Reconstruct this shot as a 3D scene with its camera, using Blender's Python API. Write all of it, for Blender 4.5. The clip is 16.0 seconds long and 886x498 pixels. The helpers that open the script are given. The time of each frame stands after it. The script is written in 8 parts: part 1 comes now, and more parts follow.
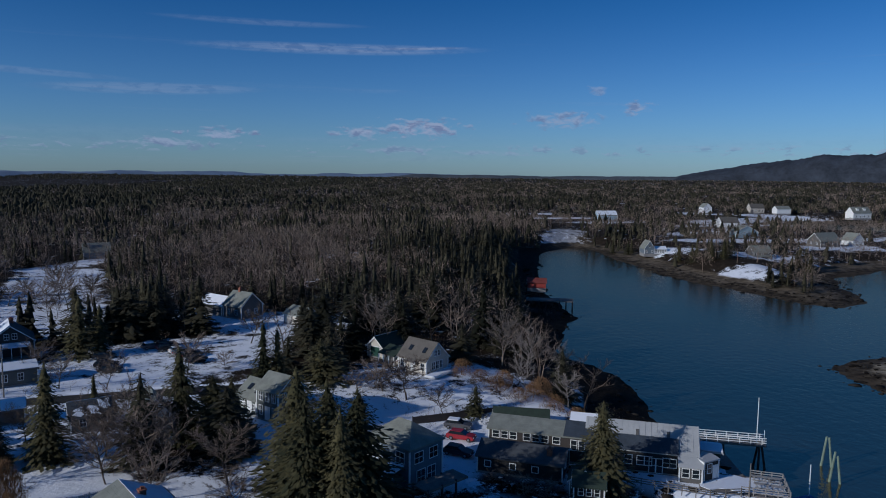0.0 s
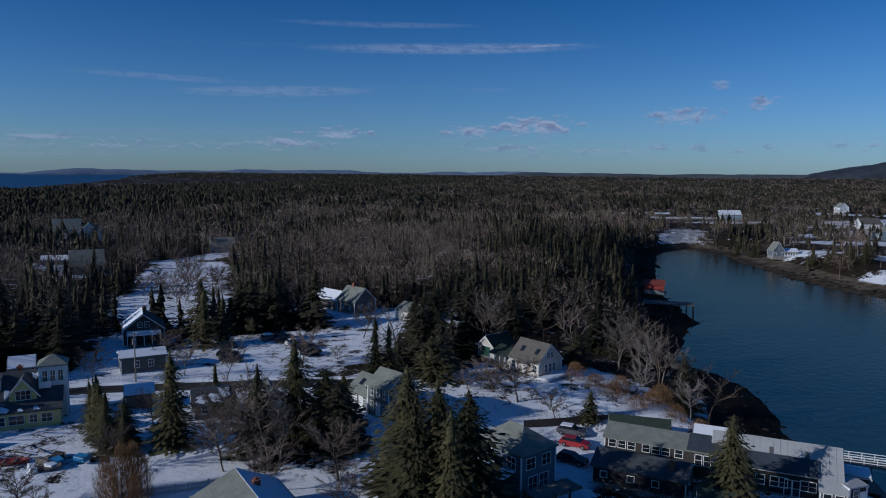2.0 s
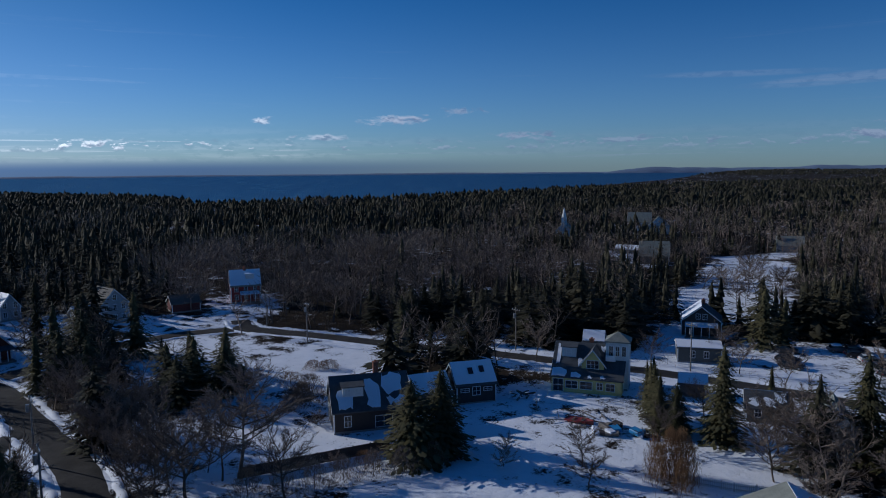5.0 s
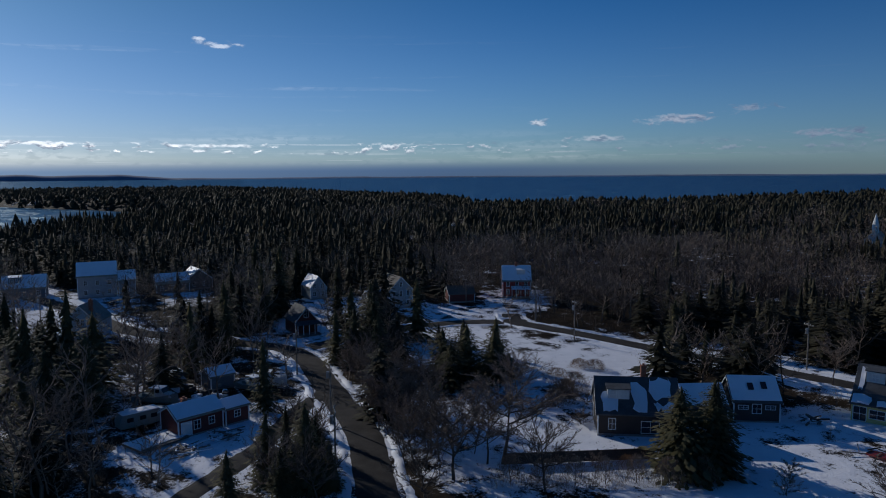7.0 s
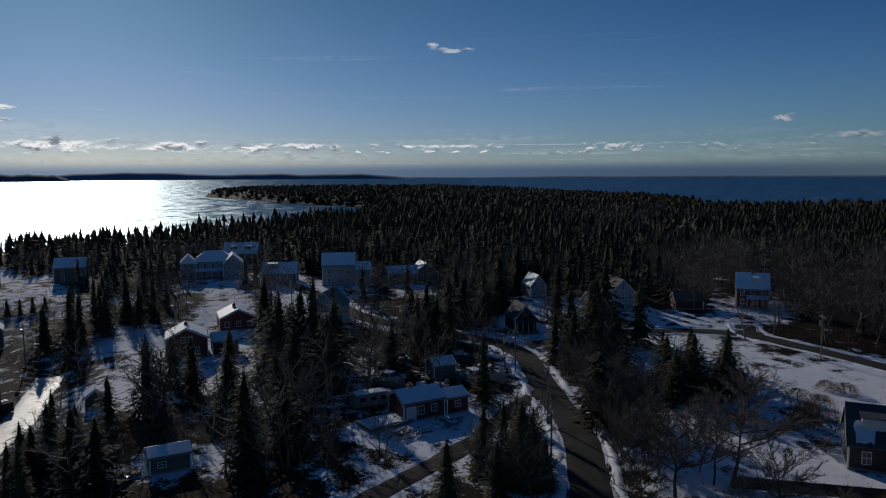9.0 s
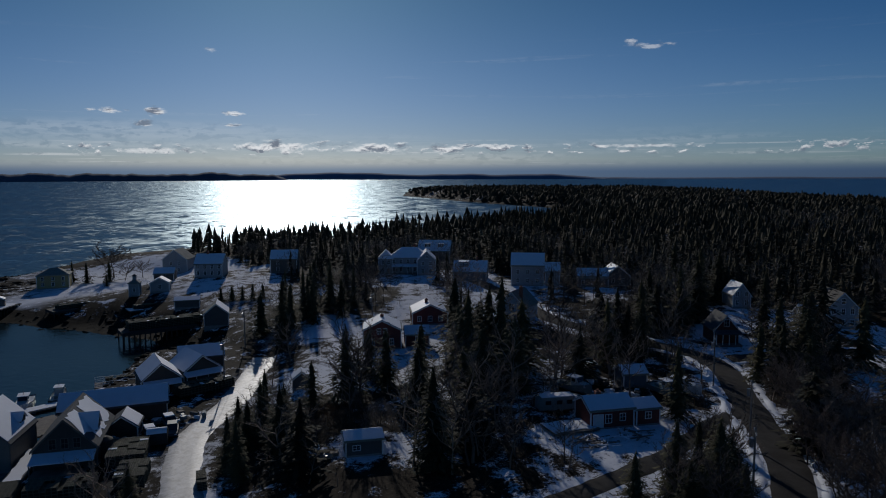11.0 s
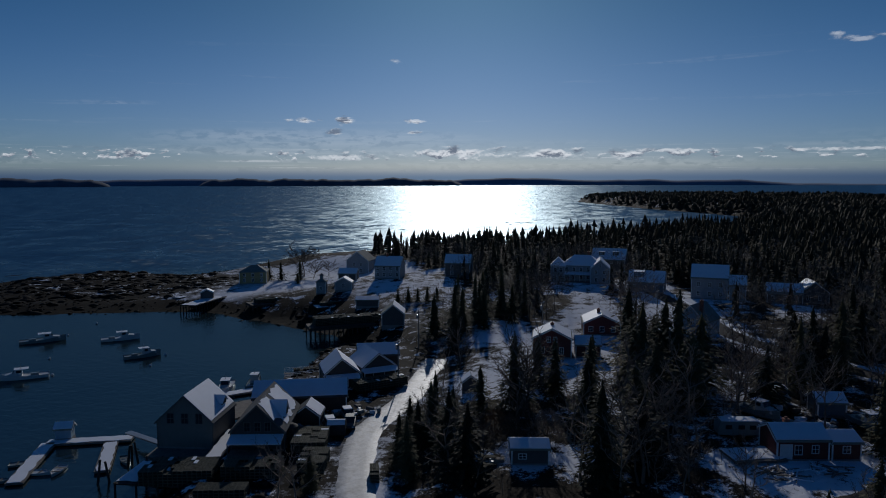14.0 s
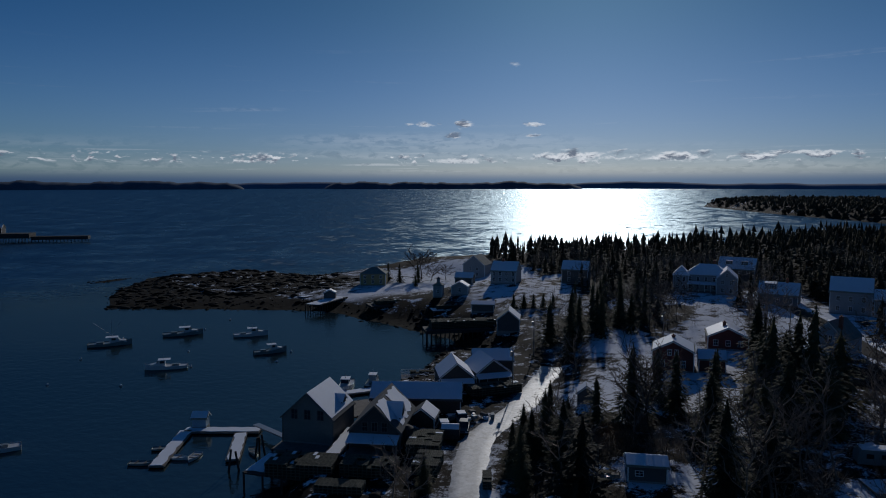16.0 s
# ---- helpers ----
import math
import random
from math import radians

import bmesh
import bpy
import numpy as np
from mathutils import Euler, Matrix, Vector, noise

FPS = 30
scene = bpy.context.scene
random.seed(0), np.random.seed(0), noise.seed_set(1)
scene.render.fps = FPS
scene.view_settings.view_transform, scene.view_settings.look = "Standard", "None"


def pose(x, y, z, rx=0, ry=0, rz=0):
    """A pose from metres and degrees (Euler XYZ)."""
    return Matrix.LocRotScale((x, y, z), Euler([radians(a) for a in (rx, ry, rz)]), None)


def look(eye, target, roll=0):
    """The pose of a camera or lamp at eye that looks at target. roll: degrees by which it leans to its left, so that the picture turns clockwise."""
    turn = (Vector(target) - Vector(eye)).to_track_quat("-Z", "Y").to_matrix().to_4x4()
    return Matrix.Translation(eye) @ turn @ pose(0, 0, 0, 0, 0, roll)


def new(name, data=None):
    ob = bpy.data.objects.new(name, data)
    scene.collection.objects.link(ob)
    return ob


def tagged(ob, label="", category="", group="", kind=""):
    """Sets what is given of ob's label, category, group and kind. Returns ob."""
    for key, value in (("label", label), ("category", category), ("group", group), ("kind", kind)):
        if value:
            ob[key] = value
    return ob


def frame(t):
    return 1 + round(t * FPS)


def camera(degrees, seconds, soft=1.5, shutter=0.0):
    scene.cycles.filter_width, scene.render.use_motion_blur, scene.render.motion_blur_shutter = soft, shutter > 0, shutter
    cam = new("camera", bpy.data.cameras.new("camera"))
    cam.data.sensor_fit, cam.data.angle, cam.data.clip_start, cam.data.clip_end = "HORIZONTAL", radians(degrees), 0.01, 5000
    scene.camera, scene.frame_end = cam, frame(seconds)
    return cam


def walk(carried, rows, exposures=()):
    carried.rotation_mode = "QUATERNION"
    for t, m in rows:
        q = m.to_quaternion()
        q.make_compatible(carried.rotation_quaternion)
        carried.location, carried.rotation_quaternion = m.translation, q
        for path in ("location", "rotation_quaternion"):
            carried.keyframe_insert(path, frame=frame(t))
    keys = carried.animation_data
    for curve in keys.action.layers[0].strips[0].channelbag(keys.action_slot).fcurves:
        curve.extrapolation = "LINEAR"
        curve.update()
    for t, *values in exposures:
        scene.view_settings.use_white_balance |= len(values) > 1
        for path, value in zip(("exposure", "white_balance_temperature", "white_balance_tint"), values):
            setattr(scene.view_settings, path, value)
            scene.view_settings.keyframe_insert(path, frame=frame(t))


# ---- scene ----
cam = camera(63.9, 16.0, soft=1.0)
PATH = [
    (0, (1.679, -3.406, 44.439), (1.678, -1.417, 44.232), 0.6),
    (0.5, (1.47, -2.122, 44.357), (1.464, -0.132, 44.156), 0.8),
    (1, (1.336, -1.19, 44.251), (1.327, 0.8, 44.049), 0.8),
    (1.5, (1.191, -0.738, 44.112), (1.18, 1.251, 43.906), 0.7),
    (2, (0.968, -0.465, 43.98), (0.659, 1.499, 43.766), 0.5),
    (2.5, (1.018, -0.249, 43.828), (0.415, 1.645, 43.61), 0.3),
    (3, (0.898, -0.107, 43.665), (0.11, 1.718, 43.444), 0.2),
    (3.5, (0.731, 0.02, 43.473), (-0.315, 1.711, 43.251), -0.0),
    (4, (0.597, 0.299, 43.335), (-0.663, 1.837, 43.113), -0.2),
    (4.5, (0.478, 0.599, 43.221), (-0.955, 1.976, 43.0), -0.4),
    (5, (0.414, 0.736, 43.136), (-1.162, 1.947, 42.915), -0.5),
    (7.5, (0.171, 0.809, 42.448), (-1.778, 1.203, 42.236), -0.4),
    (8, (0.072, 0.732, 42.46), (-1.901, 0.982, 42.247), -0.4),
    (8.5, (-0.043, 0.635, 42.449), (-2.03, 0.72, 42.238), -0.3),
    (9, (-0.208, 0.526, 42.463), (-2.196, 0.461, 42.253), -0.3),
    (9.5, (-0.5, 0.358, 42.461), (-2.478, 0.154, 42.252), -0.2),
    (10, (-0.764, 0.245, 42.461), (-2.72, -0.114, 42.253), -0.2),
    (12.5, (-1.085, 0.288, 42.51), (-2.904, -0.519, 42.307), -0.1),
    (13, (-1.114, 0.363, 42.564), (-2.896, -0.522, 42.365), -0.1),
    (13.5, (-1.183, 0.397, 42.68), (-2.927, -0.562, 42.484), -0.1),
    (14, (-1.168, 0.474, 42.815), (-2.873, -0.554, 42.624), -0.1),
    (14.5, (-1.027, 0.527, 42.989), (-2.693, -0.565, 42.802), -0.0),
    (15, (-1.002, 0.594, 43.169), (-2.625, -0.56, 42.984), 0.0),
    (15.5, (-1.006, 0.619, 43.348), (-2.587, -0.592, 43.165), 0.1),
    (16, (-0.977, 0.622, 43.503), (-2.492, -0.672, 43.321), 0.0),
]
walk(cam, [(t, look(eye, target, roll)) for t, eye, target, roll in PATH],
     exposures=[(0.0, 0.0, 5700, 10), (5.0, 0.0, 5700, 10), (7.5, -0.28, 6300, 10), (9.0, -0.66, 6600, 10), (12.5, -0.98, 6050, 10), (16.0, -1.06, 6000, 10)])

# ---- light ----
SUN_TURN, SUN_HEIGHT = 119.0, 20.0      # degrees counter-clockwise from +y, degrees above the horizon
to_sun = Vector((-math.sin(radians(SUN_TURN)) * math.cos(radians(SUN_HEIGHT)),
                 math.cos(radians(SUN_TURN)) * math.cos(radians(SUN_HEIGHT)), math.sin(radians(SUN_HEIGHT))))
sun_lamp = bpy.data.lights.new("sun", "SUN")
sun_lamp.energy, sun_lamp.angle, sun_lamp.color = 2.55, radians(0.53), (1.0, 0.94, 0.86)
sun = new("sun", sun_lamp)
sun.matrix_world = look((0, 0, 300), Vector((0, 0, 300)) - to_sun)


class Nodes:
    """A short hand for node trees."""

    def __init__(self, tree):
        self.tree = tree

    def add(self, kind):
        return self.tree.nodes.new(kind)

    def link(self, a, b):
        self.tree.links.new(a, b)

    def put(self, socket, value):
        if isinstance(value, bpy.types.NodeSocket):
            self.link(value, socket)
        else:
            socket.default_value = value

    def math(self, op, a, b=0.0, c=0.0, clamp=False):
        n = self.add("ShaderNodeMath")
        n.operation, n.use_clamp = op, clamp
        for s, v in zip(n.inputs, (a, b, c)):
            self.put(s, v)
        return n.outputs[0]

    def ramp(self, value, lo, hi, a=0.0, b=1.0):
        n = self.add("ShaderNodeMapRange")
        n.interpolation_type = "SMOOTHSTEP"
        for s, v in zip(n.inputs, (value, lo, hi, a, b)):
            self.put(s, v)
        return n.outputs[0]

    def mix(self, f, a, b):
        n = self.add("ShaderNodeMix")
        n.data_type = "RGBA"
        self.put(n.inputs[0], f)
        for s, v in ((n.inputs[6], a), (n.inputs[7], b)):
            self.put(s, (*v, 1.0) if isinstance(v, tuple) and len(v) == 3 else v)
        return n.outputs[2]

    def noise(self, vector, scale, detail=4.0, rough=0.55, warp=0.0):
        n = self.add("ShaderNodeTexNoise")
        if vector is not None:
            self.link(vector, n.inputs["Vector"])
        for key, v in (("Scale", scale), ("Detail", detail), ("Roughness", rough), ("Distortion", warp)):
            n.inputs[key].default_value = v
        return n.outputs[0]

    def attribute(self, name):
        n = self.add("ShaderNodeAttribute")
        n.attribute_name = name
        return n.outputs["Fac"]

    def scaled(self, vector, sx, sy, sz):
        n = self.add("ShaderNodeVectorMath")
        n.operation = "MULTIPLY"
        self.link(vector, n.inputs[0])
        n.inputs[1].default_value = (sx, sy, sz)
        return n.outputs[0]


def make_world():
    world = bpy.data.worlds.new("winter_sky")
    scene.world = world
    world.use_nodes = True
    world.node_tree.nodes.clear()
    k = Nodes(world.node_tree)
    sky = k.add("ShaderNodeTexSky")
    sky.sky_type, sky.sun_disc = "NISHITA", False
    sky.sun_elevation, sky.sun_rotation = radians(SUN_HEIGHT), radians(360 - SUN_TURN)
    sky.altitude, sky.air_density, sky.dust_density, sky.ozone_density = 40, 1.0, 0.25, 3.0
    way = k.add("ShaderNodeTexCoord").outputs["Generated"]
    xyz = k.add("ShaderNodeSeparateXYZ")
    k.link(way, xyz.inputs[0])
    turn = k.math("ARCTAN2", k.math("MULTIPLY", xyz.outputs[0], -1.0), xyz.outputs[1])
    rise = k.math("ARCSINE", xyz.outputs[2])
    flat = k.add("ShaderNodeCombineXYZ")
    k.link(turn, flat.inputs[0]), k.link(rise, flat.inputs[1])
    near_sun = k.add("ShaderNodeVectorMath")
    near_sun.operation = "DOT_PRODUCT"
    k.link(way, near_sun.inputs[0])
    near_sun.inputs[1].default_value = to_sun
    # clear dry winter air: deep blue overhead, pale towards the horizon
    tone = k.mix(k.ramp(rise, 0.0, 0.3), (0.58, 0.85, 1.28), (0.152, 0.52, 0.93))
    side = k.mix(k.ramp(rise, 0.0, 0.3), (0.6, 0.78, 1.26), (0.33, 0.61, 0.83))
    tone = k.mix(k.ramp(near_sun.outputs["Value"], 0.55, 1.0), tone, side)
    # grey-blue sea haze along the horizon
    tone = k.mix(k.math("MULTIPLY", k.ramp(rise, 0.022, 0.003), k.ramp(near_sun.outputs["Value"], 0.1, 0.7)), tone, (0.17, 0.34, 0.95))
    deep = k.add("ShaderNodeMix")
    deep.data_type, deep.blend_type = "RGBA", "MULTIPLY"
    deep.inputs[0].default_value = 1.0
    k.link(sky.outputs[0], deep.inputs[6]), k.link(tone, deep.inputs[7])
    def shreds(lift):
        up = k.add("ShaderNodeVectorMath")
        up.operation = "ADD"
        k.link(flat.outputs[0], up.inputs[0])
        up.inputs[1].default_value = (0.0, lift, 0.0)
        return k.noise(k.scaled(up.outputs[0], 46, 120, 1), 1.0, 6, 0.6, 0.35)

    ragged, above = shreds(0.0), shreds(0.0035)
    # a thin bright layer over a grey haze at the horizon, then a row of small cumulus
    veil = k.noise(k.scaled(flat.outputs[0], 3, 60, 1), 1.0, 4, 0.55, 0.3)
    low = k.math("MULTIPLY", k.ramp(rise, 0.01, 0.02), k.ramp(rise, 0.07, 0.03))
    layered = k.math("MULTIPLY", k.math("MULTIPLY", k.ramp(veil, 0.4, 0.8), low), 0.22)
    lines = k.noise(k.scaled(flat.outputs[0], 5, 240, 1), 1.0, 4, 0.55, 0.3)
    line_low = k.math("MULTIPLY", k.ramp(rise, 0.012, 0.018), k.ramp(rise, 0.055, 0.035))
    layered = k.math("MAXIMUM", layered, k.math("MULTIPLY", k.math("MULTIPLY", k.ramp(lines, 0.54, 0.74), line_low), 0.32))
    heaps = k.math("MULTIPLY", k.math("MULTIPLY", k.ramp(rise, 0.026, 0.031), k.ramp(rise, 0.046, 0.036)), k.ramp(turn, radians(50), radians(100), 0.5, 1.0))
    row_noise = k.math("ADD", k.math("MULTIPLY", ragged, 0.75), k.math("MULTIPLY", k.noise(k.scaled(flat.outputs[0], 9, 20, 1), 1.0, 2, 0.5), 0.35))
    layered = k.math("MAXIMUM", layered, k.math("MULTIPLY", k.ramp(row_noise, 0.585, 0.64), k.math("MULTIPLY", heaps, 0.9)))
    # thin high streaks
    streak = k.noise(k.scaled(flat.outputs[0], 2.2, 70, 1), 1.0, 5, 0.6, 0.5)
    high = k.math("MULTIPLY", k.ramp(rise, 0.05, 0.1), k.ramp(rise, 0.2, 0.13))
    cover = k.math("MAXIMUM", layered, k.math("MULTIPLY", k.math("MULTIPLY", k.ramp(streak, 0.58, 0.85), high), 0.22))
    # long smooth cirrus: bearing, height, half length, half thickness, tilt, density
    fibre = k.noise(k.scaled(flat.outputs[0], 6, 210, 1), 1.0, 4, 0.6, 0.2)
    for turn_to, up, wide, thick, tilt, dense in ((8.5, 9.6, 13.0, 0.5, -0.01, 0.5), (2.5, 9.75, 5.0, 0.16, -0.03, 0.75), (14.0, 11.3, 9.0, 0.3, 0.0, 0.2), (22.0, 6.1, 9.0, 0.5, -0.03, 0.35), (30.0, 6.8, 8.0, 0.3, 0.02, 0.2), (131.0, 3.3, 16.0, 1.0, 0.0, 0.14)):
        a = k.math("DIVIDE", k.math("SUBTRACT", turn, radians(turn_to)), radians(wide))
        b = k.math("DIVIDE", k.math("SUBTRACT", rise, k.math("ADD", radians(up), k.math("MULTIPLY", a, radians(wide) * tilt))), radians(thick))
        soft = k.math("SUBTRACT", 1.0, k.math("ADD", k.math("MULTIPLY", a, a), k.math("MULTIPLY", b, b)))
        soft = k.math("MULTIPLY", k.ramp(soft, 0.0, 1.0, 0.0, dense), k.ramp(fibre, 0.25, 0.65, 0.35, 1.0))
        cover = k.math("MAXIMUM", cover, soft)
    # single small clouds: bearing, height, width, thickness in degrees, density
    for turn_to, up, wide, thick, dense in (
            (1.8, 3.7, 4.4, 0.95, 0.95), (6.5, 3.3, 3.0, 0.6, 0.85), (17.5, 3.0, 3.2, 0.55, 0.85), (21.5, 2.3, 3.0, 0.55, 0.75), (-9.5, 4.4, 3.6, 0.8, 0.75), (-15.0, 5.2, 1.4, 0.7, 0.75), (3.5, 1.9, 4.0, 0.4, 0.6), (-12.0, 6.6, 1.0, 0.5, 0.5),
            (-3.0, 1.8, 3.0, 0.3, 0.4), (56.0, 4.0, 3.4, 0.45, 0.8), (46.0, 2.7, 3.6, 0.4, 0.75), (51.0, 4.6, 2.2, 0.35, 0.6), (38.0, 2.3, 3.4, 0.35, 0.55), (62.0, 2.6, 3.0, 0.35, 0.6), (66.5, 3.9, 1.0, 0.35, 0.7),
            (91.2, 9.6, 1.9, 0.3, 0.4), (92.6, 10.0, 0.5, 0.3, 0.45), (124.8, 9.3, 0.5, 0.28, 0.5), (132.0, 4.7, 1.5, 0.28, 0.9), (128.8, 4.7, 1.1, 0.38, 0.95), (123.4, 4.7, 0.9, 0.25, 0.85), (123.6, 3.8, 1.2, 0.2, 0.8),
            (129.5, 3.8, 0.9, 0.3, 0.8), (120.0, 2.2, 5.0, 0.6, 0.9), (112.5, 2.1, 3.6, 0.6, 0.9), (107.0, 2.0, 2.4, 0.45, 0.85), (129.0, 1.9, 4.0, 0.35, 0.7), (104.0, 2.3, 5.0, 0.22, 0.7), (92.0, 2.2, 6.0, 0.2, 0.6)):
        a = k.math("DIVIDE", k.math("SUBTRACT", turn, radians(turn_to)), radians(wide))
        b = k.math("DIVIDE", k.math("SUBTRACT", rise, radians(up)), radians(thick))
        far = k.math("SQRT", k.math("ADD", k.math("MULTIPLY", a, a), k.math("MULTIPLY", b, b)))
        body = k.math("ADD", k.math("SUBTRACT", 1.0, far), k.math("MULTIPLY", k.math("SUBTRACT", ragged, 0.5), 3.2))
        cover = k.math("MAXIMUM", cover, k.ramp(body, 0.1, 0.9, 0.0, dense))
    warm = k.ramp(near_sun.outputs["Value"], 0.3, 0.95)
    cloud = k.mix(warm, (4.6, 5.3, 7.0), (24.0, 24.0, 24.0))
    belly = k.mix(k.ramp(above, 0.62, 0.46), k.mix(warm, (2.6, 3.2, 5.0), (4.6, 5.3, 6.8)), cloud)
    col = k.mix(cover, deep.outputs[2], belly)
    back = k.add("ShaderNodeBackground")
    k.link(col, back.inputs[0])
    back.inputs[1].default_value = 0.06
    out = k.add("ShaderNodeOutputWorld")
    k.link(back.outputs[0], out.inputs[0])


make_world()

# ---- materials ----
MATS = {}


def paint(name, colour, rough=0.8, vary=0.25, scale=1.5, fine=18.0, bump=0.0, metal=0.0, stripe=0.0, spec=0.3, piece=0.0):
    """Plain procedural stuff with stains, grain and optional horizontal boards."""
    if name in MATS:
        return MATS[name]
    m = bpy.data.materials.new(name)
    m.use_nodes = True
    MATS[name] = m
    k = Nodes(m.node_tree)
    b = m.node_tree.nodes["Principled BSDF"]
    place = k.add("ShaderNodeTexCoord").outputs["Object"]
    coarse, grain = k.noise(place, scale, 5, 0.6), k.noise(place, fine, 3, 0.6)
    f = k.math("ADD", k.math("MULTIPLY", coarse, 0.65), k.math("MULTIPLY", grain, 0.35))
    if piece:
        f = k.math("ADD", f, k.math("MULTIPLY", k.math("SUBTRACT", k.add("ShaderNodeNewGeometry").outputs["Random Per Island"], 0.5), piece))
    f = k.ramp(f, 0.25, 0.75)
    lo = tuple(c * (1 - vary) for c in colour)
    hi = tuple(min(1.0, c * (1 + vary)) for c in colour)
    k.link(k.mix(f, lo, hi), b.inputs["Base Color"])
    b.inputs["Roughness"].default_value = rough
    b.inputs["Metallic"].default_value = metal
    b.inputs["Specular IOR Level"].default_value = spec
    height = grain
    if stripe:
        z = k.add("ShaderNodeSeparateXYZ")
        k.link(place, z.inputs[0])
        height = k.math("ADD", k.math("FRACT", k.math("DIVIDE", z.outputs[2], stripe)), k.math("MULTIPLY", grain, 0.3))
    if bump or stripe:
        n = k.add("ShaderNodeBump")
        n.inputs["Strength"].default_value = bump or 0.5
        n.inputs["Distance"].default_value = 0.02
        k.link(height, n.inputs["Height"])
        k.link(n.outputs[0], b.inputs["Normal"])
    return m


def glass(name, colour=(0.02, 0.025, 0.03), rough=0.08):
    if name in MATS:
        return MATS[name]
    m = paint(name, colour, rough, 0.15, 2.0, spec=0.6)
    return m


def make_ground_material():
    m = bpy.data.materials.new("snowy_ground")
    m.use_nodes = True
    k = Nodes(m.node_tree)
    b = m.node_tree.nodes["Principled BSDF"]
    place = k.add("ShaderNodeNewGeometry").outputs["Position"]
    xyz = k.add("ShaderNodeSeparateXYZ")
    k.link(place, xyz.inputs[0])
    wide, mid, fine = k.noise(place, 0.035, 4, 0.6), k.noise(place, 0.28, 5, 0.65), k.noise(place, 2.2, 4, 0.65)
    clear = k.attribute("cover")
    ledge = k.attribute("bare")
    litter = k.mix(k.ramp(mid, 0.3, 0.7), (0.016, 0.012, 0.009), (0.042, 0.031, 0.021))
    litter = k.mix(k.ramp(fine, 0.45, 0.75), litter, (0.055, 0.041, 0.028))
    snow = k.mix(k.ramp(mid, 0.3, 0.7), (0.76, 0.78, 0.82), (0.86, 0.87, 0.9))
    tuft = k.noise(place, 6.0, 3, 0.7)
    level = k.math("ADD", k.math("MULTIPLY", wide, 0.36), k.math("ADD", k.math("MULTIPLY", mid, 0.4), k.math("ADD", k.math("MULTIPLY", fine, 0.22), k.math("MULTIPLY", tuft, 0.16))))
    snowy = k.ramp(k.math("ADD", level, k.math("MULTIPLY", clear, 0.15)), 0.635, 0.69)
    land = k.mix(snowy, litter, snow)
    weed = k.mix(k.ramp(mid, 0.35, 0.65), (0.007, 0.006, 0.0045), (0.026, 0.021, 0.014))
    stone = k.mix(k.ramp(fine, 0.35, 0.75), (0.006, 0.005, 0.004), (0.022, 0.018, 0.014))
    stone = k.mix(k.ramp(k.attribute("gravel"), 0.0, 0.6), stone, k.mix(k.ramp(mid, 0.35, 0.65), (0.07, 0.055, 0.038), (0.17, 0.135, 0.095)))
    stone = k.mix(k.ramp(k.attribute("gravel"), 0.65, 0.95), stone, k.mix(k.ramp(mid, 0.35, 0.65), (0.17, 0.14, 0.1), (0.34, 0.29, 0.21)))
    rocky = k.mix(k.ramp(k.math("ADD", mid, k.math("MULTIPLY", fine, 0.4)), 0.76, 0.83), stone, snow)
    bare = k.mix(ledge, land, rocky)
    weed = k.mix(k.ramp(k.attribute("gravel"), 0.0, 0.6), weed, k.mix(k.ramp(mid, 0.35, 0.65), (0.025, 0.02, 0.014), (0.09, 0.07, 0.048)))
    edge = k.math("ADD", xyz.outputs[2], k.math("MULTIPLY", k.math("SUBTRACT", mid, 0.5), 1.6))
    shore = k.mix(k.ramp(edge, 0.5, 1.1), weed, stone)
    k.link(k.mix(k.ramp(edge, 1.7, 2.3), shore, bare), b.inputs["Base Color"])
    b.inputs["Roughness"].default_value = 0.85
    b.inputs["Specular IOR Level"].default_value = 0.04
    n = k.add("ShaderNodeBump")
    n.inputs["Strength"].default_value, n.inputs["Distance"].default_value = 0.7, 0.25
    k.link(k.math("ADD", mid, k.math("MULTIPLY", fine, 0.35)), n.inputs["Height"])
    k.link(n.outputs[0], b.inputs["Normal"])
    return m


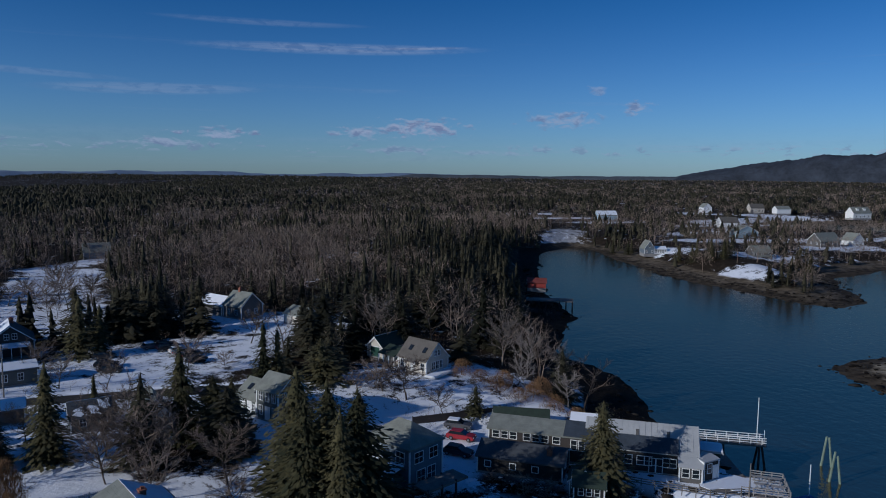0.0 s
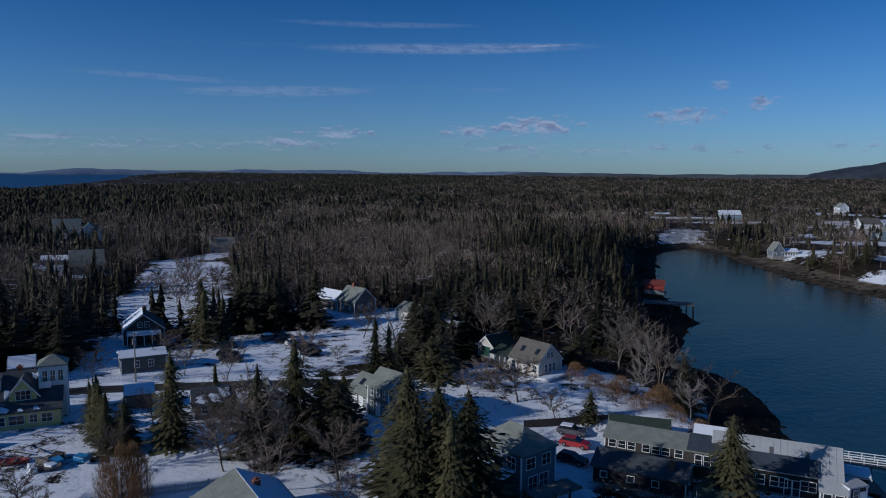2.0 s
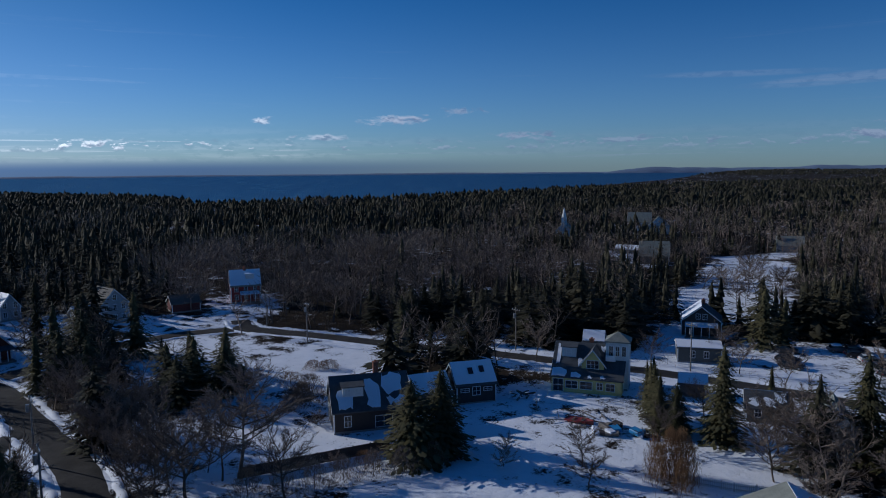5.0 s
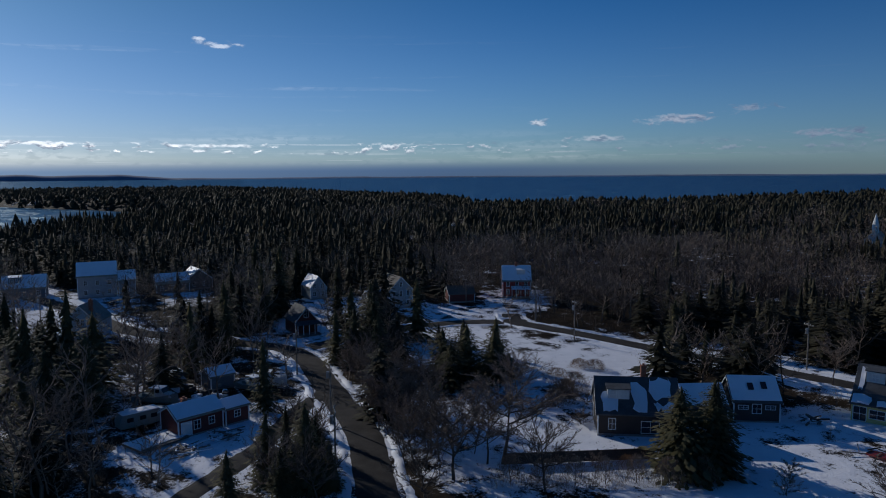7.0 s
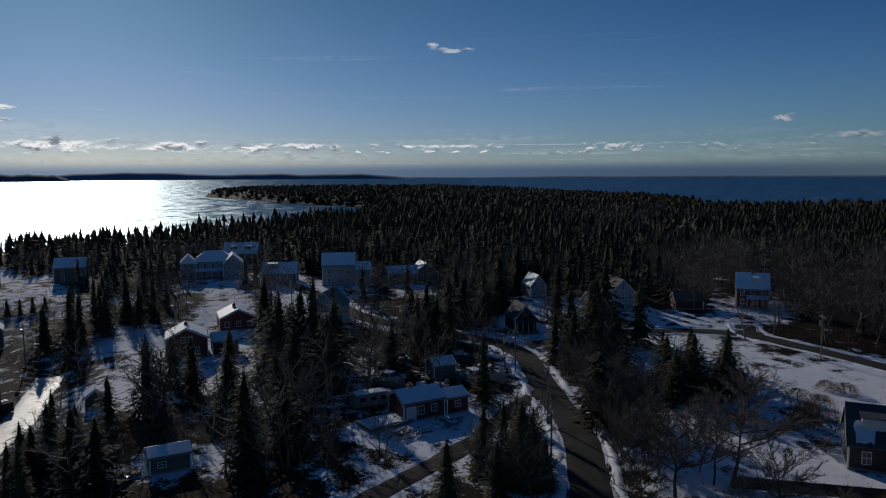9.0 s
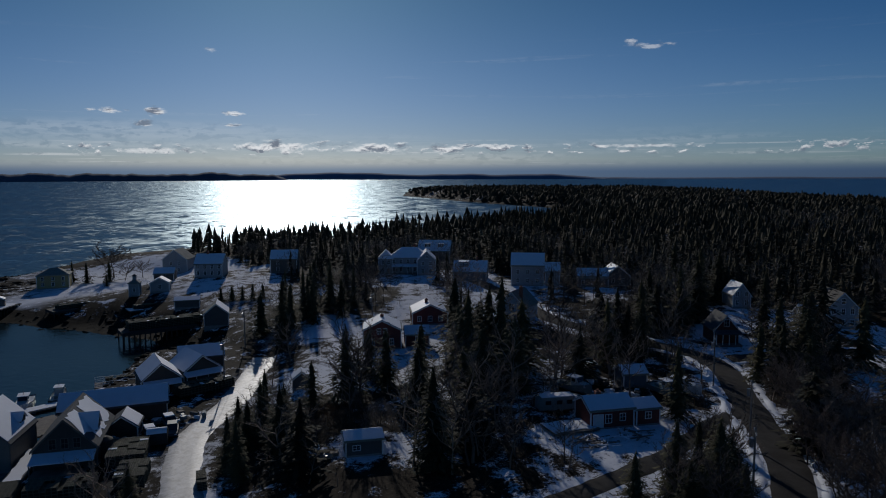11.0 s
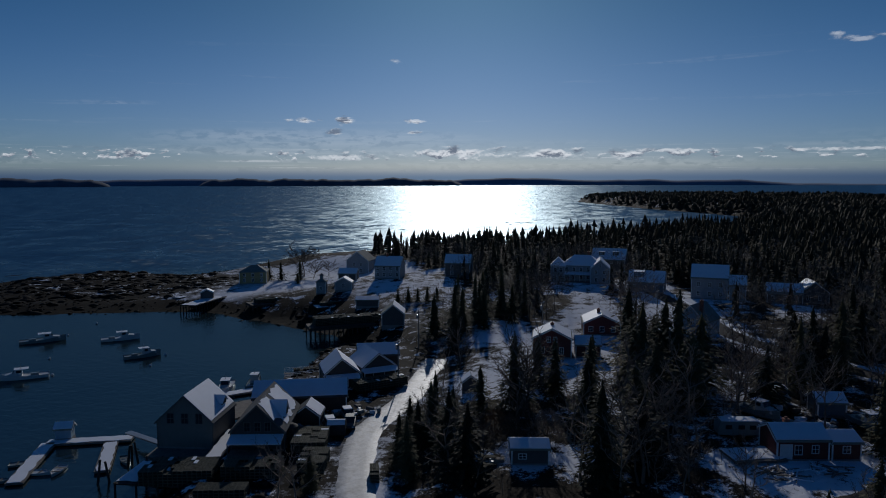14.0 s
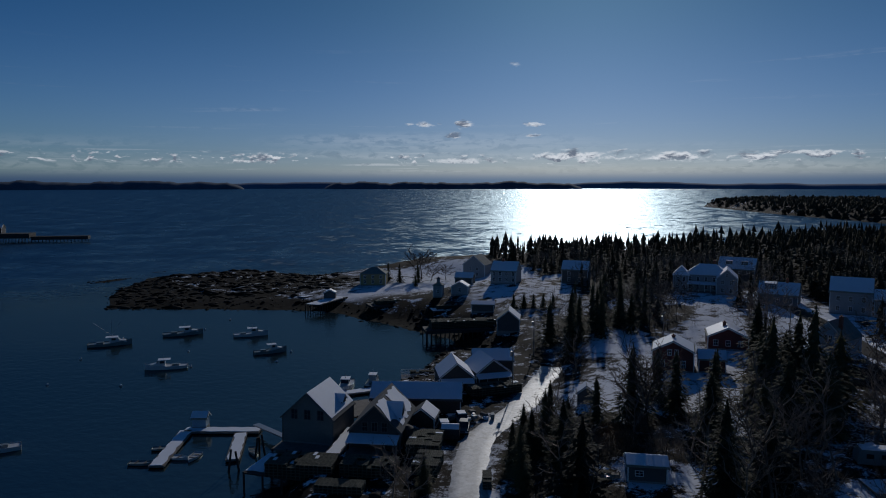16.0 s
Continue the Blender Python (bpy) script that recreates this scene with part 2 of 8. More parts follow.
def make_water_material():
    m = bpy.data.materials.new("sea_water")
    m.use_nodes = True
    m.node_tree.nodes.clear()
    k = Nodes(m.node_tree)
    place = k.add("ShaderNodeNewGeometry").outputs["Position"]
    open_sea, inlet = k.attribute("open"), k.attribute("inlet")
    swirl = k.noise(place, 0.012, 4, 0.6, 0.6)
    gust = k.noise(place, 0.028, 5, 0.65, 0.4)
    turned = k.add("ShaderNodeVectorRotate")
    turned.rotation_type = "Z_AXIS"
    k.link(place, turned.inputs["Vector"])
    turned.inputs["Angle"].default_value = radians(29.0)
    # short crests lying across the wind, and the calmer ripple of the harbour
    crest = k.noise(k.scaled(turned.outputs[0], 0.07, 0.42, 1), 1.0, 2, 0.5)
    ripple = k.noise(k.scaled(place, 1.0, 0.75, 1), 0.55, 3, 0.6)
    n = k.add("ShaderNodeBump")
    n.inputs["Distance"].default_value = 1.0
    n.inputs["Strength"].default_value = 1.0
    k.link(k.math("ADD", k.math("MULTIPLY", k.math("MULTIPLY", crest, open_sea), 2.1), k.math("MULTIPLY", ripple, 0.11)), n.inputs["Height"])
    deep = k.add("ShaderNodeBsdfDiffuse")
    k.link(k.mix(k.math("MULTIPLY", inlet, 0.7), k.mix(k.ramp(swirl, 0.35, 0.65), (0.011, 0.022, 0.027), (0.02, 0.034, 0.037)), k.mix(k.ramp(swirl, 0.35, 0.65), (0.018, 0.026, 0.02), (0.042, 0.04, 0.03))), deep.inputs["Color"])
    gloss = k.add("ShaderNodeBsdfGlossy")
    gloss.distribution = "BECKMANN"
    k.link(k.mix(open_sea, k.mix(inlet, (0.74, 0.84, 0.84), (1.0, 0.8, 0.6)), (0.74, 0.9, 0.98)), gloss.inputs["Color"])
    calm = k.math("ADD", 0.1, k.math("MULTIPLY", swirl, 0.1))
    rough = k.ramp(k.math("ADD", k.math("MULTIPLY", gust, 0.6), k.math("MULTIPLY", k.noise(place, 0.16, 3, 0.6), 0.4)), 0.36, 0.64, 0.26, 0.66)
    k.link(k.math("ADD", k.math("MULTIPLY", calm, k.math("SUBTRACT", 1.0, open_sea)), k.math("MULTIPLY", rough, open_sea)), gloss.inputs["Roughness"])
    k.link(n.outputs[0], gloss.inputs["Normal"]), k.link(n.outputs[0], deep.inputs["Normal"])
    # wind-roughened water mirrors less at a low angle than calm water
    edge = k.add("ShaderNodeFresnel")
    edge.inputs["IOR"].default_value = 1.33
    k.link(n.outputs[0], edge.inputs["Normal"])
    share = k.math("MINIMUM", k.math("MULTIPLY", edge.outputs[0], k.math("ADD", 0.33, k.math("MULTIPLY", open_sea, 0.1))), k.math("ADD", k.math("ADD", 0.2, k.math("MULTIPLY", inlet, 0.16)), k.math("MULTIPLY", open_sea, 0.16)))
    both = k.add("ShaderNodeMixShader")
    k.link(share, both.inputs[0]), k.link(deep.outputs[0], both.inputs[1]), k.link(gloss.outputs[0], both.inputs[2])
    out = k.add("ShaderNodeOutputMaterial")
    k.link(both.outputs[0], out.inputs[0])
    return m


def foliage(name, a, b_, rough=0.85):
    m = bpy.data.materials.new(name)
    m.use_nodes = True
    MATS[name] = m
    k = Nodes(m.node_tree)
    b = m.node_tree.nodes["Principled BSDF"]
    r = k.add("ShaderNodeNewGeometry").outputs["Random Per Island"]
    place = k.add("ShaderNodeNewGeometry").outputs["Position"]
    patch = k.noise(place, 0.03, 3, 0.6)
    own = k.add("ShaderNodeObjectInfo").outputs["Random"]
    tree = k.attribute("tone")
    f = k.math("ADD", k.math("ADD", k.math("MULTIPLY", r, 0.34), k.math("MULTIPLY", tree, 0.5)), k.math("ADD", k.math("MULTIPLY", patch, 0.3), k.math("MULTIPLY", own, 0.15)))
    k.link(k.mix(k.ramp(f, 0.2, 0.9), a, b_), b.inputs["Base Color"])
    b.inputs["Roughness"].default_value = rough
    b.inputs["Specular IOR Level"].default_value = 0.15
    return m


GROUND, WATER = make_ground_material(), make_water_material()
NEEDLES = foliage("spruce_needles", (0.011, 0.0125, 0.007), (0.056, 0.05, 0.03))
# Single spruces: needles lightened to make up for the shade inside their crowns.
LIT_NEEDLES = foliage("spruce_needles_lightened", (0.018, 0.022, 0.011), (0.1, 0.088, 0.042))
TWIGS = foliage("bare_twigs", (0.055, 0.041, 0.032), (0.28, 0.215, 0.168))
BIRCH = foliage("pale_birch_bark", (0.14, 0.12, 0.105), (0.29, 0.25, 0.22))
RUSSET = foliage("russet_brush", (0.1, 0.055, 0.028), (0.26, 0.15, 0.075))
BARK = paint("grey_brown_bark", (0.09, 0.07, 0.055), 0.9, 0.35, 6, 40, 0.5)
SNOW = paint("settled_snow", (0.82, 0.84, 0.88), 0.6, 0.04, 0.6, 5.0, 0.3)
ASPHALT = paint("worn_asphalt", (0.05, 0.046, 0.042), 0.85, 0.4, 0.35, 7.0, 0.3, spec=0.08)
ICE = paint("packed_road_snow", (0.42, 0.415, 0.41), 0.55, 0.6, 0.7, 2.0, 1.0, spec=0.4)
WHITE = paint("white_trim_paint", (0.78, 0.78, 0.76), 0.6, 0.06)
PANE = glass("dark_window_glass")
SHINGLE = paint("weathered_grey_shingle", (0.215, 0.222, 0.19), 0.85, 0.25, 0.8, 6.0, 0.6, stripe=0.18)
DARKROOF = paint("charcoal_shingle", (0.075, 0.08, 0.085), 0.85, 0.3, 0.8, 6.0, 0.6, stripe=0.18)
BROWNROOF = paint("brown_grey_shingle", (0.13, 0.115, 0.098), 0.85, 0.2, 0.8, 6.0, 0.6, stripe=0.18)
BRICK = paint("red_brick", (0.28, 0.11, 0.07), 0.85, 0.3, 3, 20, 0.5, stripe=0.08)
TIMBER = paint("weathered_timber", (0.17, 0.15, 0.13), 0.85, 0.35, 1.2, 9.0, 0.5)
PILE = paint("tarred_pile", (0.05, 0.045, 0.04), 0.8, 0.4, 1.5, 9.0, 0.5)


def wall_paint(name, colour):
    return paint(name, colour, 0.75, 0.14, 0.9, 8.0, 0.55, stripe=0.14)


# ---- ground ----
LAND = [(47, 78), (45, 92), (45, 108), (41.5, 122), (41.8, 136), (41.5, 149), (37.5, 159), (31, 168), (35, 195), (43, 216), (41, 263), (46, 328),
        (57, 401), (77, 436), (92, 420), (95, 365), (105, 305), (118, 275), (128, 251), (139, 240), (156, 249), (166, 285),
        (177, 311), (219, 342), (300, 372), (420, 420), (900, 620), (2200, 900), (5200, 1500), (5200, 5200), (-2600, 5200),
        (-2000, 3300), (-1350, 2000), (-1000, 1250), (-800, 830), (-720, 450), (-735, 260), (-900, 290), (-1250, 200),
        (-1650, -20), (-1720, -300)]
HEADLAND = [(-1500, -500), (-1400, -520), (-1330, -470), (-1075, -280), (-960, -170), (-880, -110), (-800, -105), (-700, -110), (-600, -105),
            (-520, -135), (-440, -165), (-365, -205), (-322, -232), (-290, -252), (-246, -262), (-218, -265), (-204, -300),
            (-161, -318), (-129, -282), (-110, -249), (-131, -223), (-157, -189), (-156, -158), (-153, -132), (-143, -114),
            (-108, -104), (-80, -88), (-58, -76), (-35, -52), (18, 10), (40, 50)]
SHORE = LAND + HEADLAND
COVE = [(330, 560), (352, 545), (480, 570), (700, 640), (690, 760), (480, 730), (345, 700), (325, 640)]


def ring_distance(x, y, ring):
    """Metres inside a closed ring (negative outside)."""
    best = np.full(x.shape, 1e12)
    inside = np.zeros(x.shape, bool)
    for (ax, ay), (bx, by) in zip(ring, ring[1:] + ring[:1]):
        dx, dy = bx - ax, by - ay
        f = np.clip(((x - ax) * dx + (y - ay) * dy) / (dx * dx + dy * dy), 0, 1)
        best = np.minimum(best, (x - ax - f * dx) ** 2 + (y - ay - f * dy) ** 2)
        if ay != by:
            inside ^= ((ay > y) != (by > y)) & (x < (bx - ax) * (y - ay) / (by - ay) + ax)
    return np.where(inside, 1, -1) * np.sqrt(best)


def capsule(x, y, ax, ay, bx, by):
    dx, dy = bx - ax, by - ay
    f = np.clip(((x - ax) * dx + (y - ay) * dy) / max(dx * dx + dy * dy, 1e-6), 0, 1)
    return np.hypot(x - ax - f * dx, y - ay - f * dy)


def ease(v, lo, hi):
    f = np.clip((v - lo) / (hi - lo), 0, 1)
    return f * f * (3 - 2 * f)


def waves(x, y, size, seed=0.0):
    """Cheap rolling relief between about -1 and 1."""
    a, b = x / size, y / size
    return (np.sin(a * 1.7 + 1.3 * np.sin(b * 0.9 + seed) + seed) + np.sin(b * 2.1 + 1.1 * np.sin(a * 1.3 - seed) + 2.1 * seed)
            + 0.6 * np.sin(a * 3.9 + b * 2.7 + seed) + 0.5 * np.sin(b * 5.3 - a * 3.1 + 1.7 * seed)) / 2.6


def shore_distance(x, y):
    d = ring_distance(x, y, SHORE)
    d = np.minimum(d, -ring_distance(x, y, COVE))
    d = np.minimum(d, capsule(x, y, 31.5, 79.5, 42, 75.5) - 5.0)
    spit = 20 - np.hypot((x - 118) / 1.35, y - 151.5)
    reef = 5 - np.hypot((x + 146) / 2.0, (y + 320) / 0.8)
    reef_two = 4 - np.hypot((x + 178) / 2.6, (y + 334) / 0.8)
    d = np.maximum(np.maximum(d, spit), np.maximum(reef, reef_two))
    return d + 1.8 * waves(x, y, 9.0, 0.7) * ease(np.hypot(x, y), 60, 140) * np.where(np.hypot(x, y) > 900, 4, 1)


def tide_flats(x, y):
    """Where the inlet's shores fall dry in broad weedy flats."""
    return ease(x + 0.12 * y, 24, 40) * ease(y, 108, 124) * (1 - ease(y, 420, 520))


def swell(x, y):
    """The far sea and land stand a little higher, for the horizon's true height at the edge of the sheet."""
    return 15.0 * ease(np.hypot(x, y), 1600, 4900)


def ground(x, y):
    x, y = np.asarray(x, float), np.asarray(y, float)
    d = shore_distance(x, y)
    base = 6.0 + 2.6 * ease(-x, 150, 225) + 0.5 * waves(x, y, 60, 2.0)
    base = base + 7 * np.exp(-((x + 5) ** 2 + (y - 330) ** 2) / (2 * 85 ** 2))
    base = base + 4 * ease(np.hypot(x, y), 450, 1400) * (1 + 0.8 * waves(x, y, 420, 1.0))
    low = 1 - ease(capsule(x, y, -200, -225, -130, -275), 18, 75)
    base = base * (1 - low) + (2.0 + 0.9 * waves(x, y, 14, 3.0) + 0.5 * waves(x, y, 4.5, 1.0)) * low
    yard = 1 - ease(capsule(x, y, -192, -200, -215, -195), 16, 40)
    base = base * (1 - yard) + 3.6 * yard
    dock = 1 - ease(capsule(x, y, -62, -66, -118, -92), 16, 34)
    base = base * (1 - dock) + 3.4 * dock
    wharf = 1 - ease(capsule(x, y, 6, 97, 40, 90), 10, 26)
    base = base * (1 - wharf) + 3.5 * wharf
    spit = ease(-np.hypot(x - 117, y - 152), -60, -40)
    base = base * (1 - spit) + 2.1 * spit
    flats = tide_flats(x, y)
    broad = 5.0 + 6.0 * ease(x, 55, 75)
    d_land = d - broad * flats
    mud = ease(d, 0, broad) * 1.1 * flats
    rise = ease(d_land, 0.0, 20.0) * 0.72 + ease(d_land, 8.0, 45.0) * 0.28
    steep = np.maximum(dock, wharf)
    rise = np.maximum(rise, steep * ease(d, -2, 4))
    return np.where(d > 0, np.maximum(base * rise, mud), np.maximum(d * 0.12, -3.0)) + swell(x, y)


def g(x, y):
    return float(ground(np.array([x]), np.array([y]))[0])


# open ground between the trees: ends of a strip and its half width
OPEN = [
    (-58, 120, -44, 146, 15), (-105, 97, -40, 113, 9), (-28, 112, 4, 124, 13), (-6, 128, 26, 112, 8), (-42, 170, -30, 168, 11),
    (-64, 184, -46, 176, 7), (-90, 138, -76, 118, 9), (-98, 168, -136, 250, 14), (-70, 62, -62, 84, 22), (-94, 34, -122, 66, 17),
    (-80, 32, -95, 42, 12), (-187, 75, -178, 72, 10), (-185, 40, -178, 38, 8), (-198, 20, -192, 20, 6), (-165, 14, -160, 14, 7),
    (-99, -7, -106, 4, 9), (-84, -36, -88, -30, 5), (-128, -58, -158, -50, 9), (-120, -60, -138, -68, 7)]
OPEN_TWO = [
    (-214, -40, -206, -38, 13), (-176, -42, -240, -62, 6), (-214, -80, -226, -78, 12), (-214, -15, -208, -15, 7), (-62, -76, -125, -98, 15),
    (-154, -116, -180, -130, 12), (-180, -135, -228, -158, 11), (-195, -200, -205, -225, 34), (-236, -138, -228, -140, 7), (230, 600, 350, 690, 20),
    (270, 735, 400, 690, 24), (150, 420, 240, 440, 11), (110, 380, 130, 372, 9), (150, 345, 170, 342, 11), (210, 392, 245, 402, 10),
    (75, 440, 88, 500, 11), (117, 152, 117, 152, 60), (-160, 226, -190, 240, 7), (-150, 262, -140, 290, 8), (6, 97, 42, 90, 12), (-8, 112, 22, 104, 8), (35, 128, 37, 156, 9)]
OPEN_EAST = [(-135, -92, -165, -118, 12), (-168, -122, -205, -165, 16), (-188, -118, -215, -148, 14), (-120, -88, -140, -104, 8), (-205, -222, -246, -204, 20), (-225, -190, -240, -172, 12), (130, 300, 165, 300, 12), (180, 420, 330, 470, 10), (160, 470, 230, 540, 12), (120, 590, 160, 600, 12), (90, 640, 130, 650, 10), (190, 560, 300, 580, 8), (60, 700, 110, 720, 14), (-66, 132, -48, 147, 10), (-114, -55, -148, -71, 8), (-165, -58, -205, -70, 7),
             (-24, 98, -15, 74, 6), (-150, 45, -125, 60, 15), (-130, 42, -118, 58, 12), (-185, 32, -168, 60, 11), (-176, 14, -190, 26, 7), (-192, -98, -178, -112, 9), (-158, -80, -143, -66, 9), (-148, -62, -126, -48, 12), (-40, 73, -26, 77, 6), (-45, 78, -60, 84, 8), (-70, 140, -50, 151, 9), (-140, -62, -118, -52, 10), (-160, -60, -146, -46, 8), (-40, 100, -47, 106, 5)]
STREETS = [
    ((-168, 66.5), (-160, 63.5), (-144.5, 73.4), (-124, 84), (-110, 93), (-75, 108.5), (-55, 115), (-36, 119), (-24, 121)),
    ((-160, 63.5), (-164.5, 50), (-161, 34), (-155, 20), (-150, 13)),
    ((-60, 14), (-76, 14.6), (-97, 16.6), (-113.5, 14.8), (-130, 13.4), (-143, 12.6), (-153, 9), (-162, -4), (-176, -26), (-196, -38), (-222, -58)),
]
DOCK_ROAD = ((-60, -42), (-68, -53), (-79, -61), (-89, -67), (-104, -69.5), (-121, -76), (-133, -80.5))
DRIVE = ((-76, -11), (-81.7, -7.1), (-92, 0.7), (-109, 8), (-117, 13))


def clearing(x, y):
    best = np.full(np.shape(x), 1e9)
    for ax, ay, bx, by, r in OPEN + OPEN_TWO + OPEN_EAST:
        best = np.minimum(best, capsule(x, y, ax, ay, bx, by) - r)
    for line, r in [(s, 5.0) for s in STREETS] + [(DOCK_ROAD, 4.5), (DRIVE, 4.5)]:
        for (ax, ay), (bx, by) in zip(line, line[1:]):
            best = np.minimum(best, capsule(x, y, ax, ay, bx, by) - r)
    return best + 2.0 * waves(x, y, 7, 1.5)


def polar_sheet(name, turns, radii, height, mat, attributes):
    a, r = np.meshgrid(np.radians(turns), radii, indexing="ij")
    x, y = (-np.sin(a) * r).ravel(), (np.cos(a) * r).ravel()
    z = height(x, y)
    na, nr = len(turns), len(radii)
    i, j = np.meshgrid(np.arange(na), np.arange(nr - 1), indexing="ij")
    nxt = (i + 1) % na
    quads = np.stack([i * nr + j, i * nr + j + 1, nxt * nr + j + 1, nxt * nr + j], -1).reshape(-1, 4)[:, ::-1]
    me = bpy.data.meshes.new(name)
    fill_mesh(me, np.stack([x, y, z], 1), quads)
    for key, f in attributes.items():
        at = me.attributes.new(key, "FLOAT", "POINT")
        at.data.foreach_set("value", f(x, y).astype(np.float32))
    me.materials.append(mat)
    me.polygons.foreach_set("use_smooth", np.ones(len(quads), bool))
    me.update()
    return new(name, me)


def fill_mesh(me, verts, faces):
    n, sides = faces.shape
    me.vertices.add(len(verts))
    me.vertices.foreach_set("co", np.ascontiguousarray(verts, np.float32).ravel())
    me.loops.add(n * sides)
    me.loops.foreach_set("vertex_index", np.ascontiguousarray(faces, np.int32).ravel())
    me.polygons.add(n)
    me.polygons.foreach_set("loop_start", np.arange(0, n * sides, sides, dtype=np.int32))
    me.update(calc_edges=True)


TURNS = np.concatenate([np.linspace(-38, 168, 400, endpoint=False), np.linspace(168, 322, 34, endpoint=False)])
RADII = np.concatenate([[0.01, 20, 40, 55], 60 * 1.018 ** np.arange(0, 247)])
land_sheet = polar_sheet("ground", TURNS, RADII, ground, GROUND, {
    "cover": lambda x, y: np.maximum(1 - ease(clearing(x, y), -4, 5), 0.3 * (1 - ease(capsule(x, y, -84, -40, -125, 0), 28, 48))) * (0.7 + 0.3 * ease(capsule(x, y, -60, -72, -125, -96), 15, 30)) * (0.7 + 0.3 * ease(capsule(x, y, -150, -125, -178, -160), 12, 26)),
    "gravel": lambda x, y: 0.6 * ease(x, 55, 85) * ease(y, 100, 120) + 0.4 * ease(-np.hypot(x - 117, y - 152), -45, -30),
    "bare": lambda x, y: np.maximum(1 - ease(np.minimum(capsule(x, y, -150, -128, -172, -165), np.minimum(capsule(x, y, -62, -78, -125, -96), capsule(x, y, -125, -98, -152, -122) - 4)), 12, 28), 0) + np.maximum(1 - ease(capsule(x, y, -175, -250, -130, -275), 35, 60), ease(-np.hypot(x - 117, y - 152), -60, -45)) + 0.6 * (1 - ease(capsule(x, y, 78, 436, 88, 505), 8, 22)) + 1 - ease(np.minimum(capsule(x, y, 9, 87.8, 16, 84.5), capsule(x, y, 18, 82, 28, 83.5) - 0.5), 2.2, 4.5)})
tagged(land_sheet, "snow-dusted shore land with brown litter and dark weed-covered tide line", "ground", kind="structure")


def openness(x, y):
    """How far the sea lies open to the wind, against sheltered harbour and inlet."""
    harbour = np.minimum(capsule(x, y, -70, -170, -120, -170), capsule(x, y, 70, 140, 60, 300) - 60)
    return ease(harbour, 70, 210) * ease(-x - 0.3 * y, -20, 120) * 1.0


SEA_TURNS = np.linspace(0, 360, 360, endpoint=False)
SEA_RADII = np.concatenate([[0.5], 40 * 1.05 ** np.arange(0, 99)])
sea = polar_sheet("sea", SEA_TURNS, SEA_RADII, swell, WATER, {"open": openness, "inlet": lambda x, y: ease(y, 0, 80)})
tagged(sea, "dark blue winter sea, rippled in the harbour and glittering further out", "water", kind="structure")


# ---- making parts ----
def mesh_of(name, bm, mat):
    me = bpy.data.meshes.new(name)
    bmesh.ops.recalc_face_normals(bm, faces=bm.faces)
    bm.to_mesh(me)
    bm.free()
    me.materials.append(mat)
    return me


def part(name, bm, mat, parent, label=""):
    ob = new(name, mesh_of(name, bm, mat))
    ob.parent = parent
    if label:
        ob["label"] = label
    return ob


def shared(name, me, parent, m):
    ob = new(name, me)
    ob.parent = parent
    ob.matrix_basis = m
    return ob


def box(bm, x0, x1, y0, y1, z0, z1):
    v = [bm.verts.new(p) for p in ((x0, y0, z0), (x1, y0, z0), (x1, y1, z0), (x0, y1, z0), (x0, y0, z1), (x1, y0, z1), (x1, y1, z1), (x0, y1, z1))]
    for f in ((0, 3, 2, 1), (4, 5, 6, 7), (0, 1, 5, 4), (1, 2, 6, 5), (2, 3, 7, 6), (3, 0, 4, 7)):
        bm.faces.new([v[i] for i in f])
    return bm


def solid_into(bm, points, sweep):
    """A flat outline swept along a vector."""
    a = [bm.verts.new(p) for p in points]
    b = [bm.verts.new(Vector(p) + Vector(sweep)) for p in points]
    bm.faces.new(a)
    bm.faces.new(b[::-1])
    for i in range(len(a)):
        j = (i + 1) % len(a)
        bm.faces.new((a[j], a[i], b[i], b[j]))
    return bm


def rod_into(bm, p, q, r0, r1=None, sides=6):
    """A tapered round bar."""
    p, q = Vector(p), Vector(q)
    r1 = r0 if r1 is None else r1
    turn = (q - p).to_track_quat("Z", "Y")
    rings = []
    for c, r in ((p, r0), (q, r1)):
        rings.append([bm.verts.new(c + turn @ Vector((r * math.cos(2 * math.pi * i / sides), r * math.sin(2 * math.pi * i / sides), 0))) for i in range(sides)])
    for i in range(sides):
        j = (i + 1) % sides
        bm.faces.new((rings[0][i], rings[0][j], rings[1][j], rings[1][i]))
    bm.faces.new(rings[0][::-1])
    bm.faces.new(rings[1])
    return bm


def root(name, x, y, z, turn, label, category, group=""):
    ob = new(name)
    ob.matrix_world = pose(x, y, z, 0, 0, turn)
    return tagged(ob, label, category, group)


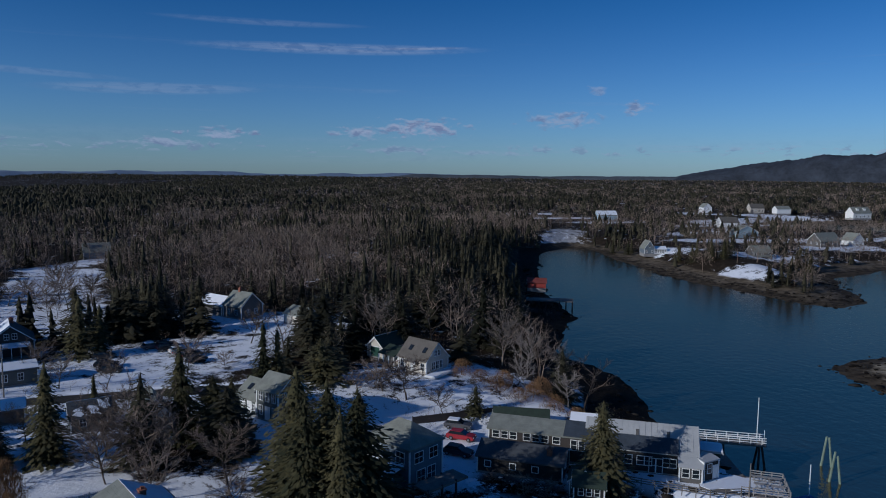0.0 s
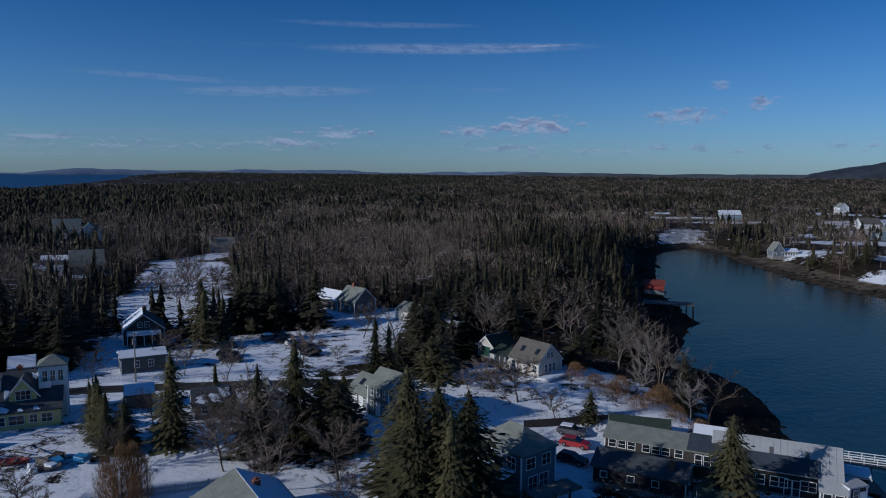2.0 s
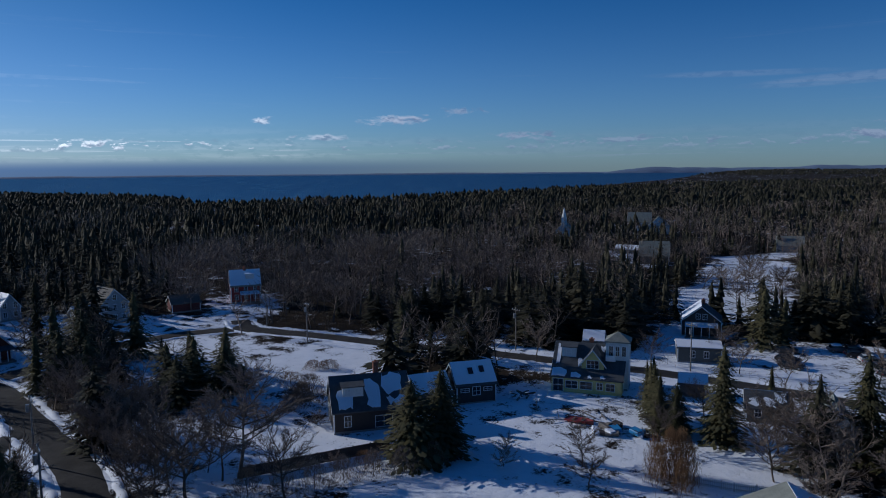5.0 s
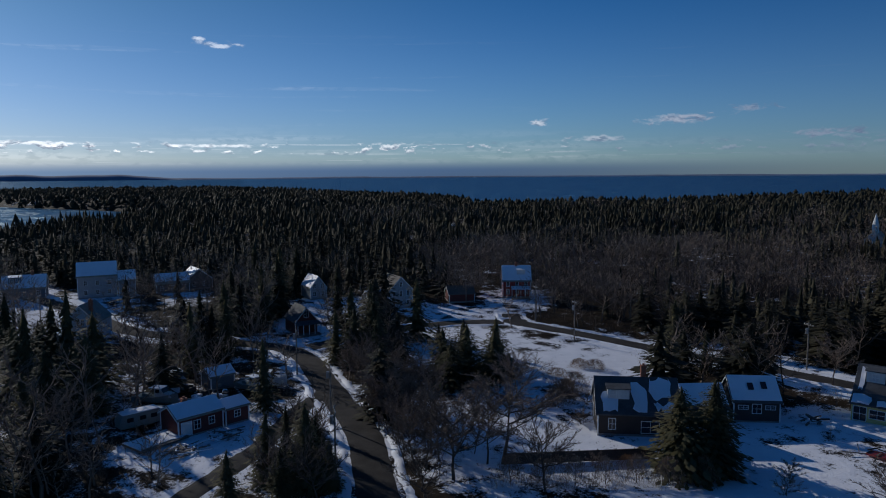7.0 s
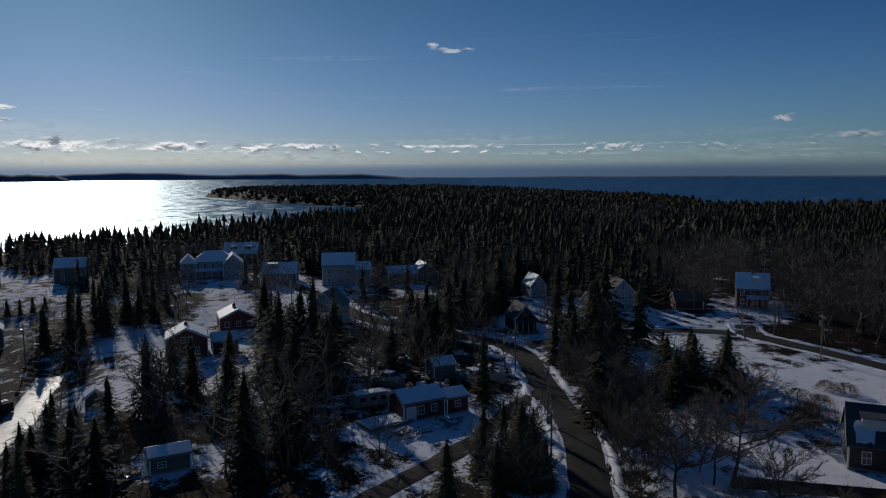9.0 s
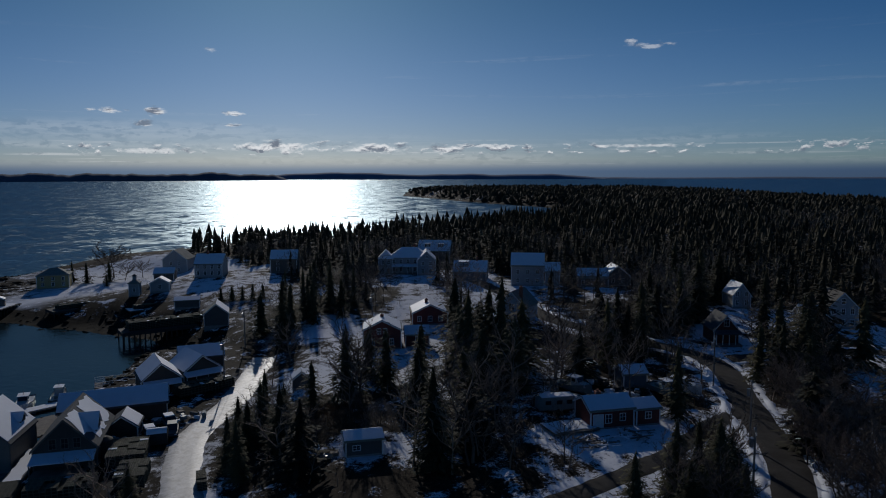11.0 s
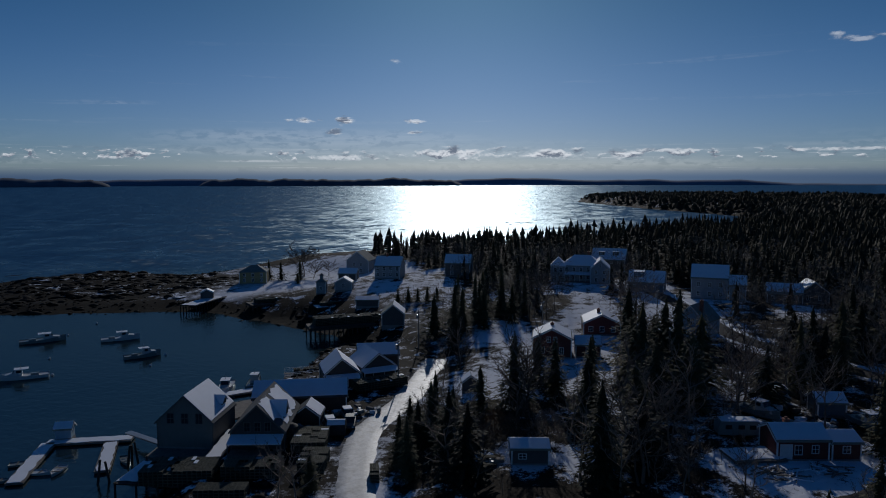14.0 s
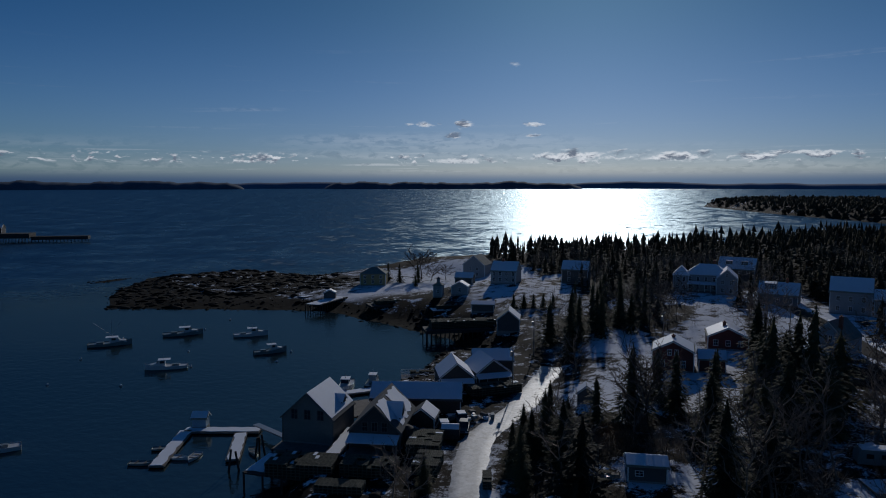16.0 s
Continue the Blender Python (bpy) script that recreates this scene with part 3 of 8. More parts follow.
# ---- roads ----
def strip(name, line, width, mat, lift, label, spread=0.0):
    pts = []
    for (ax, ay), (bx, by) in zip(line, line[1:]):
        n = max(2, int(math.hypot(bx - ax, by - ay) / 1.5))
        pts += [(ax + (bx - ax) * i / n, ay + (by - ay) * i / n) for i in range(n)]
    pts.append(line[-1])
    p = np.array(pts, float)
    for _ in range(12):
        p[1:-1] = (p[:-2] + 2 * p[1:-1] + p[2:]) / 4
    t = np.gradient(p, axis=0)
    t /= np.linalg.norm(t, axis=1, keepdims=True)
    side = np.stack([-t[:, 1], t[:, 0]], 1)
    across = 7
    verts, rows = [], len(p)
    for k in range(across):
        f = k / (across - 1) * 2 - 1
        w = width / 2 + (spread * waves(p[:, 0], p[:, 1], 3.0, 1.0 if f > 0 else 4.0) if abs(f) > 0.9 else 0)
        q = p + side * (f * w)[:, None] if not np.isscalar(w) else p + side * (f * w)
        z = ground(q[:, 0], q[:, 1]) + lift * (1 if abs(f) < 0.9 else -0.6)
        verts.append(np.stack([q[:, 0], q[:, 1], z], 1))
    v = np.stack(verts, 1).reshape(-1, 3)
    i, j = np.meshgrid(np.arange(rows - 1), np.arange(across - 1), indexing="ij")
    f = np.stack([i * across + j, (i + 1) * across + j, (i + 1) * across + j + 1, i * across + j + 1], -1).reshape(-1, 4)[:, ::-1]
    me = bpy.data.meshes.new(name)
    fill_mesh(me, v, f)
    me.materials.append(mat)
    return tagged(new(name, me), label, "road", kind="structure")


for line, w in zip(STREETS, (5.2, 5.2, 5.6)):
    strip("road", line, w, ASPHALT, 0.12, "bare wet asphalt village road between snow banks", 0.25)


def berm(line, off, seed, tall=0.34, wide=0.8):
    """A ploughed snow bank along one edge of a road."""
    pts = []
    for (ax, ay), (bx, by) in zip(line, line[1:]):
        n = max(2, int(math.hypot(bx - ax, by - ay) / 0.9))
        pts += [(ax + (bx - ax) * i / n, ay + (by - ay) * i / n) for i in range(n)]
    p = np.array(pts + [line[-1]], float)
    for _ in range(30):
        p[1:-1] = (p[:-2] + 2 * p[1:-1] + p[2:]) / 4
    t = np.gradient(p, axis=0)
    t /= np.linalg.norm(t, axis=1, keepdims=True)
    side = np.stack([-t[:, 1], t[:, 0]], 1)
    rs = np.random.RandomState(seed)
    lump = np.clip(0.55 + 0.5 * waves(p[:, 0], p[:, 1], 2.6, seed) + rs.uniform(-0.35, 0.35, len(p)), 0.05, 1.5)
    sway = 0.3 * waves(p[:, 0], p[:, 1], 4.0, seed + 1.0) + rs.uniform(-0.12, 0.12, len(p))
    rows = []
    for f, h in ((-1.0, -0.15), (-0.5, 0.7), (0.0, 1.0), (0.5, 0.55), (1.0, -0.15)):
        q = p + side * (off + sway + f * wide * (0.5 + 0.5 * lump))[:, None]
        rows.append(np.stack([q[:, 0], q[:, 1], ground(q[:, 0], q[:, 1]) + 0.05 + tall * lump * h], 1))
    v = np.stack(rows, 1).reshape(-1, 3)
    i, j = np.meshgrid(np.arange(len(p) - 1), np.arange(4), indexing="ij")
    f = np.stack([i * 5 + j, (i + 1) * 5 + j, (i + 1) * 5 + j + 1, i * 5 + j + 1], -1).reshape(-1, 4)[:, ::-1]
    me = bpy.data.meshes.new("snow_bank")
    fill_mesh(me, v, f)
    me.materials.append(SNOW)
    return tagged(new("snow_bank", me), "lumpy ploughed snow bank along the road edge", "snow bank", kind="structure")


for n, (line, w) in enumerate(zip(STREETS, (5.2, 5.2, 5.6))):
    berm(line, w / 2 + 0.7, n * 2 + 1)
    berm(line, -w / 2 - 0.7, n * 2 + 2)
strip("road", DOCK_ROAD, 5.6, ICE, 0.12, "rutted snow-packed road down to the docks", 0.5)
strip("driveway", DRIVE, 3.8, ASPHALT, 0.1, "half cleared asphalt driveway with drifted snow", 0.6)

# ---- trees ----
def spruce_template(levels, ring, fans, seed, slim=0.22, bare=0.06):
    """Needle boughs of a spruce one metre high, as drooping kites in whorls."""
    rnd = random.Random(seed)
    v, f = [], []
    fine = fans > 3
    lean = [rnd.uniform(0.8, 1.2) for _ in range(8)]
    for i in range(levels):
        h = bare + (0.985 - bare) * (i + rnd.uniform(-0.4, 0.4)) / levels
        reach = slim * max(0.015, 1 - h) ** 0.56 * (0.8 + 0.2 * min(1.0, h * 5)) * rnd.uniform(0.78, 1.12)
        count = max(3, round(ring * (0.55 + 0.45 * (1 - h))))
        off = rnd.uniform(0, 6.3)
        for b in range(count):
            a = off + 2 * math.pi * b / count + rnd.uniform(-0.35, 0.35)
            r = reach * rnd.uniform(0.6, 1.2) * lean[int(a * 8 / 6.2832) % 8]
            sag = rnd.uniform(0.1, 0.55)
            for s in range(fans):
                aa = a + rnd.uniform(-0.45, 0.45) * (fans > 1)
                if fine:
                    start = r * rnd.uniform(0.15, 0.8)
                    rr = start + r * (rnd.uniform(0.16, 0.3) if fans > 8 else rnd.uniform(0.2, 0.36))
                    w = r * (rnd.uniform(0.04, 0.074) if fans > 8 else rnd.uniform(0.055, 0.09))
                else:
                    rr = r * (1.0 if s == 0 else rnd.uniform(0.5, 1.0))
                    start = 0.0 if s == 0 else rr * rnd.uniform(0.1, 0.5)
                    w = rr * rnd.uniform(0.13, 0.24)
                ca, sa = math.cos(aa), math.sin(aa)
                top, tip = h - sag * start + rnd.uniform(-0.008, 0.012), h - sag * rr - rnd.uniform(0.0, 0.25) * (rr - start)
                mid = start + (rr - start) * 0.6
                low = top + (tip - top) * 0.75
                k = len(v)
                v += [(ca * start, sa * start, top), (ca * mid - sa * w, sa * mid + ca * w, low), (ca * rr, sa * rr, tip), (ca * mid + sa * w, sa * mid - ca * w, low)]
                f += [(k, k + 1, k + 2), (k, k + 2, k + 3)]
    core_into(v, f, 14, 10, slim, rnd, bare, 0.24)
    k = len(v)
    v += [(0.01, 0, 0.94), (-0.006, 0.01, 0.94), (-0.006, -0.01, 0.94), (0, 0, 1.0)]
    f += [(k, k + 1, k + 3), (k + 1, k + 2, k + 3), (k + 2, k, k + 3)]
    return np.array(v), np.array(f)


def core_into(v, f, tiers, sides, slim, rnd, bare=0.08, fill=0.62):
    """The dark inside of a spruce: ragged skirts one above another."""
    for i in range(tiers):
        low = bare + (0.88 - bare) * i / tiers
        high = min(0.985, low + 1.5 / tiers + 0.03)
        reach = slim * fill * (1 - low) ** 0.78 + 0.012
        off = rnd.uniform(0, 6.3)
        k = len(v)
        v.append((rnd.uniform(-0.006, 0.006), rnd.uniform(-0.006, 0.006), high))
        for b in range(sides):
            a = off + 2 * math.pi * b / sides + rnd.uniform(-0.2, 0.2)
            r = reach * (rnd.uniform(0.9, 1.7) if b % 2 else rnd.uniform(0.2, 0.6))
            v.append((math.cos(a) * r, math.sin(a) * r, low - rnd.uniform(-0.3, 0.6) * r))
        for b in range(sides):
            f.append((k, k + 1 + b, k + 1 + (b + 1) % sides))


def wild_spruce(levels, ring, fans, tiers, sides, seed, slim=0.16, bare=0.1):
    """A forest spruce one metre high: ragged core, with small drooping sprays standing out of it."""
    rnd = random.Random(seed)
    v, f = [], []
    core_into(v, f, tiers, sides, slim, rnd, bare, 0.24 if ring > 3 else 0.4 if levels else 0.8)
    for i in range(levels):
        h = bare + (0.985 - bare) * (i + rnd.uniform(-0.4, 0.4)) / levels
        reach = slim * max(0.02, 1 - h) ** 0.62 * rnd.uniform(0.8, 1.15) + 0.01
        count = max(3, round(ring * (0.5 + 0.5 * (1 - h))))
        off = rnd.uniform(0, 6.3)
        for b in range(count):
            a = off + 2 * math.pi * b / count + rnd.uniform(-0.4, 0.4)
            r = reach * rnd.uniform(0.6, 1.3)
            sag = rnd.uniform(0.05, 0.5)
            for _ in range(fans):
                aa = a + rnd.uniform(-0.35, 0.35) * (fans > 1)
                start = r * rnd.uniform(0.1, 0.75)
                rr = start + r * rnd.uniform(0.3, 0.55)
                w = r * rnd.uniform(0.08, 0.14) * (1.35 if fans < 3 else 1.0)
                ca, sa, mid = math.cos(aa), math.sin(aa), (start + rr) * 0.52
                top, tip = h - sag * start + rnd.uniform(0.0, 0.012), h - sag * rr
                low = top + (tip - top) * 0.7
                k = len(v)
                v += [(ca * start, sa * start, top), (ca * mid - sa * w, sa * mid + ca * w, low), (ca * rr, sa * rr, tip + rnd.uniform(-0.006, 0.01)), (ca * mid + sa * w, sa * mid - ca * w, low)]
                f += [(k, k + 1, k + 2), (k, k + 2, k + 3)]
    return np.array(v), np.array(f)


def bare_template(seed, limbs=9, subs=5, twigs=6, sprays=3, spread=0.34, thick=0.0035, fork=0.28):
    """Limbs and twigs of a leafless tree one metre high: (thick wood), (twigs)."""
    rnd = random.Random(seed)
    wood, thin = ([], []), ([], [])

    def tube(store, p, q, r0, r1):
        v, f = store
        d = (q - p)
        turn = d.to_track_quat("Z", "Y")
        k = len(v)
        for c, r in ((p, r0), (q, r1)):
            for i in range(3):
                v.append(tuple(c + turn @ Vector((r * math.cos(2.094 * i), r * math.sin(2.094 * i), 0))))
        for i in range(3):
            j = (i + 1) % 3
            f.extend([(k + i, k + j, k + 3 + j), (k + i, k + 3 + j, k + 3 + i)])

    def sliver(p, q, w):
        v, f = thin
        k = len(v)
        s = Vector((rnd.uniform(-1, 1), rnd.uniform(-1, 1), rnd.uniform(-1, 1))).normalized() * w
        v.extend([tuple(p - s), tuple(p + s), tuple(q)])
        f.append((k, k + 1, k + 2))

    def stray(d, amount):
        return (d + Vector((rnd.uniform(-1, 1), rnd.uniform(-1, 1), rnd.uniform(-0.5, 0.8))) * amount).normalized()

    lean = Vector((rnd.uniform(-0.04, 0.04), rnd.uniform(-0.04, 0.04), 0))
    p, trunk = Vector((0, 0, -0.01)), []
    for i in range(4):
        q = Vector((0, 0, 0.72 * (i + 1) / 4)) + lean * (i + 1) + Vector((rnd.uniform(-0.015, 0.015), rnd.uniform(-0.015, 0.015), 0))
        tube(wood, p, q, 0.018 * (1 - i * 0.22), 0.018 * (1 - (i + 1) * 0.22))
        trunk.append((p, q))
        p = q
    for i in range(limbs):
        h = fork + (0.70 - fork) * (i / max(1, limbs - 1))
        seg = trunk[min(3, int(h / 0.18))]
        base = seg[0].lerp(seg[1], (h % 0.18) / 0.18)
        a = i * 2.4 + rnd.uniform(-0.4, 0.4)
        out = spread * rnd.uniform(0.75, 1.1) * (1.15 - 0.55 * (h - fork) / 0.5)
        tip = base + Vector((math.cos(a) * out, math.sin(a) * out, min(0.97 - base.z, rnd.uniform(0.2, 0.36))))
        bend = base.lerp(tip, 0.5) + Vector((math.cos(a), math.sin(a), -0.4)) * 0.03
        tube(wood, base, bend, 0.008, 0.005)
        tube(wood, bend, tip, 0.005, 0.002)
        for s in range(subs):
            f = (s + 0.7) / subs
            sp = base.lerp(bend, f * 2) if f < 0.5 else bend.lerp(tip, f * 2 - 1)
            sd = stray((tip - base).normalized(), 0.75)
            sl = 0.17 * rnd.uniform(0.6, 1.1)
            sq = sp + sd * sl
            tube(thin, sp, sq, 0.0032, 0.0014)
            for t in range(twigs):
                tp = sp.lerp(sq, (t + 0.6) / twigs)
                tq = tp + stray(sd, 0.9) * 0.085 * rnd.uniform(0.6, 1.25)
                sliver(tp, tq, thick)
                for _ in range(sprays):
                    up = tp.lerp(tq, rnd.uniform(0.2, 0.9))
                    sliver(up, up + stray(sd, 1.1) * 0.055 * rnd.uniform(0.5, 1.2), thick * 0.7)
    return tuple((np.array(v), np.array(f)) for v, f in (wood, thin))


def puff_template(seed, count, width, spread=0.3, fork=0.25):
    """A leafless crown for the distance: a pale trunk, a few limbs and a rounded haze of twigs."""
    rnd = random.Random(seed)
    v, f = [], []

    def sliver(p, q, w, flat=0.6):
        s = Vector((rnd.uniform(-1, 1), rnd.uniform(-1, 1), rnd.uniform(-flat, flat))).normalized() * w
        k = len(v)
        v.extend([tuple(p - s), tuple(p + s), tuple(q)])
        f.append((k, k + 1, k + 2))

    for _ in range(2):
        sliver(Vector((0, 0, 0)), Vector((rnd.uniform(-0.03, 0.03), rnd.uniform(-0.03, 0.03), 0.8)), max(0.009, width * 0.8), 0.05)
    for _ in range(max(3, count // 18)):
        a, h = rnd.uniform(0, 6.3), rnd.uniform(fork, 0.55)
        out = spread * rnd.uniform(0.4, 0.8)
        sliver(Vector((0, 0, h)), Vector((math.cos(a) * out, math.sin(a) * out, min(0.95, h + rnd.uniform(0.2, 0.4)))), max(0.006, width * 0.9))
    for _ in range(count):
        a, z = rnd.uniform(0, 6.3), rnd.uniform(-0.75, 1.0)
        lump = 1 + 0.18 * math.sin(a * 3 + seed) + 0.12 * math.sin(a * 5 + z * 4)
        depth = rnd.uniform(0.25, 1.0) ** 0.45
        r = spread * lump * math.sqrt(max(0.0, 1 - z * z)) * depth
        mid = (fork + 1.0) / 2 + 0.03
        p = Vector((math.cos(a) * r, math.sin(a) * r, mid + z * (1 - mid) * lump * depth))
        way = Vector((math.cos(a) * rnd.uniform(-0.1, 1.0), math.sin(a) * rnd.uniform(-0.1, 1.0), rnd.uniform(0.1, 0.9) + 0.4 * z)).normalized()
        sliver(p, p + way * rnd.uniform(0.07, 0.15), width)
    return np.array(v), np.array(f)


def dome_template(seed, count, width, spread=0.5):
    """A dense low bush: short twigs filling a rounded dome."""
    rnd = random.Random(seed)
    v, f = [], []
    for _ in range(count):
        h = rnd.uniform(0.0, 0.86)
        a = rnd.uniform(0, 6.3)
        lump = 1 + 0.22 * math.sin(a * 3 + seed) + 0.12 * math.sin(a * 7 + h * 9)
        r = spread * lump * math.sqrt(max(0.0, 1 - (h / 0.88) ** 2)) * math.sqrt(rnd.uniform(0.1, 1.0))
        p = Vector((math.cos(a) * r, math.sin(a) * r, h))
        q = p + Vector((math.cos(a) * rnd.uniform(-0.03, 0.1), math.sin(a) * rnd.uniform(-0.03, 0.1), rnd.uniform(0.05, 0.16)))
        s = Vector((rnd.uniform(-1, 1), rnd.uniform(-1, 1), rnd.uniform(-0.6, 0.6))).normalized() * width
        k = len(v)
        v += [tuple(p - s), tuple(p + s), tuple(q)]
        f.append((k, k + 1, k + 2))
    return np.array(v), np.array(f)


def mesh_from(name, template, mat, size=(1, 1, 1)):
    me = bpy.data.meshes.new(name)
    fill_mesh(me, template[0] * np.array(size), template[1])
    me.attributes.new("tone", "FLOAT", "POINT").data.foreach_set("value", np.full(len(template[0]), (size[0] * 7.31) % 1.0, np.float32))
    me.materials.append(mat)
    return me


def trunk_mesh(name, height, radius, mat):
    bm = bmesh.new()
    rod_into(bm, (0, 0, -0.5), (0.02, 0, height * 0.35), radius, radius * 0.72, 7)
    rod_into(bm, (0.02, 0, height * 0.35), (0, 0.02, height), radius * 0.72, 0.02, 6)
    return mesh_of(name, bm, mat)


SPRUCES = [spruce_template(42, 10, 10, 10 + i, 0.2 + 0.025 * i) for i in range(4)]
SPRUCES_THIN = [spruce_template(32, 9, 5, 20 + i, 0.2 + 0.025 * i) for i in range(4)]
BARES = [bare_template(30 + i, 12, 6, 7, 7, 0.34, 0.0037) for i in range(4)]
DENSE = [(bare_template(60 + i, 10, 2, 1, 1, 0.4, 0.004, 0.06)[0], dome_template(300 + i, 1700, 0.006, 0.5)) for i in range(2)]
THICKETS = [bare_template(50 + i, 14, 6, 7, 5, 0.5, 0.007, 0.06) for i in range(2)]


def spruce(i, x, y, height, label, width=1.0, name="spruce_tree", lift=0.0):
    ob = root(name, x, y, g(x, y) + lift - 0.1, (i * 77 + x * 13) % 360, label, "conifer tree")
    shared("trunk", trunk_mesh("trunk", height * 0.96, 0.016 * height, BARK), ob, Matrix())
    shared("crown", mesh_from("crown", (SPRUCES if math.hypot(x, y) < 108 else SPRUCES_THIN)[i % 4], LIT_NEEDLES, (height * width, height * width, height)), ob, Matrix())
    return ob


def leafless(i, x, y, height, label, width=1.0, mat=None, name="bare_tree", kinds=None):
    ob = root(name, x, y, g(x, y) - 0.1, (i * 61 + y * 17) % 360, label, "bare tree" if name == "bare_tree" else "bush")
    wood, thin = (kinds or BARES)[i % len(kinds or BARES)]
    size = (height * width, height * width, height)
    shared("trunk", mesh_from("trunk", wood, mat or BARK, size), ob, Matrix())
    shared("crown", mesh_from("crown", thin, mat or TWIGS, size), ob, Matrix())
    return ob


def stuff(name, template, places, heights, widths, mat, label, category, seed=1):
    """Many copies of one template joined in one mesh."""
    v, f = template
    n = len(places)
    a = np.random.RandomState(seed).uniform(0, 6.283, n)
    c, s = np.cos(a)[:, None], np.sin(a)[:, None]
    w = (heights * widths)[:, None]
    x = (v[None, :, 0] * c - v[None, :, 1] * s) * w + places[:, 0:1]
    y = (v[None, :, 0] * s + v[None, :, 1] * c) * w + places[:, 1:2]
    z = v[None, :, 2] * heights[:, None] + places[:, 2:3]
    verts = np.stack([x, y, z], -1).reshape(-1, 3)
    faces = (f[None] + (np.arange(n) * len(v))[:, None, None]).reshape(-1, 3)
    me = bpy.data.meshes.new(name)
    fill_mesh(me, verts, faces)
    tone = me.attributes.new("tone", "FLOAT", "POINT")
    tone.data.foreach_set("value", np.repeat(np.random.RandomState(seed + 9).uniform(0, 1, n), len(v)).astype(np.float32))
    me.materials.append(mat)
    return tagged(new(name, me), label, category, kind="stuff")


BUILT = []      # middles and radii of the yards that stay free of wild trees


def wild_places(near, far, spacing, seed, strip_width=0.0):
    """Jittered places on wooded land between two distances."""
    rs = np.random.RandomState(seed)
    n = int(math.radians(212) * (far ** 2 - near ** 2) / 2 / spacing ** 2)
    a = np.radians(rs.uniform(-42, 170, n))
    r = np.sqrt(rs.uniform(near ** 2, far ** 2, n))
    x, y = -np.sin(a) * r, np.cos(a) * r
    keep = (clearing(x, y) > 0.5) & (shore_distance(x, y) > np.where(np.hypot(x, y) > 420, 3, 9) + 5 * tide_flats(x, y)) & (np.hypot(x - 117, y - 152) > 60)
    keep &= (capsule(x, y, -175, -235, -130, -275) > 62) & ~((np.degrees(a) > 126.5) & (r > 185))
    x, y = x[keep], y[keep]
    for bx, by, br in BUILT:
        ok = np.hypot(x - bx, y - by) > br
        x, y = x[ok], y[ok]
    return np.stack([x, y, ground(x, y) - 0.1], 1), rs


def conifer_share(x, y):
    """Spruce by the sea and on the ridge, hardwood in patches inland."""
    d = shore_distance(x, y)
    share = 0.45 + 0.36 * waves(x, y, 75, 4.0) + 0.34 * waves(x, y, 27, 2.5) + 0.35 * (1 - ease(d, 25, 110)) * ease(-x, 185, 240)
    share = share + 0.75 * np.exp(-((x - 18) ** 2 / 60 ** 2 + (y - 285) ** 2 / 125 ** 2))
    share = share + 0.45 * (1 - ease(capsule(x, y, -150, 108, -84, 150), 18, 40))
    share = share + 0.6 * ease(-x, 185, 300) * ease(90 - y, 0, 60) + 0.35 * ease(-x, 190, 330) + 0.12 * ease(np.hypot(x, y), 500, 900)
    share = share - 0.3 * np.exp(-((x + 70) ** 2 + (y - 220) ** 2) / (2 * 55 ** 2))
    share = share - 0.4 * (1 - ease(capsule(x, y, -90, 0, -140, -35), 40, 85))  + 0.2 * (1 - ease(capsule(x, y, -140, -28, -168, -2), 14, 30)) - 0.4 * ease(-x, 130, 170) * ease(y, 40, 80) * ease(300 - np.hypot(x, y), 0, 60) - 0.2 * ease(x, 50, 90) * (1 - ease(y, 700, 1000))
    share = share - 0.4 * ease(-x, 60, 90) * ease(205 + x, 0, 30) * ease(20 - y, 0, 40) * ease(y + 150, 0, 40)
    share = share - 0.16 * ease(x + 75, 0, 30) * ease(30 - x, 0, 15) * ease(y, 80, 100) * ease(205 - y, 0, 30)
    share = 0.5 + 1.7 * (share - 0.5) + 0.3 * waves(x, y, 14, 6.0)
    return np.clip(share, 0.06, 0.97)


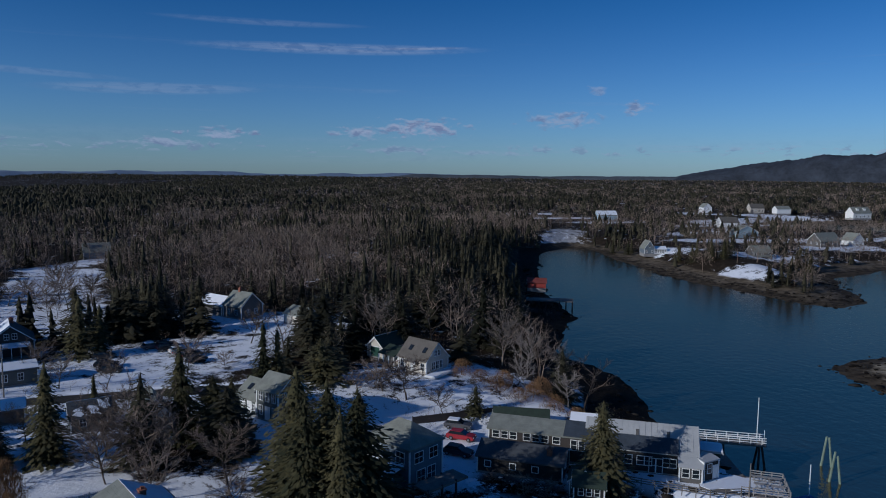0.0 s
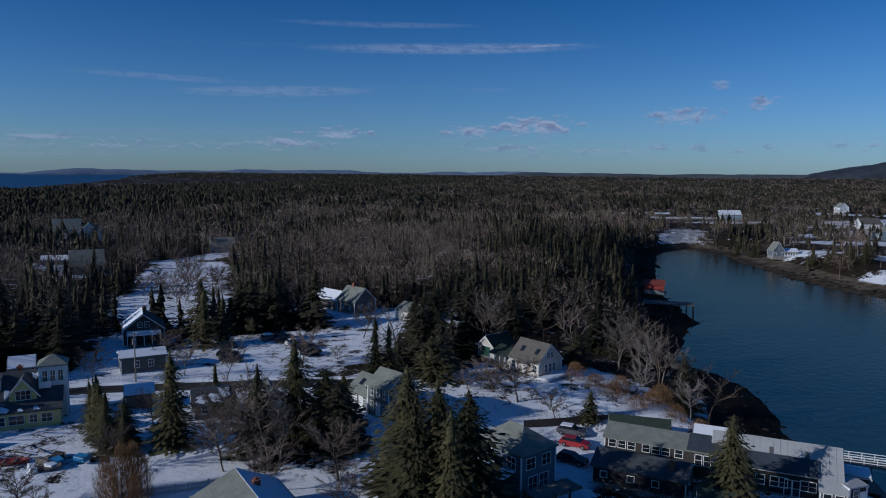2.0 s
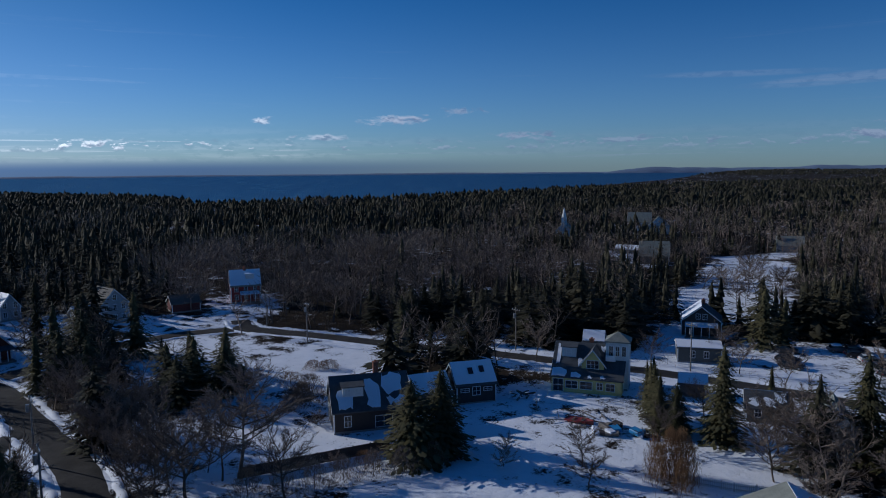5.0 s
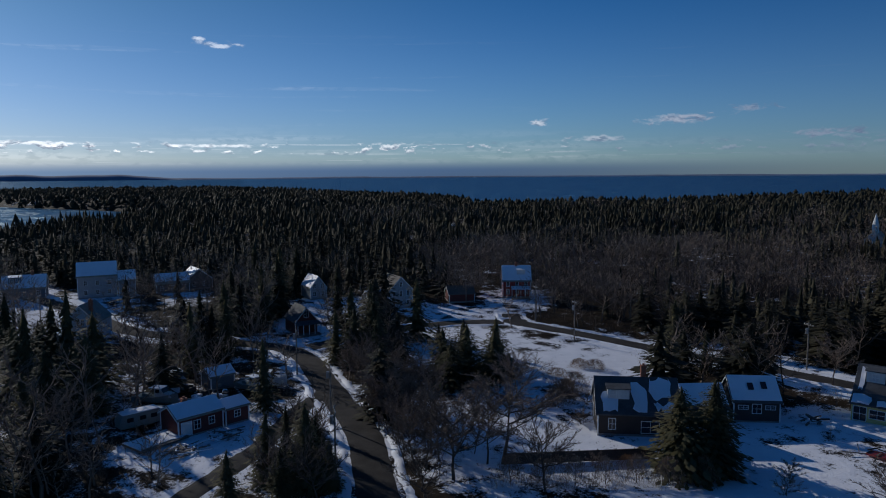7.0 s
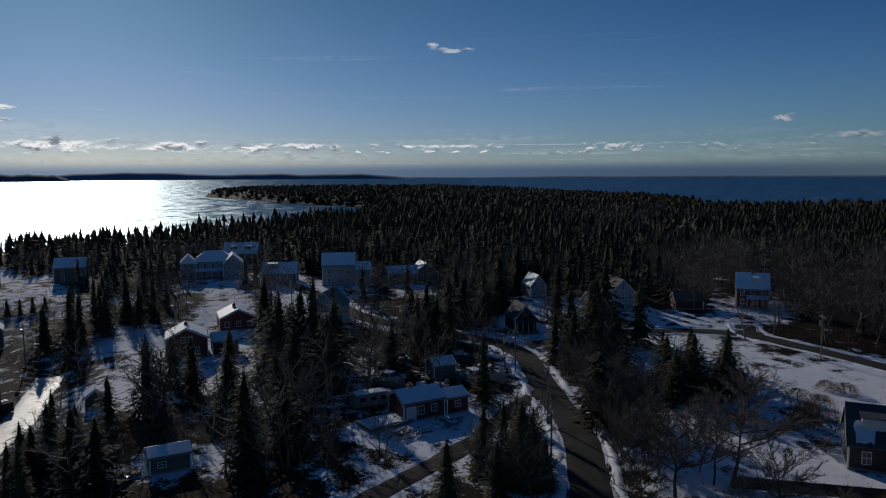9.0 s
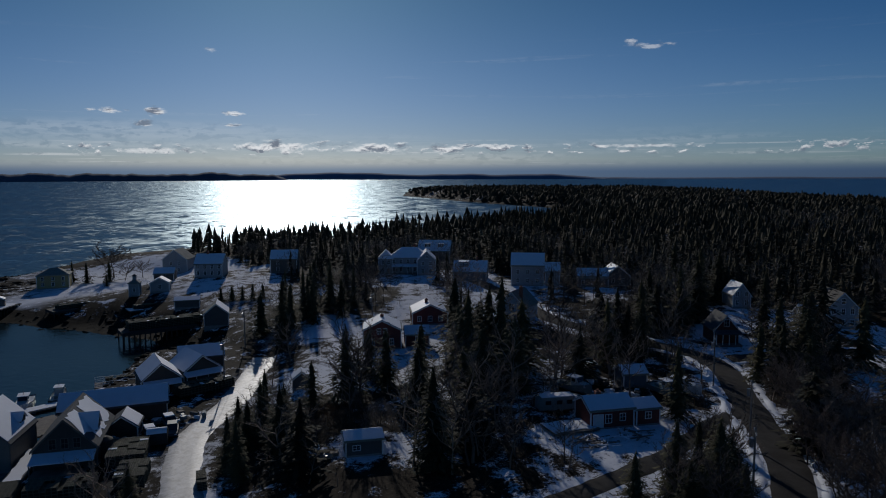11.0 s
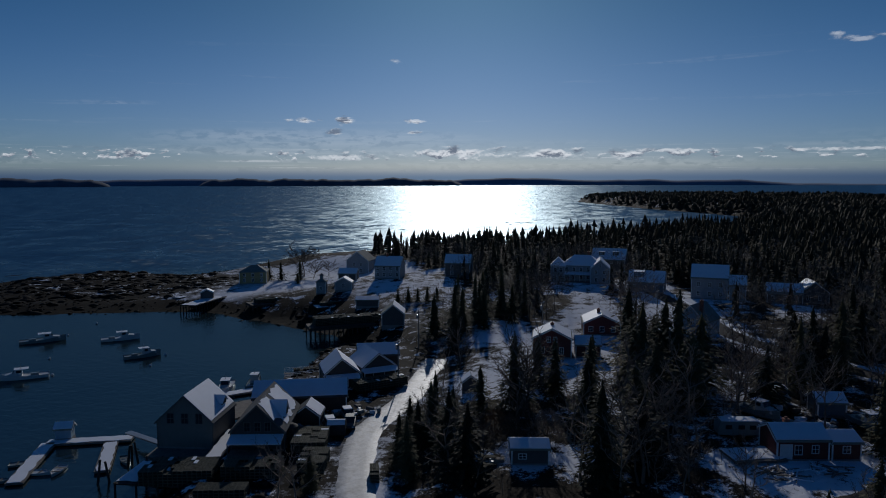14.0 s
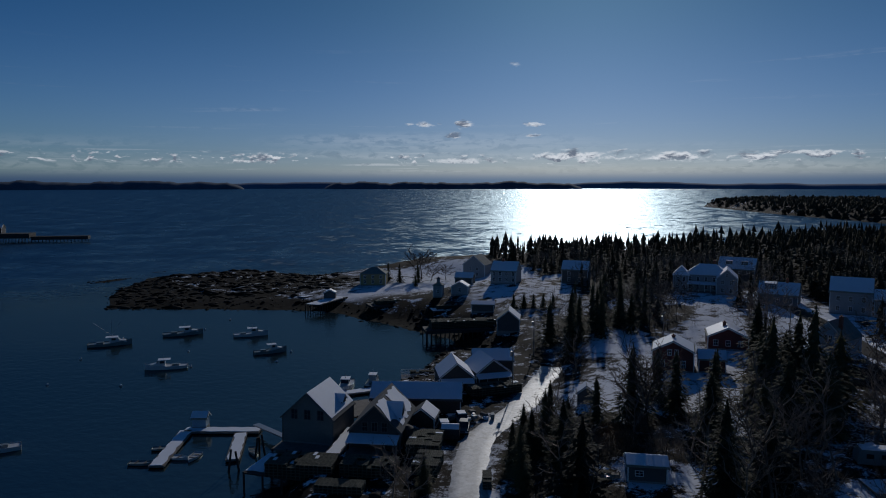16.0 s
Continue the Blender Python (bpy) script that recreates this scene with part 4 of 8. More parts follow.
def woods():
    bands = [(84, 175, 5.2, 0), (175, 330, 5.0, 1), (330, 620, 6.0, 2), (620, 1150, 8.4, 3), (1150, 2600, 16, 4), (2600, 4700, 34, 5)]
    for near, far, spacing, level in bands:
        p, rs = wild_places(near, far, spacing, 40 + level)
        if level == 4:
            fine, _ = wild_places(760, 1750, 10.5, 77)
            p = np.concatenate([p[p[:, 0] > -800], fine[(fine[:, 0] < -760) & (fine[:, 1] < 330)]])
        thin_out = (p[:, 0] > 60) & (p[:, 1] < 800) & (rs.uniform(0, 1, len(p)) < 0.2)
        p = p[~thin_out]
        soft = rs.uniform(0, 1, len(p)) > conifer_share(p[:, 0], p[:, 1])
        few = ~soft | (rs.uniform(0, 1, len(p)) < 0.72)
        p, soft = p[few], soft[few]
        stand = 1 + 0.16 * waves(p[:, 0], p[:, 1], 31, 5.0) + 0.1 * waves(p[:, 0], p[:, 1], 130, 7.0)
        tall = np.clip(rs.normal(0.94, 0.22, len(p)), 0.45, 1.5) * stand
        lots = 4 if level < 3 else 2
        pick = rs.randint(0, lots, len(p))
        grow = (1.15, 1.2, 1.32, 1.65, 2.2, 3.1)[level]
        for k in range(lots):
            q, h = p[(pick == k) & ~soft], tall[(pick == k) & ~soft]
            slim = (0.28, 0.33, 0.38, 0.3)[k]
            t = (wild_spruce(24, 9, 6, 9, 9, 70 + k, slim) if level == 0 else wild_spruce(12, 6, 2, 5, 6, 70 + k, slim) if level == 1
                 else wild_spruce(4, 3, 1, 3, 5, 80 + k, slim) if level == 2 else wild_spruce(0, 0, 0, (3, 2, 2)[level - 3], (5, 5, 5)[level - 3], 90 + k, 0.3))
            if len(q):
                stuff("spruce_woods", t, q, h * (11.0, 9.6, 8.6, 7.2, 6.0, 6.8)[level], grow * rs.uniform(0.75, 1.25, len(q)), NEEDLES, "dense dark green spruce woods on low snowy land", "woods", k)
            q, h = p[(pick == k) & soft], tall[(pick == k) & soft]
            if level == 0:
                wood, thin = bare_template(100 + k, 7, 4, 5, 2, 0.27, 0.004)
                t = (np.concatenate([wood[0], thin[0]]), np.concatenate([wood[1], thin[1] + len(wood[0])]))
            else:
                t = puff_template(110 + k, (0, 190, 70, 30, 14, 10)[level], (0, 0.0055, 0.011, 0.02, 0.045, 0.075)[level], (0, 0.46, 0.46, 0.5, 0.5, 0.5)[level])
            if len(q):
                stuff("leafless_woods", t, q, h * (9.5, 9.6, 8.4, 7.0, 6.5, 7.0)[level], rs.uniform(0.85, 1.25, len(q)) * (1.15, 1.35, 1.4, 1.5, 2.0, 2.6)[level], TWIGS, "grey-brown leafless hardwood trees in patchy snow", "woods", k)


# yards round the houses and docks
BUILT += [(-5, 130, 13), (-25, 104, 12), (-4, 89, 12), (-35, 172, 9), (-52, 178, 10), (-87, 140, 8), (-76, 88, 12), (-85, 52, 12),
          (-86, 71, 8), (-30, 66, 14), (-102, -5, 11), (-127, -3, 6), (-163, 14, 8), (-184, 40, 9), (-186, 76, 9)]
BUILT += [(-57, 144, 10), (-45, 138, 7), (38, 88, 14), (24, 92, 13), (12, 95, 13), (-64, -80, 14), (-78, -78, 12), (-95, -84, 14)]
BUILT += [(-220, -38, 12), (-229, -81, 12), (-252, -80, 9), (-221, -57, 9), (-219, -15, 10), (-170, -34, 7), (-158, -51, 8), (-140, -55, 9), (-164, -53, 8), (-206, -146, 9), (-222, -124, 9),
          (-226, -178, 12), (-234, -180, 9), (-155, -108, 8), (-112, -85, 14), (-195, -200, 14), (-84, -35, 5)]

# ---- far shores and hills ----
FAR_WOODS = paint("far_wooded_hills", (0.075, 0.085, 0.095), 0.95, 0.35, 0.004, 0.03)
# The blue of distance haze is painted into this hill colour.
FAR_HAZE = paint("far_hills_haze_painted", (0.15, 0.2, 0.28), 0.95, 0.2, 0.002, 0.01)


def ridge(name, turn_a, turn_b, far, tall, seed, mat, label, taper=3.0, base=-2.0, rough=0.25, deep=160):
    """A long low hill seen across the water, between two bearings, with wooded relief."""
    n = 150
    f = np.linspace(0, 1, n)
    a = np.radians(turn_a + (turn_b - turn_a) * f)
    end = np.clip(np.minimum(f, 1 - f) * taper * 3, 0, 1) ** 0.6
    top = tall * end * (1 + rough * waves(f * 100, f * 0, 9, seed) + rough * 0.4 * waves(f * 100, f * 0, 2.2, seed + 2)) + 0.02 * tall * np.random.RandomState(int(seed * 10)).uniform(-1, 1, n) * end
    rows = []
    for back, up in ((0, 0.0), (0.08, 0.35), (0.3, 0.75), (0.6, 1.0), (1.0, 0.85), (1.6, 0.0)):
        r = far + back * deep + 8 * waves(f * 100, f * 0 + up, 3, seed)
        rows.append(np.stack([-np.sin(a) * r, np.cos(a) * r, base + np.maximum(top, 0.5) * up], 1))
    v = np.concatenate(rows)
    i, j = np.meshgrid(np.arange(len(rows) - 1), np.arange(n - 1), indexing="ij")
    q = np.stack([i * n + j, i * n + j + 1, (i + 1) * n + j + 1, (i + 1) * n + j], -1).reshape(-1, 4)
    me = bpy.data.meshes.new(name)
    fill_mesh(me, v, q)
    me.materials.append(mat)
    return tagged(new(name, me), label, "hills", kind="structure")


# A weaker blue haze is painted into the islands' colour.
FAR_HALF_HAZE = paint("far_hills_half_haze_painted", (0.09, 0.115, 0.15), 0.95, 0.3, 0.003, 0.02)
ridge("backdrop", 30, 102, 4650, 11, 1.0, FAR_HAZE, "far shore along the sea horizon, coloured pale blue for haze", 6, 12)
ridge("backdrop", 94, 176, 4600, 40, 2.3, FAR_HAZE, "wooded mainland along the sea horizon, coloured blue for haze", 6, 12, 0.3)
ridge("backdrop", 119.4, 140, 4300, 44, 3.1, FAR_HALF_HAZE, "dark low wooded island on the open sea", 7, 10, 0.22)
ridge("backdrop", 146, 174, 4250, 44, 3.7, FAR_HALF_HAZE, "dark wooded island off the harbour mouth", 7, 10, 0.25)
ridge("backdrop", -8, 40, 4500, 36, 4.2, FAR_HAZE, "distant ridge with snowy clearings, coloured blue for haze", 4, 10)
ridge("backdrop", -40, 6, 4450, 38, 5.2, FAR_WOODS, "dark wooded rise on the horizon", 4, 10, 0.15)
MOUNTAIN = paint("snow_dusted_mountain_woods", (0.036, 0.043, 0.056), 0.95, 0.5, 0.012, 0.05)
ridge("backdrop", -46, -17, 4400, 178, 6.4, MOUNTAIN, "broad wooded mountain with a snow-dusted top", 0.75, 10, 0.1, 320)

# ---- houses ----
WINDOWS = {}


def window_meshes(w, h, trim, bars):
    key = (w, h, trim.name, bars)
    if key not in WINDOWS:
        bm = bmesh.new()
        e = 0.09
        xs = [-w / 2 - e, -w / 2]
        for n in range(1, max(bars, 1)):
            x = -w / 2 + w * n / bars
            xs += [x - 0.025, x + 0.025]
        xs += [w / 2, w / 2 + e]
        zs = [-e, 0.0] + ([h * 0.5 - 0.025, h * 0.5 + 0.025] if bars else []) + [h, h + e]
        grid = [[bm.verts.new((x, -0.06, z)) for z in zs] for x in xs]
        for i in range(len(xs) - 1):
            for j in range(len(zs) - 1):
                if i % 2 == 0 or j % 2 == 0:
                    bm.faces.new((grid[i][j], grid[i + 1][j], grid[i + 1][j + 1], grid[i][j + 1]))
        back = bmesh.ops.extrude_face_region(bm, geom=bm.faces[:])
        bmesh.ops.translate(bm, vec=(0, 0.08, 0), verts=[v for v in back["geom"] if isinstance(v, bmesh.types.BMVert)])
        outline = mesh_of("window", bm, trim)
        bm = box(bmesh.new(), -w / 2, w / 2, -0.02, 0.01, 0, h)
        WINDOWS[key] = (outline, mesh_of("pane", bm, PANE))
    return WINDOWS[key]


SIDE_TURN = {"front": 0, "right": 90, "back": 180, "left": 270}


def spot(side, u, z, length, depth):
    """Where the middle of an opening sits on a wall: u metres from the wall's middle."""
    x, y = {"front": (u, 0), "back": (-u, depth), "left": (-length / 2, depth / 2 - u), "right": (length / 2, depth / 2 + u)}[side]
    return pose(x, y, z, 0, 0, SIDE_TURN[side])


def row(side, n, span, z, w=0.8, h=1.25):
    """n windows spread evenly over a span of wall."""
    return [(side, (i - (n - 1) / 2) * span / max(1, n - 1) if n > 1 else 0.0, z, w, h) for i in range(n)]


def roof_solid(length, depth, eave, top, axis, over, thick, hip=0.0):
    bm = bmesh.new()
    if hip:
        ex, y0, y1 = length / 2 + over, -over, depth + over
        run = (length / 2 if length < depth else depth / 2) * hip
        if length >= depth:
            a, b = (-length / 2 + run, depth / 2, top), (length / 2 - run, depth / 2, top)
        else:
            a, b = (0, run, top), (0, depth - run, top)
        corner = [(-ex, y0, eave), (ex, y0, eave), (ex, y1, eave), (-ex, y1, eave)]
        lowr = [bm.verts.new((p[0], p[1], p[2] - thick)) for p in corner]
        c = [bm.verts.new(p) for p in corner]
        t0, t1 = bm.verts.new(a), bm.verts.new(b)
        if length >= depth:
            faces = [(c[0], c[1], t1, t0), (c[1], c[2], t1), (c[2], c[3], t0, t1), (c[3], c[0], t0)]
        else:
            faces = [(c[0], c[1], t0), (c[1], c[2], t1, t0), (c[2], c[3], t1), (c[3], c[0], t0, t1)]
        for f in faces:
            bm.faces.new(f)
        bm.faces.new(lowr[::-1])
        for i in range(4):
            j = (i + 1) % 4
            bm.faces.new((lowr[i], lowr[j], c[j], c[i]))
        return bm
    half = depth / 2 if axis == "x" else length / 2
    slope = (top - eave) / half
    drop = over * slope
    if axis == "x":
        outline = [(-length / 2 - over, -over, eave - drop), (-length / 2 - over, depth / 2, top), (-length / 2 - over, depth + over, eave - drop),
                   (-length / 2 - over, depth + over, eave - drop - thick), (-length / 2 - over, depth / 2, top - thick), (-length / 2 - over, -over, eave - drop - thick)]
        return solid_into(bm, outline, (length + 2 * over, 0, 0))
    outline = [(-length / 2 - over, -over, eave - drop), (0, -over, top), (length / 2 + over, -over, eave - drop),
               (length / 2 + over, -over, eave - drop - thick), (0, -over, top - thick), (-length / 2 - over, -over, eave - drop - thick)]
    return solid_into(bm, outline, (0, depth + 2 * over, 0))


def house(name, a, b, depth, eave, top, axis, wall, roof, label, category="house", wins=(), trim=None, hip=0.0, snow=(), chimney=None,
          dormers=(), doors=(), porch=None, over=0.3, base=None, group="", bars=2, skylights=(), corners=True, snow_part=0.94, patches=()):
    """A house whose near wall runs from a to b; depth is away from there. axis: the way the ridge runs, x along that wall."""
    trim = trim or WHITE
    ax, ay = a
    bx, by = b
    length = math.hypot(bx - ax, by - ay)
    turn = math.degrees(math.atan2(by - ay, bx - ax))
    mx, my = (ax + bx) / 2, (ay + by) / 2
    z = g(mx - (by - ay) / length * depth / 2, my + (bx - ax) / length * depth / 2) if base is None else base
    ob = root(name, mx, my, z, turn, label, category, group)
    # walls with their gables
    bm = bmesh.new()
    rise = top - 0.12
    if hip:
        box(bm, -length / 2, length / 2, 0, depth, -1.2, eave)
    elif axis == "x":
        solid_into(bm, [(-length / 2, 0, -1.2), (-length / 2, 0, eave), (-length / 2, depth / 2, rise), (-length / 2, depth, eave), (-length / 2, depth, -1.2)], (length, 0, 0))
    else:
        solid_into(bm, [(-length / 2, 0, -1.2), (-length / 2, 0, eave), (0, 0, rise), (length / 2, 0, eave), (length / 2, 0, -1.2)], (0, depth, 0))
    part("wall", bm, wall, ob)
    part("foundation", box(bmesh.new(), -length / 2 - 0.06, length / 2 + 0.06, -0.06, depth + 0.06, -1.4, 0.25), paint("foundation_concrete", (0.25, 0.24, 0.23), 0.9), ob)
    part("roof", roof_solid(length, depth, eave + 0.06, top + 0.06, axis, over, 0.2, hip), roof, ob)
    # snow left on the shaded slopes
    half = depth / 2 if axis == "x" else length / 2
    slope = (top - eave) / half
    for which in snow:
        bm = bmesh.new()
        s = snow_part
        lift, thick = 0.075, 0.09
        if axis == "x":
            sign = -1 if which == "front" else 1
            y_low, y_top = depth / 2 + sign * (half + over) * s, depth / 2 + sign * 0.05
            z_low, z_top = top - abs(y_low - depth / 2) * slope + lift, top - 0.05 * slope + lift
            solid_into(bm, [(-length / 2 - over * 0.8, y_low, z_low), (-length / 2 - over * 0.8, y_top, z_top), (-length / 2 - over * 0.8, y_top, z_top + thick), (-length / 2 - over * 0.8, y_low, z_low + thick)], (length + over * 1.6, 0, 0))
        else:
            sign = -1 if which == "left" else 1
            x_low, x_top = sign * (half + over) * s, sign * 0.05
            z_low, z_top = top - abs(x_low) * slope + lift, top - 0.05 * slope + lift
            solid_into(bm, [(x_low, -over * 0.8, z_low), (x_top, -over * 0.8, z_top), (x_top, -over * 0.8, z_top + thick), (x_low, -over * 0.8, z_low + thick)], (0, depth + over * 1.6, 0))
        part("roof_snow", bm, SNOW, ob, "settled snow on the shaded roof slope")
    # ragged patches of snow: slope, from and to along the ridge, from and to down the slope (0 ridge, 1 eave)
    for n, (which, u0, u1, v0, v1) in enumerate(patches):
        sign = -1 if which in ("front", "left") else 1
        rnd = random.Random(n * 7 + int(length * 10))
        edge = [(u0 + (u1 - u0) * i / 5, v0) for i in range(6)] + [(u1, v0 + (v1 - v0) * i / 3) for i in (1, 2)] + [(u1 - (u1 - u0) * i / 5, v1) for i in range(6)] + [(u0, v1 - (v1 - v0) * i / 3) for i in (1, 2)]
        pts = []
        for u, v in edge:
            u, v = u + rnd.uniform(-0.12, 0.12) * (u1 - u0), min(1.0, max(0.02, v + rnd.uniform(-0.1, 0.1)))
            q = v * half
            pts.append((u, depth / 2 + sign * q, top - q * slope + 0.08) if axis == "x" else (sign * q, u + depth / 2, top - q * slope + 0.08))
        part("snow_patch", solid_into(bmesh.new(), pts, (0, 0, 0.07)), SNOW, ob, "ragged patch of snow on the roof")
    # trim: corner boards and rakes
    if corners:
        me = mesh_of("corner_board", box(bmesh.new(), -0.09, 0.09, -0.09, 0.09, 0.1, eave - 0.1), trim)
        for sx in (-1, 1):
            for y in (0, depth):
                shared("corner_board", me, ob, pose(sx * length / 2, y, 0))
    if not hip:
        drop = over * slope
        for end in (0, 1):
            for s in (-1, 1):
                if axis == "x":
                    x = (-length / 2 - over - 0.03) if not end else (length / 2 + over - 0.05)
                    y0, y1 = depth / 2, depth / 2 + s * (half + over)
                    bm = solid_into(bmesh.new(), [(x, y0, top - 0.02), (x, y1, eave - drop - 0.02), (x, y1, eave - drop - 0.26), (x, y0, top - 0.26)], (0.08, 0, 0))
                else:
                    y = (-over - 0.03) if not end else (depth + over - 0.05)
                    x0, x1 = 0, s * (half + over)
                    bm = solid_into(bmesh.new(), [(x0, y, top - 0.02), (x1, y, eave - drop - 0.02), (x1, y, eave - drop - 0.26), (x0, y, top - 0.26)], (0, 0.08, 0))
                part("rake_board", bm, trim, ob)
    for side, u, zz, w, h in wins:
        outline, pane = window_meshes(w, h, trim, bars)
        win = shared("window", outline, ob, spot(side, u, zz, length, depth))
        shared("pane", pane, win, Matrix())
    for side, u, w, h, mat in doors:
        door = shared("door", mesh_of("door", box(bmesh.new(), -w / 2, w / 2, -0.05, 0.02, 0.05, h), mat), ob, spot(side, u, 0.15, length, depth))
        bm = box(bmesh.new(), -w / 2 - 0.12, -w / 2, -0.07, 0.02, 0.05, h + 0.12)
        box(bm, w / 2, w / 2 + 0.12, -0.07, 0.02, 0.05, h + 0.12)
        box(bm, -w / 2, w / 2, -0.07, 0.02, h, h + 0.12)
        part("door_frame", bm, trim, door)
    if chimney:
        u, v, up = chimney
        bm = box(bmesh.new(), u - 0.35, u + 0.35, v - 0.35, v + 0.35, eave - 0.5, top + up)
        box(bm, u - 0.42, u + 0.42, v - 0.42, v + 0.42, top + up, top + up + 0.14)
        box(bm, u - 0.16, u + 0.16, v - 0.16, v + 0.16, top + up + 0.14, top + up + 0.4)
        part("chimney", bm, BRICK, ob, "red brick chimney")
    for side, u, w, h, mat in dormers:
        # a dormer with a shed roof standing on the slope
        sign = 1 if side == "front" else -1
        y0 = half * 0.35 if side == "front" else depth - half * 0.35
        zb = eave + (half * 0.35) * slope
        y_in = y0 + sign * min(half * 0.62, (h + 0.1) / max(slope, 0.2))
        bm = box(bmesh.new(), u - w / 2, u + w / 2, min(y0, y_in), max(y0, y_in), zb - 0.2, zb + h)
        d = part("dormer", bm, mat, ob)
        bm = solid_into(bmesh.new(), [(u - w / 2 - 0.2, y0 - sign * 0.25, zb + h), (u - w / 2 - 0.2, y_in, zb + h + 0.3), (u - w / 2 - 0.2, y_in, zb + h + 0.42), (u - w / 2 - 0.2, y0 - sign * 0.25, zb + h + 0.12)], (w + 0.4, 0, 0))
        part("dormer_roof", bm, SNOW if snow else roof, d)
        count = max(1, int(w / 1.3))
        for i in range(count):
            outline, pane = window_meshes(0.8, round(h * 0.62, 2), trim, bars)
            win = shared("dormer_window", outline, d, pose(u + (i - (count - 1) / 2) * (w / count), y0 - sign * 0.005, zb + 0.28, 0, 0, 0 if sign > 0 else 180))
    for side, u, up in skylights:
        sign = -1 if side == "front" else 1
        yy = depth / 2 + sign * half * (1 - up)
        zz = top - half * (1 - up) * slope + 0.1
        bm = box(bmesh.new(), -0.4, 0.4, -0.6, 0.6, 0, 0.09)
        sk = new("skylight", mesh_of("skylight", bm, PANE))
        sk.parent = ob
        sk.matrix_basis = pose(u, yy, zz + (0.12 if snow else 0), -sign * math.degrees(math.atan(slope)), 0, 0)
    if porch:
        u, w, out, h, posts, pmat = porch
        bm = solid_into(bmesh.new(), [(u - w / 2, 0.05, h + 0.55), (u - w / 2, -out, h), (u - w / 2, -out, h + 0.14), (u - w / 2, 0.05, h + 0.7)], (w, 0, 0))
        pr = part("porch_roof", bm, pmat, ob)
        part("porch_floor", box(bmesh.new(), u - w / 2, u + w / 2, -out, -0.02, -0.6, 0.3), TIMBER, ob)
        for i in range(posts):
            x = u - w / 2 + 0.12 + (w - 0.24) * i / max(1, posts - 1)
            part("porch_post", box(bmesh.new(), x - 0.07, x + 0.07, -out + 0.05, -out + 0.19, 0.3, h + 0.02), trim, ob)
    return ob


CREAM = wall_paint("cream_clapboard", (0.55, 0.5, 0.42))
# White clapboard with shade put into its colour, for houses on the backlit side.
SHADEWHITE = wall_paint("white_clapboard_shaded", (0.32, 0.325, 0.32))
SLATE = wall_paint("slate_blue_shingle_wall", (0.13, 0.16, 0.19))
MOSS = wall_paint("dark_green_grey_shingle_wall", (0.105, 0.115, 0.11))
YELLOW = wall_paint("pale_yellow_clapboard", (0.68, 0.58, 0.24))
CLAPWHITE = wall_paint("white_clapboard", (0.7, 0.7, 0.68))
HALLWALL = wall_paint("near_black_shingle_wall", (0.028, 0.027, 0.027))
DARKBROWN = wall_paint("dark_brown_shingle_wall", (0.06, 0.05, 0.045))
REDWALL = wall_paint("barn_red_clapboard", (0.3, 0.05, 0.04))
RUST = wall_paint("dull_red_clapboard", (0.15, 0.045, 0.037))
GREYWALL = wall_paint("silvered_shingle_wall", (0.12, 0.112, 0.103))
OLIVE = wall_paint("olive_yellow_clapboard", (0.33, 0.27, 0.13))
TEAL = wall_paint("teal_blue_clapboard", (0.05, 0.14, 0.2))
LIGHTBLUE = wall_paint("pale_blue_clapboard", (0.3, 0.4, 0.46))
GREENROOF = paint("green_metal_roof", (0.03, 0.22, 0.11), 0.45, 0.15)
OLDGREEN = paint("dull_green_roof", (0.035, 0.05, 0.036), 0.7, 0.2)
METAL = paint("pale_metal_roof", (0.42, 0.42, 0.41), 0.5, 0.12, 0.4, 4.0, 0.2)
GREENDOOR = paint("dark_green_door", (0.02, 0.07, 0.05), 0.5, 0.1)
DOORWHITE = paint("white_door", (0.7, 0.7, 0.68), 0.5, 0.1)

# north shore of the village
house("house", (-6.7, 131.0), (-1.3, 126.3), 6.2, 3.0, 5.9, "x", CREAM, BROWNROOF, "cream clapboard cape house with brown-grey roof", wins=
            row("front", 2, 5.2, 0.9, 0.9, 1.3) + row("right", 3, 2.2, 0.9, 0.75, 1.4) + row("right", 2, 1.0, 3.4, 0.7, 1.0), doors=[("front", 0.2, 1.0, 2.0, DOORWHITE)],
            skylights=[("front", -1.6, 0.45), ("front", 2.0, 0.45)], porch=(0.2, 2.2, 1.2, 2.3, 2, BROWNROOF))
house("garage", (-13.8, 141.0), (-10.4, 138.4), 7.5, 2.5, 4.4, "y", CREAM, OLDGREEN, "cream gabled garage with a dark green door", "garage", doors=[("front", 0, 2.5, 2.1, GREENDOOR)], snow=("left",), snow_part=0.6)
house("breezeway", (-10.2, 137.0), (-6.6, 133.6), 4.0, 2.3, 3.2, "x", CREAM, OLDGREEN, "low breezeway with a green roof joining garage and house", "outbuilding", wins=row("front", 2, 2.4, 0.9, 0.8, 1.1), porch=(0, 4.8, 1.6, 2.0, 4, OLDGREEN))
house("house", (-27.0, 103.8), (-23.1, 101.0), 5.4, 5.0, 7.0, "x", MOSS, SHINGLE, "dark green-grey shingled two-storey house with white trim", wins=
      row("front", 3, 3.0, 3.2, 0.7, 1.4) + [("front", -1.5, 0.9, 0.7, 1.4), ("front", 1.5, 0.9, 0.7, 1.4)] + row("right", 2, 2.8, 3.2, 0.7, 1.4) + row("right", 2, 2.8, 0.8, 0.7, 1.4),
      doors=[("front", 0, 0.9, 2.1, DOORWHITE)])
